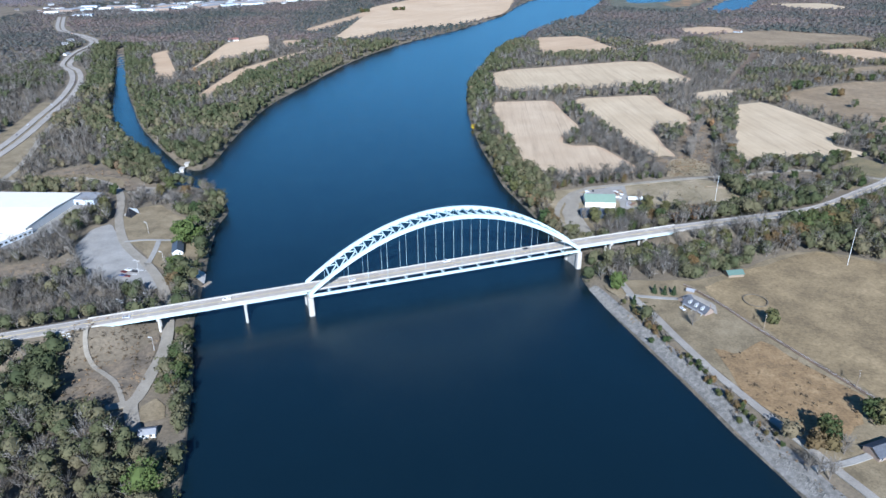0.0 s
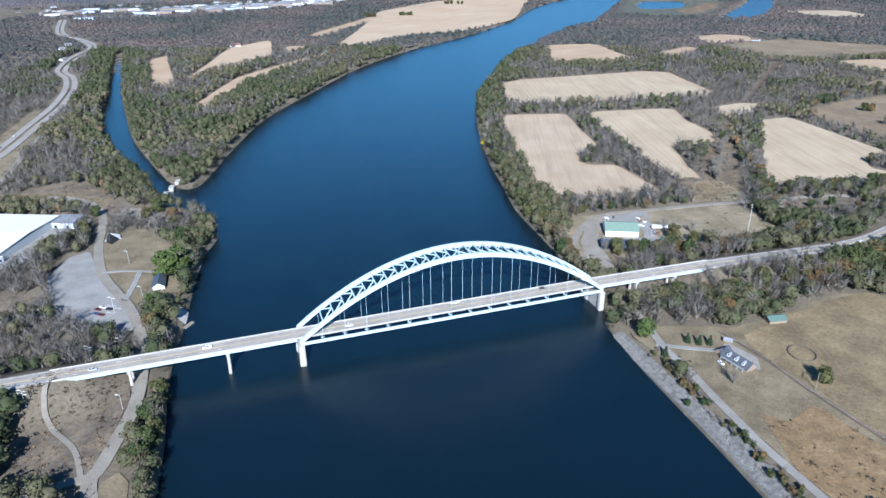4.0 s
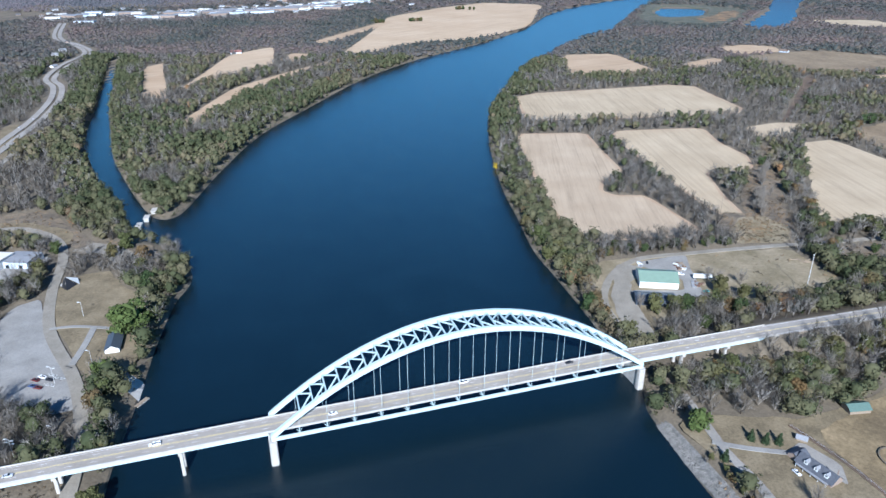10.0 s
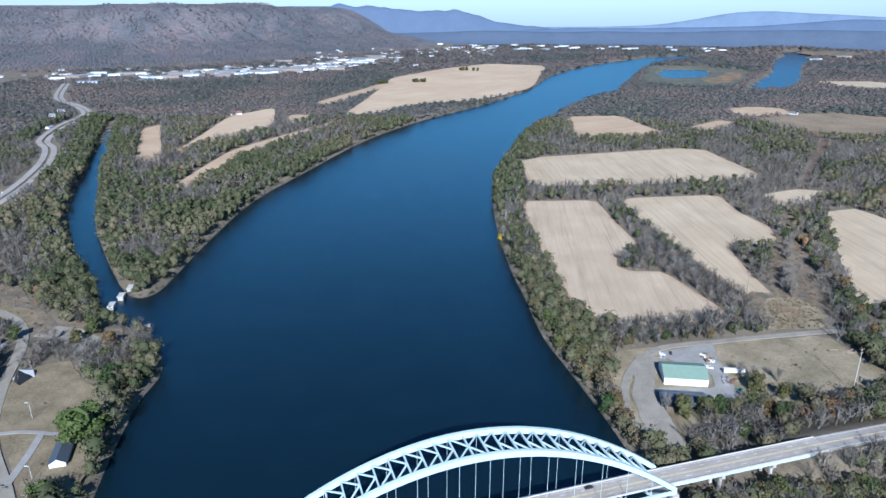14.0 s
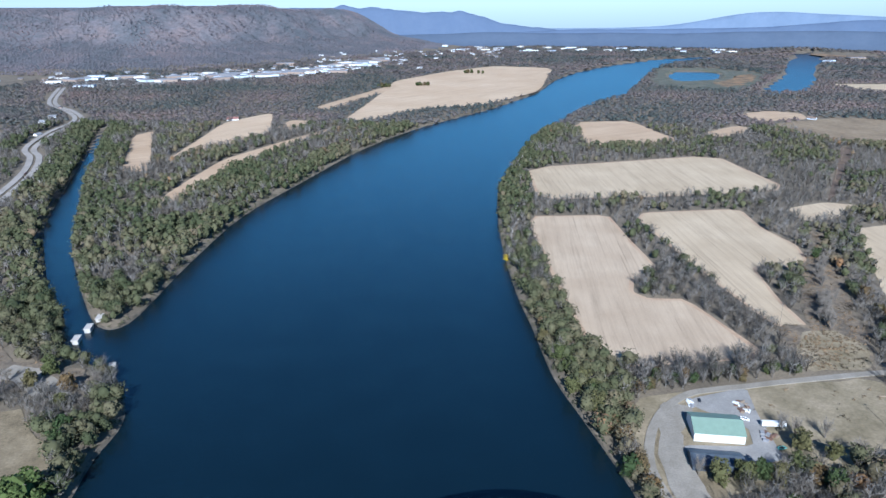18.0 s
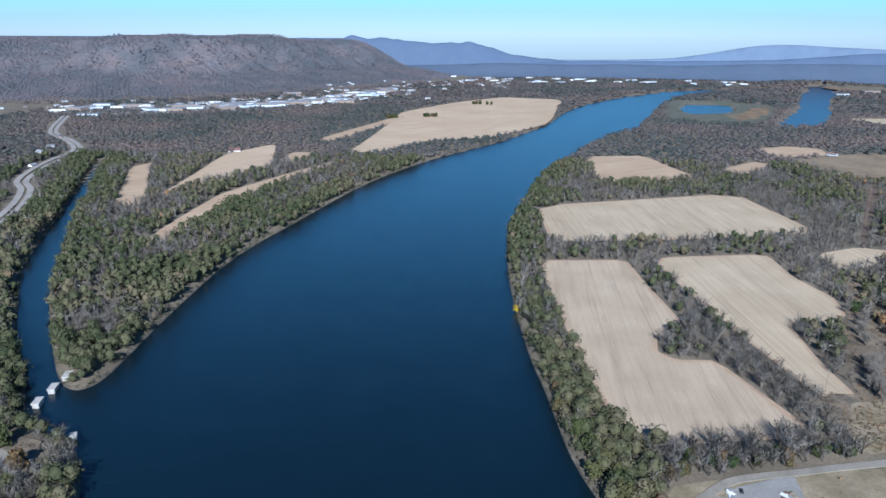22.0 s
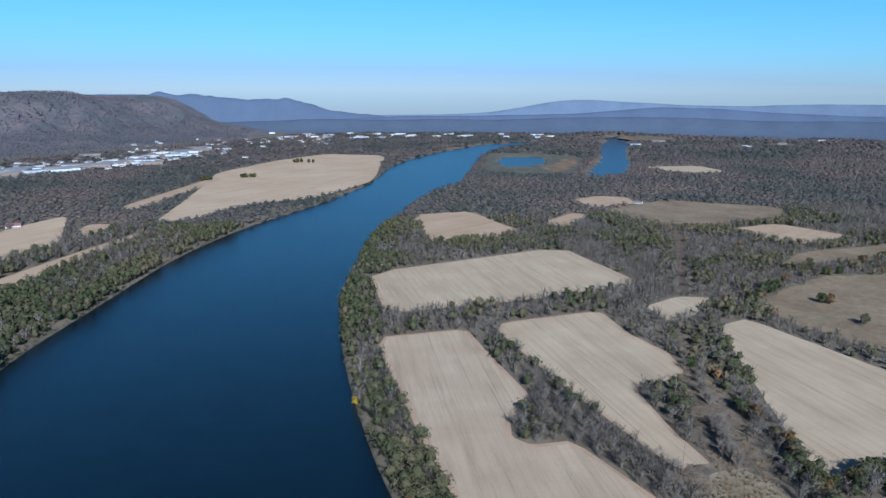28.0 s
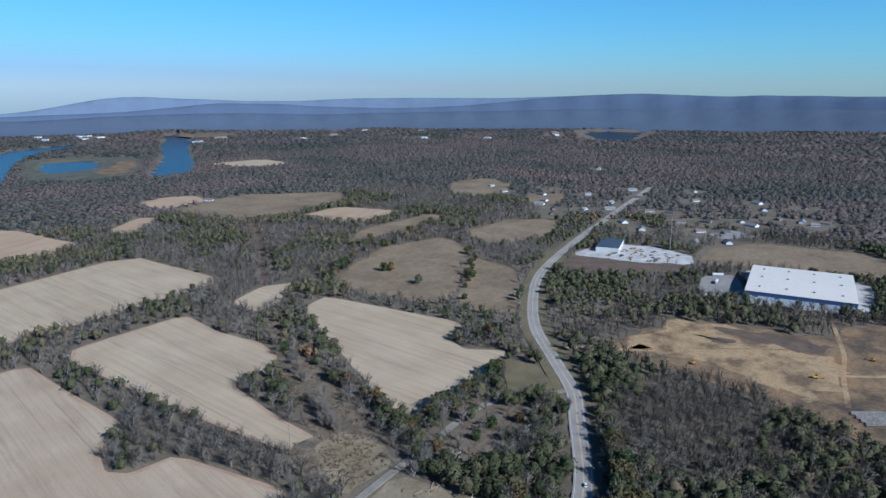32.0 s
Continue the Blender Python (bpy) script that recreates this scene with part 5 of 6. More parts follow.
# the big house with dormers by the river
def river_house():
    h = thing("house", spot(188, 438, -61) @ Matrix.Scale(0.82, 4), "brick house with dark roof and three white dormers", "house")
    bm = bmesh.new()
    gable_walls(bm, 25, 11, 3.2, 7.6)
    part("wall", bm, M_BRICK, h)
    bm = bmesh.new()
    gable_roof(bm, 25, 11, 3.2, 7.6, 0.8)
    part("roof", bm, M_DARK_ROOF, h, "dark grey shingle roof")
    for x in (-6.5, 0.5, 7.5):
        d = new("dormer")
        d.parent = h
        d.matrix_local = pose(x, -3.0, 4.7, 0, 0, 90)
        bm = bmesh.new()
        gable_walls(bm, 3.4, 2.4, 1.5, 2.7)
        part("dormer_wall", bm, M_WHITE_WALL, d)
        bm = bmesh.new()
        gable_roof(bm, 3.4, 2.4, 1.5, 2.7, 0.25, 0.15)
        part("dormer_roof", bm, M_GREY_ROOF, d)
        panel("dormer_window", d, M_GLASS, -1.75, -1.68, -0.5, 0.5, 0.5, 1.4)
    g = new("garage_wing")
    g.parent = h
    g.matrix_local = pose(-15.5, 1.5, 0, 0, 0, 90)
    bm = bmesh.new()
    gable_walls(bm, 10, 8.5, 2.9, 5.6)
    part("garage_wall", bm, M_BRICK, g)
    bm = bmesh.new()
    gable_roof(bm, 10, 8.5, 2.9, 5.6, 0.6)
    part("garage_roof", bm, M_DARK_ROOF, g)
    bm = bmesh.new()
    box(bm, -11, 11, -8.2, -5.4, 2.5, 2.7)
    part("porch_roof", bm, M_GREY_ROOF, h, "grey porch roof")
    for x in (-10.5, -5.2, 0, 5.2, 10.5):
        panel("porch_post", h, M_WHITE_WALL, x - 0.12, x + 0.12, -8.0, -7.76, -0.3, 2.5)
    windows(h, 22, 11, 0.8, 1.2, 1.6, 6, -1)
    panel("porch_floor", h, M_CONCRETE, -11, 11, -8.2, -5.45, -0.5, 0.15)
    bm = bmesh.new()
    box(bm, 9.5, 9.9, 3.5, 4.3, 5, 8.6)
    part("chimney", bm, M_BRICK, h)


river_house()
patch("driveway", [(176, 452), (190, 462), (203, 444), (199, 428), (191, 442)], M_LANE, "concrete apron behind the house", "driveway", rounds=1)
gable_house("garden_shed", spot(191, 463.5, -30), 5, 3.6, 2.2, 3.4, M_TIMBER, M_GREY_ROOF, "small grey garden shed on the lawn", "shed", 0)
gable_house("field_shed", spot(235, 491, 8), 13, 8, 3.0, 5.0, M_TIMBER, M_TEAL_ROOF, "old shed with faded teal metal roof", "shed", 0)
gable_house("house", spot(233, 284, 20), 17, 10, 3.2, 6.2, M_BRICK, M_DARK_ROOF, "brick house with dark hipped roof among trees", "house", 4)


# the green-roofed barn
def barn():
    b = thing("barn", spot(161.5, 655, -5.5, GROUND_Z), "white metal barn with sea-green roof", "barn")
    bm = bmesh.new()
    gable_walls(bm, 30, 23, 6.0, 10.0)
    part("wall", bm, M_WHITE_WALL, b, "white ribbed wall")
    bm = bmesh.new()
    gable_roof(bm, 30, 23, 6.0, 10.0, 0.5)
    part("roof", bm, M_GREEN_ROOF, b, "sea-green metal roof")
    for i in range(31):
        x = -15 + i
        panel("wall_rib", b, M_WHITE_WALL, x - 0.05, x + 0.05, -11.58, -11.5, -0.4, 5.9)
    for x in (-9, 4):
        panel("roller_door", b, M_GREY_ROOF, x, x + 4.5, 11.45, 11.6, -0.3, 4.6)


barn()
gable_house("workshop", spot(151, 622, -6), 29, 15, 4.5, 7.0, M_SLATE_ROOF, M_SLATE_ROOF, "low workshop with dark slate-blue metal roof", "workshop", 0)


# the distribution warehouse
def warehouse():
    cx, cy = (862 + 1031) / 2, (699 + 614) / 2
    b = thing("warehouse", spot(cx, cy, -74.8, GROUND_Z), "large white-roofed warehouse with navy band", "warehouse")
    lx, ly, h = 122, 140, 13
    panel("wall", b, M_PALE_WALL, -lx / 2, lx / 2, -ly / 2, ly / 2, -0.5, h * 0.62, "pale grey lower wall")
    panel("wall_band", b, M_BLUE_BAND, -lx / 2 + 0.05, lx / 2 - 0.05, -ly / 2 + 0.05, ly / 2 - 0.05, h * 0.62, h, "navy upper wall band")
    bm = bmesh.new()
    gable_roof(bm, lx, ly, h, h + 1.6, 0.4, 0.4)
    part("roof", bm, M_WHITE_ROOF, b, "white membrane roof")
    for i in range(16):
        y = -ly / 2 + ly * (i + 0.5) / 16
        panel("loading_door", b, M_GLASS, -lx / 2 - 0.1, -lx / 2 + 0.06, y - 1.5, y + 1.5, 0.6, 4.0)
    for i in range(5):
        x = -lx / 2 + lx * (i + 0.5) / 5
        panel("window", b, M_GLASS, x - 3, x + 3, -ly / 2 - 0.08, -ly / 2 + 0.05, h * 0.5, h * 0.6)
    for i in range(4):
        for j in range(3):
            x, y = -lx / 2 + lx * (i + 0.5) / 4, -ly / 2 + ly * (j + 0.5) / 3
            panel("roof_unit", b, M_GREY_ROOF, x - 1.3, x + 1.3, y - 1.3, y + 1.3, h + 0.6, h + 3.2 - abs(y) * 0.02)


warehouse()
patch("lot", [(848, 700), (892, 560), (1050, 595), (1012, 745), (985, 745), (935, 715)], M_CONCRETE, "pale concrete round the warehouse", "lot", lift=0.05, rounds=1)
flat_building("depot", spot(1007, 966, 22), 72, 36, 8, M_WHITE_WALL, M_SLATE_ROOF, "white depot with grey-blue metal roof", "depot", 3)

# ---- west side buildings ----
flat_building("factory", spot(-447, 642, -4), 128, 96, 8, M_WHITE_WALL, M_WHITE_ROOF, "wide factory with white membrane roof", "factory", 8)
b = flat_building("factory_office", spot(-398, 582, 68), 36, 16, 5.5, M_PALE_WALL, M_WHITE_ROOF, "low office wing with a row of windows", "office")
windows(b, 34, 16, 2.0, 2.6, 2.0, 7, -1)
flat_building("factory_annex", spot(-371, 681, -4), 24, 22, 6, M_PALE_WALL, M_GREY_ROOF, "small grey annex of the factory", "annex", 2)
gable_house("picnic_shelter", spot(-233, 553, 107), 20, 9, 3.4, 6.0, M_WHITE_WALL, M_SLATE_ROOF, "white picnic shelter with dark blue roof", "shelter", 0)
gable_house("ramp_house", spot(-165.5, 306.5, 10), 8.5, 5.5, 3.0, 4.2, M_WHITE_WALL, M_GREY_ROOF, "small white hut by the bank", "hut", 2)
gable_house("farmhouse", spot(-536, 1861, 20), 26, 12, 4, 8, M_WHITE_WALL, M_RED_ROOF, "white farmhouse with a red roof", "farmhouse", 5)


def pavilion():
    """A pointed park pavilion of two steep sails."""
    p = thing("park_pavilion", spot(-309, 641, 0) @ Matrix.Scale(0.66, 4), "steep black and white sail pavilion on the lawn", "pavilion")
    for nm, mat, pts in (("white_sail", M_WHITE_WALL, ((-2, -3, 13), (9, 4, 0), (4, 11, 5))), ("black_sail", M_BLACK, ((-3, -3, 13.2), (3, -15, 0.3), (7, 1, 1.2))), ("grey_sail", M_BLACK, ((-3.3, -3, 13), (-8, -6, 0.3), (1, -13, 0.4))), ("rear_sail", M_BLACK, ((-3, -2.6, 13), (-4, 11, 6), (3, 12, 5)))):
        bm = bmesh.new()
        a = [Vector(q) for q in pts]
        n = (a[1] - a[0]).cross(a[2] - a[0]).normalized() * 0.25
        lo, hi = [bm.verts.new(q) for q in a], [bm.verts.new(q + n) for q in a]
        bm.faces.new(lo)
        bm.faces.new(hi)
        for i in range(3):
            bm.faces.new((lo[i], lo[(i + 1) % 3], hi[(i + 1) % 3], hi[i]))
        part(nm, bm, mat, p)
    bm = bmesh.new()
    tube(bm, (-3, -2.8, -0.5), (-3, -2.8, 13), 0.35, 0.25, 8)
    part("mast", bm, M_POLE, p)
    bm = bmesh.new()
    tube(bm, (-8, 2, 0), (-8, 2, 0.45), 5.5, 5.5, 20)
    part("stage_floor", bm, M_CONCRETE, p, "round concrete stage")


pavilion()


# ---- old piers in the inlet ----
def inlet_pier(x, y, turn, lx, ly, h):
    p = thing("old_pier", pose(x, y, 0, 0, 0, turn), "weathered concrete pier standing in the water", "pier", "old piers in the inlet")
    bm = bmesh.new()
    box(bm, -lx / 2, lx / 2, -ly / 2, ly / 2, -5, h)
    bmesh.ops.bevel(bm, geom=bm.edges[:], offset=0.35, segments=1, affect="EDGES")
    part("shaft", bm, M_CONCRETE, p)
    panel("cap", p, M_CONCRETE, -lx / 2 - 0.4, lx / 2 + 0.4, -ly / 2 - 0.4, ly / 2 + 0.4, h, h + 0.9)


inlet_pier(-310, 772, 12, 4.8, 10, 3.2)
inlet_pier(-311, 793, 12, 4.8, 10, 3.2)
inlet_pier(-311, 812, 12, 4.8, 10, 3.5)
inlet_pier(-260, 731, 25, 4, 4, 3)
dock = thing("dock", pose(-191.5, 497, 0.6, 0, 0, 70), "small floating dock beside the ramp", "dock")
for i in range(9):
    panel("plank", dock, M_TIMBER, -5 + i * 1.1, -5 + i * 1.1 + 1.0, -1.3, 1.3, 0.0, 0.15)
for y in (-1.1, 1.1):
    panel("float", dock, M_CONCRETE, -5, 4.9, y - 0.25, y + 0.25, -0.9, -0.02)


# ---- poles ----
def light_pole(x, y, h, label="tall grey light pole", heads=1, category="light pole"):
    p = thing("light_pole", spot(x, y), label, category, "poles")
    bm = bmesh.new()
    tube(bm, (0, 0, -0.5), (0, 0, h), 0.14, 0.09, 7)
    part("pole", bm, M_POLE, p)
    for i in range(heads):
        bm = bmesh.new()
        beam(bm, (0, 0, h - 0.3 - i), (1.6 * (1 if i % 2 else -1), 0, h - i), 0.16, 0.16)
        part("arm", bm, M_POLE, p)
        panel("lamp_head", p, M_POLE, (0.9 if i % 2 else -2.5), (2.5 if i % 2 else -0.9), -0.35, 0.35, h - 0.05 - i, h + 0.25 - i)


def power_pole(x, y, h, turn, arm=3.0, lattice_mast=False):
    p = thing("power_pole", spot(x, y, turn), "tall slender power pole with cross-arm", "power pole", "power poles")
    bm = bmesh.new()
    tube(bm, (0, 0, -1), (0, 0, h), 0.25, 0.14, 8)
    part("pole", bm, M_POLE if lattice_mast else M_TIMBER, p)
    for k in (0.98, 0.91):
        bm = bmesh.new()
        beam(bm, (-arm, 0, h * k), (arm, 0, h * k), 0.2, 0.25)
        part("cross_arm", bm, M_TIMBER, p)
    for sx in (-1, 0, 1):
        bm = bmesh.new()
        tube(bm, (sx * arm * 0.9, 0, h * 0.98), (sx * arm * 0.9, 0, h * 0.98 + 0.7), 0.12, 0.08, 6)
        part("insulator", bm, M_WHITE_WALL, p)


for x, y, h, n in ((-274, 592, 12, 1), (-250, 508, 13, 2), (-239, 533, 9, 1), (-235, 440, 12, 4), (-245, 384, 12, 4), (-194, 392, 11, 1), (-222, 456, 10, 1)):
    light_pole(x, y, h, heads=n)
for x, y, h, tn in ((273, 638, 34, 20), (335, 506, 33, 20), (266, 808, 21, 60), (316, 905, 21, 60), (368, 1010, 21, 60), (420, 1115, 21, 60), (470, 1195, 21, 60), (560, 1310, 21, 60), (640, 1450, 21, 60), (224, 409, 11, 60), (250, 340, 11, 60), (1048, 881, 55, 0), (330, 575, 14, 20), (225, 545, 14, 20)):
    power_pole(x, y, h, tn, 3.2 if h < 30 else 1.4, h > 30)


# ---- vehicles ----
PAINTS = {n: plain(n + "_paint", c, 0.3) for n, c in (("white", (0.75, 0.75, 0.75)), ("black", (0.02, 0.02, 0.025)), ("silver", (0.42, 0.43, 0.45)), ("red", (0.10, 0.015, 0.014)), ("blue", (0.04, 0.07, 0.16)), ("teal", (0.06, 0.20, 0.18)))}


def loft(bm, rings):
    vs = [[bm.verts.new(p) for p in r] for r in rings]
    for a, b in zip(vs, vs[1:]):
        n = len(a)
        for k in range(n):
            bm.faces.new((a[k], a[(k + 1) % n], b[(k + 1) % n], b[k]))
    bm.faces.new(vs[0][::-1])
    bm.faces.new(vs[-1])


def wheels(parent, xs, w, r=0.34):
    for x in xs:
        for s in (-1, 1):
            bm = bmesh.new()
            tube(bm, (x, s * (w / 2 - 0.22), r), (x, s * w / 2, r), r, r, 12)
            wh = part("wheel", bm, M_TYRE, parent)
            bm = bmesh.new()
            tube(bm, (x, s * w / 2, r), (x, s * (w / 2 + 0.02), r), r * 0.55, r * 0.5, 10)
            part("rim", bm, M_POLE, wh)


def car(m, paint, kind="sedan", group="vehicles"):
    ln, w = (4.8, 1.85) if kind == "sedan" else (5.8, 2.0)
    c = thing("car" if kind == "sedan" else "pickup_truck", m, paint + (" sedan" if kind == "sedan" else " pickup truck") + " standing on the pavement", "car" if kind == "sedan" else "pickup", group)
    bm = bmesh.new()
    x = ln / 2
    prof = [(-x, 0.45, 0.78), (-x * 0.95, 0.3, 0.92), (-x * 0.5, 0.28, 0.98), (x * 0.4, 0.28, 0.95), (x * 0.93, 0.3, 0.78), (x, 0.42, 0.66)]
    loft(bm, [[(px, -w / 2 * 0.96, a), (px, w / 2 * 0.96, a), (px, w / 2, (a + b) / 2), (px, w / 2 * 0.92, b), (px, -w / 2 * 0.92, b), (px, -w / 2, (a + b) / 2)] for px, a, b in prof])
    part("body", bm, PAINTS[paint], c)
    cab = [(-x * 0.8, 0.95), (-x * 0.5, 1.42), (x * 0.08, 1.45), (x * 0.42, 0.95)] if kind == "sedan" else [(-x * 0.12, 0.98), (-x * 0.05, 1.75), (x * 0.3, 1.75), (x * 0.52, 0.98)]
    bm = bmesh.new()
    loft(bm, [[(px, -w * 0.43 + (pz - 0.95) * 0.15, 0.9), (px, w * 0.43 - (pz - 0.95) * 0.15, 0.9), (px, w * 0.40 - (pz - 0.95) * 0.2, pz), (px, -w * 0.40 + (pz - 0.95) * 0.2, pz)] for px, pz in cab])
    part("windows", bm, M_GLASS, c, "dark glazed cabin")
    panel("roof", c, PAINTS[paint], cab[1][0], cab[2][0], -w * 0.33, w * 0.33, cab[1][1] - 0.02, cab[1][1] + 0.06)
    if kind != "sedan":
        panel("load_bed", c, M_BLACK, -x * 0.95, -x * 0.16, -w * 0.38, w * 0.38, 0.99, 1.03)
        for s in (-1, 1):
            panel("bed_side", c, PAINTS[paint], -x * 0.97, -x * 0.14, s * w * 0.46 - 0.06, s * w * 0.46 + 0.06, 0.95, 1.35)
        panel("tailgate", c, PAINTS[paint], -x * 0.99, -x * 0.95, -w * 0.42, w * 0.42, 0.95, 1.35)
    wheels(c, (-x * 0.62, x * 0.64), w)
    return c


def trailer(m):
    t = thing("boat_trailer", m, "low boat trailer behind a truck", "trailer", "vehicles")
    for y in (-0.8, 0.8):
        panel("rail", t, M_POLE, -3.5, 2.6, y - 0.06, y + 0.06, 0.5, 0.62)
    for x in (-3, -1, 1, 2.5):
        panel("cross_bar", t, M_POLE, x - 0.05, x + 0.05, -0.8, 0.8, 0.46, 0.58)
    bm = bmesh.new()
    beam(bm, (2.6, 0, 0.55), (4.2, 0, 0.55), 0.12, 0.12)
    part("tongue", bm, M_POLE, t)
    wheels(t, (-1.3,), 2.0, 0.3)


def deck_spot(s, w, back=False):
    x, y = on_bridge(s, w)
    z = np.interp(s, (-160, 225, 330), (19.0, 19.0, 17.5)) + 0.02
    return pose(x, y, z, 0, 0, 18.8 + (180 if back else 0))


car(deck_spot(34, -1.6), "white")
car(deck_spot(112, 4.2, True), "white", "pickup")
car(deck_spot(181, 3.6, True), "black")
car(deck_spot(-58, 1.2, True), "white", "pickup")
car(pose(*on_bridge(-125, -1.5), 19.02, 0, 0, 18.8), "silver")
car(spot(366, 619.5, 32, 9.75), "white")
LOT_Z = 5.28
for x, y, tn, pc, kd in ((-264, 511, 160, "red", "pickup"), (-261.5, 514.5, 160, "white", "pickup"), (-255.5, 511.5, 165, "black", "pickup"), (-262, 504.5, 168, "blue", "pickup"), (-258, 503, 168, "red", "pickup")):
    car(spot(x, y, tn, LOT_Z), pc, kd)
for x, y, tn in ((-256, 516.5, 160), (-249.5, 513, 165), (-252, 506, 168)):
    trailer(spot(x, y, tn, LOT_Z))
car(spot(176.5, 437, -70, 5.4), "white")
car(spot(185, 668.5, -20, LOT_Z + 0.1), "white", "pickup")
car(spot(196, 638, 20, LOT_Z + 0.1), "teal", "pickup")
car(spot(163, 690, 80, LOT_Z + 0.1), "black")
for i, (x, y) in enumerate(((-607, 1006), (-600, 950), (-648, 1190), (-700, 1330), (-640, 1140))):
    car(spot(x + (4 if i % 2 else -4), y, 105, 5.4 + float(height(np.array([(x, y)]))[0]) - 4.8), ("white", "black", "silver", "red", "white")[i])


def semi_trailer(m, label="long white semi-trailer parked on gravel"):
    t = thing("semi_trailer", m, label, "trailer", "vehicles")
    bm = bmesh.new()
    box(bm, -7.5, 7.5, -1.3, 1.3, 1.1, 4.0)
    bmesh.ops.bevel(bm, geom=bm.edges[:], offset=0.08, segments=1, affect="EDGES")
    part("box_body", bm, M_WHITE_WALL, t)
    panel("chassis", t, M_BLACK, -7.2, 7.2, -0.5, 0.5, 0.8, 1.09)
    wheels(t, (-6.2, -5.0, 5.4), 2.5, 0.48)


semi_trailer(spot(200, 661, -2, LOT_Z + 0.1))
semi_trailer(spot(952, 765, -52, LOT_Z + 0.1))
semi_trailer(spot(915, 752, 15, LOT_Z + 0.1))


def scrap_pile(x, y, sx, sy, n, mats, label, seed):
    g = np.random.default_rng(seed)
    t = thing("scrap_pile", spot(x, y, 0, GROUND_Z + 0.45), label, "scrap pile", "stacks in the yards")
    for i in range(n):
        px, py = (g.random(2) - 0.5) * (sx, sy)
        a, b, h = 0.5 + g.random() * 1.6, 0.4 + g.random() * 0.9, 0.4 + g.random() * 1.2
        bm = bmesh.new()
        box(bm, -a, a, -b, b, 0, h)
        o = part("scrap", bm, mats[i % len(mats)], t)
        o.matrix_local = pose(px, py, 0, 0, 0, g.random() * 180)


scrap_pile(189, 684, 8, 14, 16, [M_RUST, M_TIMBER, M_WHITE_WALL], "rusty scrap and timber beside the yard", 1)
scrap_pile(194, 650, 12, 10, 14, [M_RUST, M_TIMBER, M_GREY_ROOF], "rusty scrap heap on the gravel", 2)
scrap_pile(156, 687, 3, 9, 8, [M_WHITE_WALL, M_GREY_ROOF], "pale tanks and crates by the lot", 3)
gyard = np.random.default_rng(12)
for i in range(34):
    px, py = 955 + gyard.random() * 75, 850 + gyard.random() * 95
    scrap_pile(px, py, 9, 5, 5, [(M_RUST, M_TIMBER, M_DARK_ROOF), (M_TIMBER, M_YELLOW, M_GREY_ROOF), (M_BLACK, M_GREY_ROOF, M_TIMBER)][i % 3], "stacked building materials on pale gravel", 20 + i)


def excavator(m):
    e = thing("excavator", m, "yellow tracked excavator on bare clay", "excavator", "machines on the site")
    for y in (-1.2, 1.2):
        bm = bmesh.new()
        box(bm, -2.1, 2.1, y - 0.35, y + 0.35, 0, 0.95)
        bmesh.ops.bevel(bm, geom=bm.edges[:], offset=0.3, segments=2, affect="EDGES")
        part("track", bm, M_TYRE, e)
    panel("body", e, M_YELLOW, -2.3, 1.3, -1.3, 1.3, 1.1, 2.3)
    panel("cab", e, M_GLASS, 0.2, 1.6, 0.2, 1.3, 2.3, 3.3)
    for a, b, nm in (((1.2, -0.3, 2.0), (4.2, -0.3, 4.6), "boom"), ((4.2, -0.3, 4.6), (6.6, -0.3, 1.6), "stick")):
        bm = bmesh.new()
        beam(bm, a, b, 0.45, 0.6)
        part(nm, bm, M_YELLOW, e)
    panel("bucket", e, M_RUST, 6.1, 7.2, -0.9, 0.3, 0.5, 1.6)


for x, y, tn in ((622, 657, 20), (665, 562, -60), (747, 533, 100), (790, 500, 30)):
    excavator(spot(x, y, tn, 5.4))
pipes = thing("pipe_stack", spot(612, 503, -45, 5.5), "row of long grey pipes laid on clay", "pipes")
for i in range(12):
    bm = bmesh.new()
    tube(bm, (-16 + i % 3, -12 + i * 2.1, 0.65), (16 - i % 4, -12 + i * 2.1, 0.65), 0.62, 0.62, 10)
    part("pipe", bm, M_RIPRAP, pipes)


# ---- cut logs beside the lane ----
gl = np.random.default_rng(44)
for i in range(9):
    log = thing("log", spot(299 + gl.normal() * 5, 697 + gl.normal() * 3, gl.random() * 180) @ pose(0, 0, 0.6), "pale cut log lying on bare dirt", "log", "cut logs beside the lane")
    bm = bmesh.new()
    ln = 2.5 + 3 * gl.random()
    tube(bm, (-ln, 0, 0), (ln, 0, 0.1), 0.42, 0.34, 9)
    part("bark", bm, M_TIMBER, log)
    bm = bmesh.new()
    tube(bm, (ln - 0.02, 0, 0.1), (ln + 0.05, 0, 0.1), 0.33, 0.33, 9)
    part("cut_end", bm, M_CLAY_PALE, log, "pale sawn end")


# ---- fence beside the pasture, round track ----
fence = thing("fence", pose(0, 0, 0), "wire fence with wooden posts along the pasture", "fence")
fl = curve_pts([(190, 476), (207, 444), (222, 404), (258, 324), (280, 280)], False, 9)
for i, (x, y) in enumerate(fl):
    bm = bmesh.new()
    tube(bm, (x, y, 4.6), (x, y, 6.4), 0.12, 0.1, 6)
    part("post", bm, M_TIMBER, fence)
for z in (5.6, 6.2):
    bm = bmesh.new()
    for a, c in zip(fl, fl[1:]):
        beam(bm, (*a, z), (*c, z), 0.05, 0.05)
    part("wire", bm, M_POLE, fence)
ring = [(234.5 + 8.5 * math.cos(a), 448 + 9.5 * math.sin(a)) for a in np.linspace(0, 2 * math.pi, 25)]
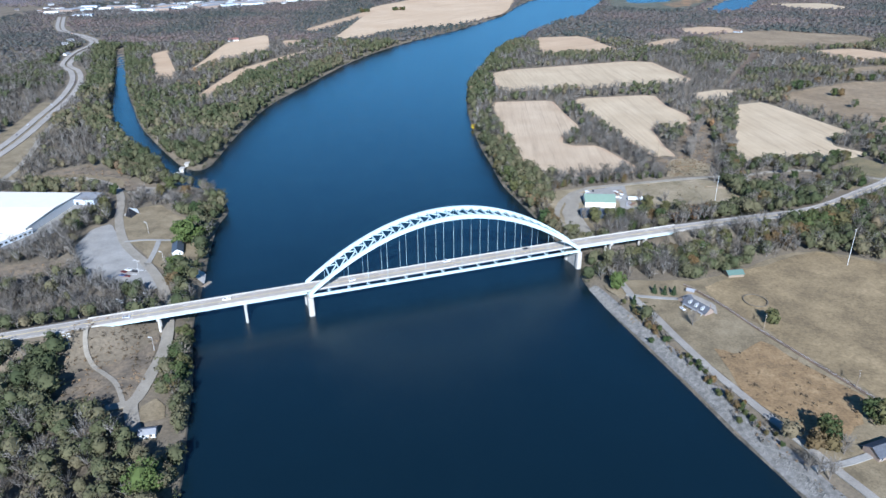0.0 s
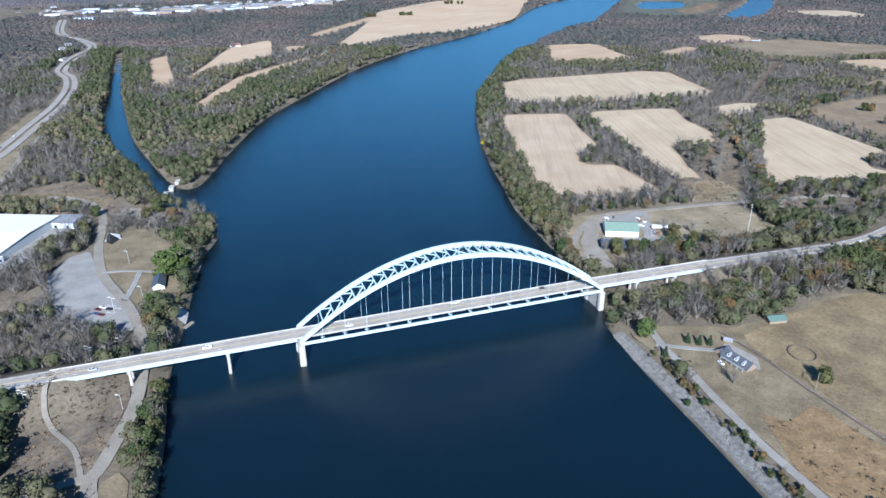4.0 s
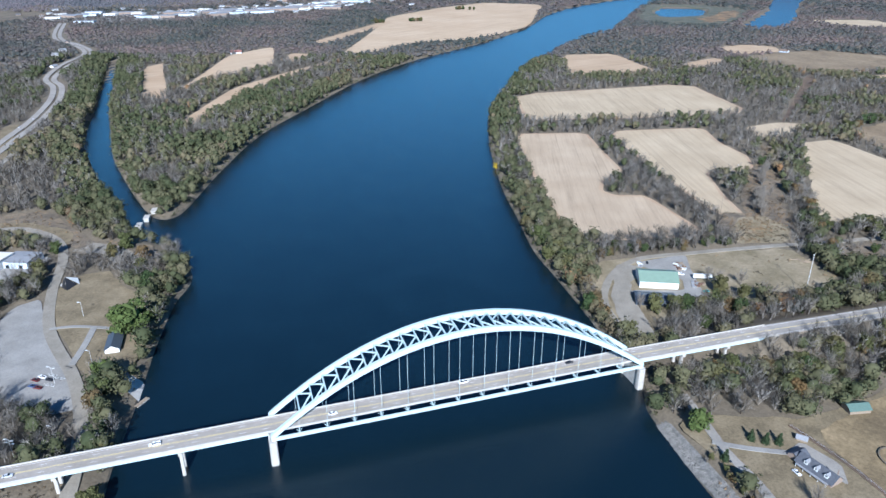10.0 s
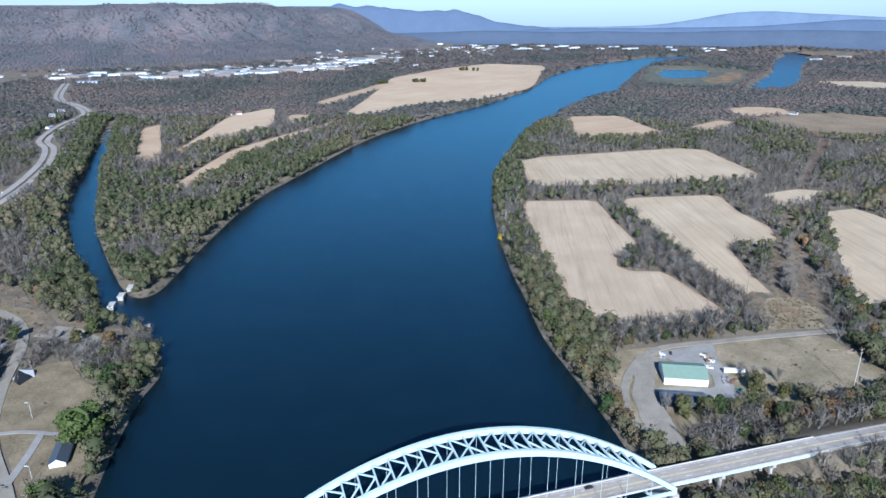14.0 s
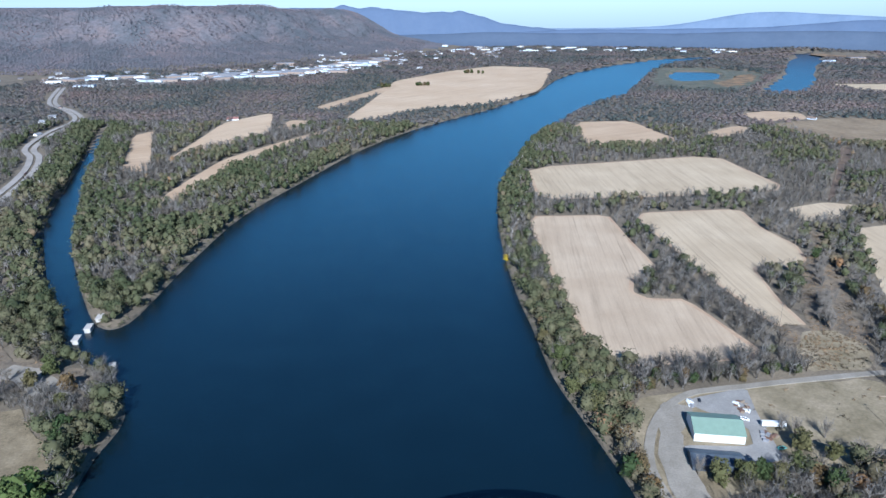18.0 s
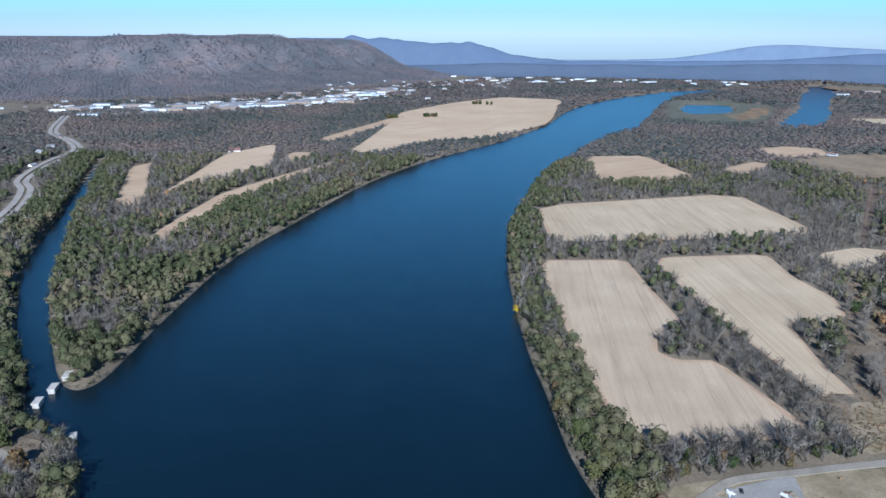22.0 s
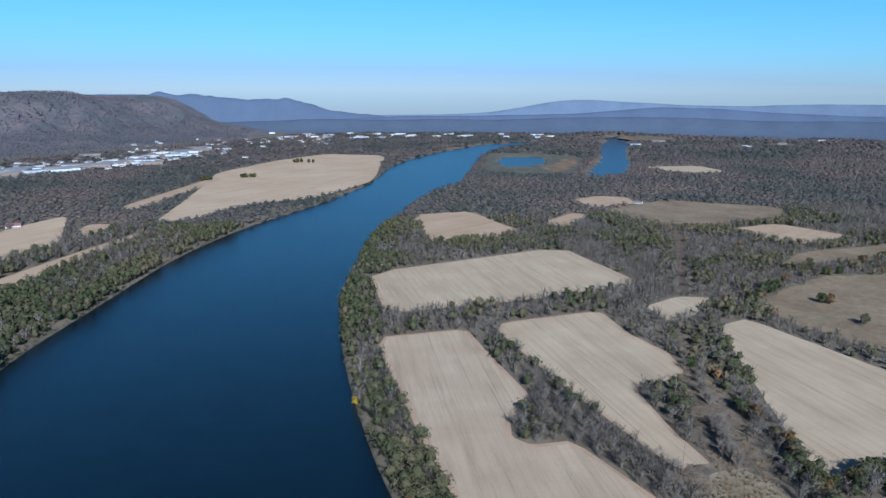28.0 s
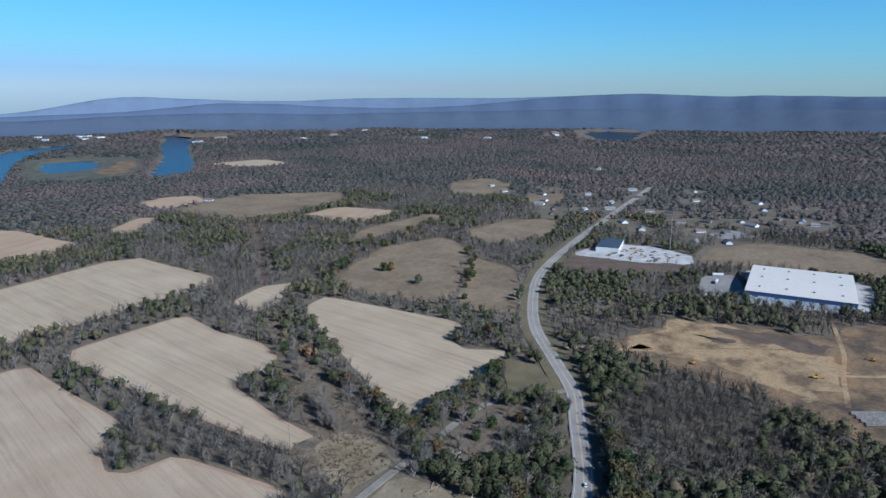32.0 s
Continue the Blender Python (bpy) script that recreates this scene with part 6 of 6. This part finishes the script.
strip("round_track", ring, 0.8, M_GROUND, "dark trodden ring in the pasture", "track", lift=0.75, clear=0, steps=2)

# ---- riprap bank ----
rr = curve_pts([(119, 480), (128, 445), (142, 408), (158, 356), (170, 311), (185, 268), (206, 205)], False, 10)
patch("riprap_bank", [(117, 480), (123, 482), (131, 454), (143, 414), (160, 371), (172, 334), (182, 298), (190, 275), (201, 240), (213, 206), (204, 205), (179, 260), (165, 307), (153, 352), (137, 406), (124, 446)], M_RIPRAP, "pale grey riprap slope at the water", "riprap", lift=0.06, rounds=1, drape=True, clear=4)
BRUSHY.append((np.array([(129, 453), (133, 455), (146, 415), (161, 374), (172, 335), (181, 299), (190, 275), (200, 240), (196, 238), (182, 275), (174, 297), (166, 333), (155, 371), (140, 413)]), 3.5))
g2 = np.random.default_rng(5)
bmv, bmf = [], []
for i in range(6500):
    k = g2.random() * (len(rr) - 1)
    a, bpt = rr[int(k)], rr[min(int(k) + 1, len(rr) - 1)]
    p = a + (bpt - a) * (k % 1) + (g2.random(2) - 0.45) * (5 + 7 * k / len(rr), 4)
    bmv.append((p[0], p[1], 0.3 + 0.5 * g2.random()))
bmz = height(np.array(bmv)[:, :2])
vs, fs = [], []
for (x, y, s), z in zip(bmv, bmz):
    if z < -0.8 or z > 4.4:
        continue
    i = len(vs)
    q = g2.normal(size=(6, 3)) * 0.18 + ((1, 0, 0), (-1, 0, 0), (0, 1, 0), (0, -1, 0), (0, 0, 1), (0, 0, -1))
    vs += [(x + v[0] * s, y + v[1] * s, z + 0.2 + v[2] * s * 0.8) for v in q]
    fs += [(i + a, i + b, i + c) for a, b, c in ((0, 2, 4), (2, 1, 4), (1, 3, 4), (3, 0, 4), (2, 0, 5), (1, 2, 5), (3, 1, 5), (0, 3, 5))]
tagged(mesh_object("riprap", vs, fs, M_RIPRAP), "loose pale grey stones along the bank", "stones", "", "stuff")

# ---- houses among the woods and the town below the mountain ----
gh = np.random.default_rng(21)
walls = (M_WHITE_WALL, M_BRICK, M_PALE_WALL)
roofs = (M_GREY_ROOF, M_DARK_ROOF, M_BROWN_ROOF, M_GREY_ROOF)
KIT = [gable_house("house", spot(1170 + 2 * i, 832, 15 * i), 15 + 2 * i, 9 + i, 3.0, 5.6 + 0.3 * i, walls[i % 3], roofs[i], ("small white house with a grey roof among trees", "small brick house with a dark roof among trees", "small pale house with a brown roof among trees", "small white house with a pale metal roof")[i], "house", 3, "village houses") for i in range(4)]
KIT[0].matrix_world = spot(1142, 880, 10)
KIT[1].matrix_world = spot(1248, 868, -20)
KIT[2].matrix_world = spot(1170, 835, 40)
KIT[3].matrix_world = spot(1404, 1191, 10)
homes = [(1479, 1296), (1372, 1034), (1363, 1075), (1448, 797), (1433, 770), (1450, 842), (1404, 1378), (1970, 1554), (1435, 1565), (1510, 1180), (1540, 900), (1330, 1150), (1290, 1190), (1250, 1240), (1560, 1060), (1620, 1250), (1700, 1120), (1500, 1420), (1380, 1480), (1620, 940), (-862, 1640), (-1043, 2038), (-1000, 2090), (-930, 1780), (-960, 1860), (-905, 1720), (801, 1903), (1280, 1300), (1330, 1320), (1200, 1210), (1229, 908), (1176, 996), (1339, 1151), (1328, 936), (1466, 760), (1348, 856), (1374, 886), (1625, 839), (1293, 974), (1217, 1056)]
for i, (x, y) in enumerate(homes):
    copy_thing(KIT[i % 4], spot(x, y, gh.random() * 180))
    HOUSE_PLOTS.append((x, y, 33 if x > 0 else 17))
    if x < 0:
        continue
    HOUSE_PLOTS.append((x - 32 * x / math.hypot(x, y - 400), y - 32 * (y - 400) / math.hypot(x, y - 400), 30))
for k in KIT:
    HOUSE_PLOTS.append((k.matrix_world.translation.x, k.matrix_world.translation.y, 26))
SHEDS = [flat_building("town_building", spot(-1439 + 60 * i, 2753, 10), 46 + 16 * i, 26 + 6 * i, 6 + i, (M_WHITE_WALL, M_PALE_WALL, M_BRICK)[i], (M_WHITE_ROOF, M_GREY_ROOF, M_GREY_ROOF)[i], ("long white commercial building below the mountain", "pale flat-roofed store below the mountain", "brick hall with a grey roof below the mountain")[i], "building", 3, "town buildings") for i in range(3)]
line = curve_pts([(-1439, 2753), (-1087, 2800), (-842, 2920), (-650, 3046), (-508, 3303), (-420, 3700)], False, 10)
SHEDS[0].matrix_world = spot(-1445, 2760, 12)
SHEDS[1].matrix_world = spot(-1235, 2520, 12)
SHEDS[2].matrix_world = spot(-800, 3400, 12)
for i in range(210):
    c = line[gh.integers(0, len(line) - 1)]
    big = gh.random() < 0.34
    x, y = c + gh.normal(size=2) * ((60, 50) if big else (120, 110)) + (0, -25 if big else 25)
    copy_thing(SHEDS[i % 3] if big else KIT[i % 4], spot(x, y, 15 + gh.normal() * 25))
    HOUSE_PLOTS.append((x, y, 30 if big else 20))
    HOUSE_PLOTS.append((x + (20 if big else 8), y - (42 if big else 26), 34 if big else 20))
for i in range(60):
    px = -700 + 900 * gh.random()
    py = 3450 + 0.75 * px + 700 + 260 * gh.normal()
    if py < 3300 or not dry_land(np.array([(px, py)]), 40)[0]:
        continue
    copy_thing(KIT[i % 4], spot(px, py, gh.random() * 180))
    HOUSE_PLOTS.append((px, py, 22))
    HOUSE_PLOTS.append((px, py - 34, 22))
for i in range(26):
    b = math.radians(-3 + 24 * gh.random())
    rdist = 3900 + 420 * gh.random()
    x, y = 5 + math.sin(b) * rdist, 340 + math.cos(b) * rdist
    copy_thing(SHEDS[i % 2], spot(x, y, gh.random() * 90))
    HOUSE_PLOTS.append((x, y, 60))
for i in range(10):
    b = math.radians(26 + 30 * gh.random())
    rdist = 3600 + 600 * gh.random()
    x, y = 5 + math.sin(b) * rdist, 340 + math.cos(b) * rdist
    copy_thing(SHEDS[i % 3], spot(x, y, gh.random() * 90))
    HOUSE_PLOTS.append((x, y, 60))


# ---- single trees ----
def crown_material():
    m, nt, sh, co = material("crown_leaves")
    rnd = nt.nodes.new("ShaderNodeObjectInfo").outputs["Random"]
    isl = nt.nodes.new("ShaderNodeNewGeometry").outputs["Random Per Island"]
    col = ramp(nt, rnd, [(0.0, (0.03, 0.045, 0.016)), (0.35, (0.05, 0.058, 0.02)), (0.6, (0.075, 0.07, 0.028)), (0.85, (0.09, 0.062, 0.03)), (1.0, (0.12, 0.075, 0.03))])
    col = mix(nt, 0.6, col, ramp(nt, isl, [(0.0, (0.28, 0.28, 0.28)), (1.0, (0.74, 0.74, 0.74))]), "OVERLAY")
    socket(nt, sh, "Base Color", col)
    sh.inputs["Roughness"].default_value = 0.85
    sh.inputs["Specular IOR Level"].default_value = 0.15
    return m


M_CROWN = crown_material()
M_GREEN_CROWN = foliage("green_leaves", [(0.0, (0.058, 0.078, 0.022)), (1.0, (0.115, 0.120, 0.036))])


def arr_mesh(name, v, f, n, mat, scale):
    me = bpy.data.meshes.new(name)
    me.from_pydata([tuple(p) for p in v * np.array(scale)], [], [tuple(q) for q in f])
    me.attributes.new("custom_normal", "FLOAT_VECTOR", "POINT").data.foreach_set("vector", n.astype(np.float32).ravel())
    me.materials.append(mat)
    return me


def trunk_mesh(name, h, spread, seed, limbs=7):
    g = np.random.default_rng(seed)
    bm = bmesh.new()
    tube(bm, (0, 0, -0.6), (0, 0, h * 0.45), h * 0.028, h * 0.018, 7)
    tube(bm, (0, 0, h * 0.45), (0.2, 0.1, h * 0.85), h * 0.018, h * 0.005, 6)
    for i in range(limbs):
        a = i * 2.4 + g.random()
        z = h * (0.25 + 0.4 * g.random())
        tube(bm, (0, 0, z), (math.cos(a) * spread, math.sin(a) * spread, z + h * (0.15 + 0.2 * g.random())), h * 0.011, h * 0.003, 5)
    me = bpy.data.meshes.new(name)
    bm.to_mesh(me)
    bm.free()
    me.materials.append(M_BARK)
    return me


rt = np.random.default_rng(31)


def single_tree(name, m, h, w, label, crown_mat, clumps, seed, kind="leafy"):
    t = thing(name, m, label, "tree", "single trees")
    shared("trunk", trunk_mesh("trunk", h, w * 0.3, seed), t)
    if kind == "leafy":
        v, f, n = leaf_tree(np.random.default_rng(seed), clumps, 0.055 if clumps < 700 else 0.034, 18 if clumps < 700 else 40, 1.0, -0.12)
        shared("crown", arr_mesh("crown", v, f, n, crown_mat, (w, w, h)), t)
    elif kind == "bare":
        v, f, n = bare_tree(np.random.default_rng(seed), 46, 420, 0.0045)
        shared("crown", arr_mesh("crown", v, f, n, crown_mat, (w, w, h)), t)
    else:
        bm = bmesh.new()
        g = np.random.default_rng(seed)
        for i in range(230):
            z = g.random() ** 1.3
            a = g.random() * 6.283
            r = (1 - z) * w * 0.5 + 0.1
            c = Vector((math.cos(a) * r, math.sin(a) * r, 0.3 + z * (h - 0.4)))
            p = [bm.verts.new(c + Vector(g.normal(size=3) * 0.42)) for _ in range(3)]
            bm.faces.new(p)
        tube(bm, (0, 0, 0.2), (0, 0, h * 0.95), w * 0.38, 0.05, 9)
        me = bpy.data.meshes.new("crown")
        bm.to_mesh(me)
        bm.free()
        me.materials.append(crown_mat)
        shared("crown", me, t)
    return t


M_BARE = foliage("grey_twigs", [(0.0, (0.18, 0.155, 0.125)), (1.0, (0.26, 0.23, 0.195))])
M_CEDAR = foliage("cedar_needles", [(0.0, (0.028, 0.042, 0.018)), (1.0, (0.045, 0.062, 0.024))])
OAKS = [single_tree("broad_tree", spot(206 + i, 286 + 3 * i), 13 + i, 13 + i, "autumn tree with olive and brown leaves", M_CROWN, 640, 40 + i) for i in range(4)]
BARES = [single_tree("bare_tree", spot(187 + 4 * i, 271 - 3 * i), 13 + i, 11 + i, "leafless grey tree with fine twigs", M_BARE, 0, 50 + i, "bare") for i in range(3)]
big = single_tree("broad_tree", spot(-229, 571), 27, 36, "large round green tree on the park lawn", M_GREEN_CROWN, 2600, 61)
single_tree("broad_tree", spot(-150, 262), 20, 24, "tall yellow-green tree by the bank", M_GREEN_CROWN, 1400, 62)
single_tree("broad_tree", spot(-222, 512), 15, 16, "olive tree beside the boat ramp", M_GREEN_CROWN, 600, 63)
single_tree("broad_tree", spot(136, 470), 17, 16, "dark green tree at the river bank", M_GREEN_CROWN, 600, 64)
single_tree("broad_tree", spot(48, 968), 9.5, 8, "yellow autumn tree at the water's edge", foliage("yellow_leaves", [(0.0, (0.28, 0.20, 0.02)), (1.0, (0.36, 0.26, 0.03))]), 400, 65)
single_tree("cedar", spot(163, 463), 7.5, 4.4, "cone-shaped dark cedar on the lawn", M_CEDAR, 0, 70, "cone")
for x, y in ((170, 460.5), (177, 460), (143, 446.5)):
    copy_thing(bpy.data.objects["cedar"], spot(x, y, x))
TREE_SPOTS = [(232, 415), (176, 415), (243, 312), (246, 307), (212, 283), (198, 287), (652, 1130), (634, 1043), (739, 1059), (640, 1048), (660, 1125), (542, 857), (530, 850), (551, 862), (538, 868), (548, 848), (560, 852), (527, 862), (-320, 700), (-295, 712), (-262, 668), (-250, 655), (-246, 640), (-240, 622), (-232, 605), (-213, 497), (-212, 483), (-207, 470), (-210, 455), (-300, 695), (-270, 690), (-255, 700), (-352, 700), (-345, 660), (-350, 640), (-352, 620), (-345, 600), (210, 653), (203, 657), (206, 637), (221, 628), (185, 612), (162, 608), (147, 606), (227, 650), (195, 616), (172, 609), (236, 630), (138, 612), (180, 606)]
for i, (x, y) in enumerate(TREE_SPOTS):
    src = OAKS[i % 4] if (i * 7) % 10 < 6 else BARES[i % 3]
    copy_thing(src, spot(x, y, i * 77 % 360))


def belt(pts, count, wide, share, seed, anywhere=False, size=1.0):
    """Single trees along a bank, lane or hedge."""
    g = np.random.default_rng(seed)
    c = curve_pts(pts, False, 8)
    for i in range(count):
        k = g.random() * (len(c) - 1)
        p = c[int(k)] + (c[int(k) + 1] - c[int(k)]) * (k % 1) + g.normal(size=2) * wide
        if not dry_land(p[None], 1.5)[0] or not (anywhere or free_of(p[None])[0]) or (abs((p - ORIGIN) @ ACROSS) < 14 and -650 < (p - ORIGIN) @ ALONG < 420):
            continue
        src = OAKS[i % 4] if g.random() < share else BARES[i % 3]
        o = copy_thing(src, spot(p[0], p[1], g.random() * 360))
        o.scale = (size * (0.75 + 0.35 * g.random()),) * 3


belt([(-196, 470), (-183, 425), (-172, 385), (-166, 350), (-164, 336)], 30, 3.0, 0.75, 1)
belt([(124, 560), (112, 590), (104, 620), (92, 680), (80, 740), (72, 800)], 34, 4.0, 0.5, 2)
belt([(150, 520), (190, 520), (230, 530), (290, 560)], 46, 9.0, 0.6, 3)
belt([(170, 590), (230, 612), (300, 632), (340, 650)], 34, 7.0, 0.45, 4)
belt([(290, 548), (340, 577), (390, 606), (440, 645)], 60, 4.0, 0.75, 19, True, 1.25)
belt([(130, 505), (135, 530), (140, 480), (133, 470)], 10, 3.0, 0.3, 5)

belt([(380, 1037), (369, 958), (344, 898), (326, 855), (308, 822), (306, 800)], 46, 3.0, 0.1, 6, True)
belt([(412, 1029), (393, 945), (369, 865), (358, 814), (346, 772), (330, 745)], 40, 3.0, 0.45, 7, True)
belt([(352, 765), (379, 766), (428, 772), (485, 784)], 26, 3.0, 0.8, 8, True)
belt([(133, 450), (147, 410), (161, 366), (171, 325), (180, 290)], 75, 2.6, 0.6, 9, True, 0.33)
belt([(-273, 2529), (-240, 2536)], 9, 6, 1.0, 10, True)
belt([(-160, 2575), (-120, 2585)], 8, 6, 1.0, 11, True)
belt([(0, 3005), (84, 2985)], 9, 8, 1.0, 12, True)
belt([(610, 940), (700, 1010), (790, 1080), (840, 1125)], 22, 3, 0.8, 13, True, 0.8)
belt([(575, 1160), (660, 1205), (750, 1250), (880, 1232)], 26, 5, 0.7, 14, True)
belt([(700, 1275), (815, 1288), (1000, 1325)], 20, 5, 0.7, 15, True)
belt([(128, 706), (160, 718), (200, 724), (250, 733)], 44, 3.0, 0.55, 16, True, 0.62)
belt([(345, 715), (380, 722), (425, 728)], 14, 6.0, 0.2, 17, True, 0.7)
belt([(380, 700), (430, 705), (460, 690)], 16, 6.0, 0.5, 18, True, 0.8)

grow()
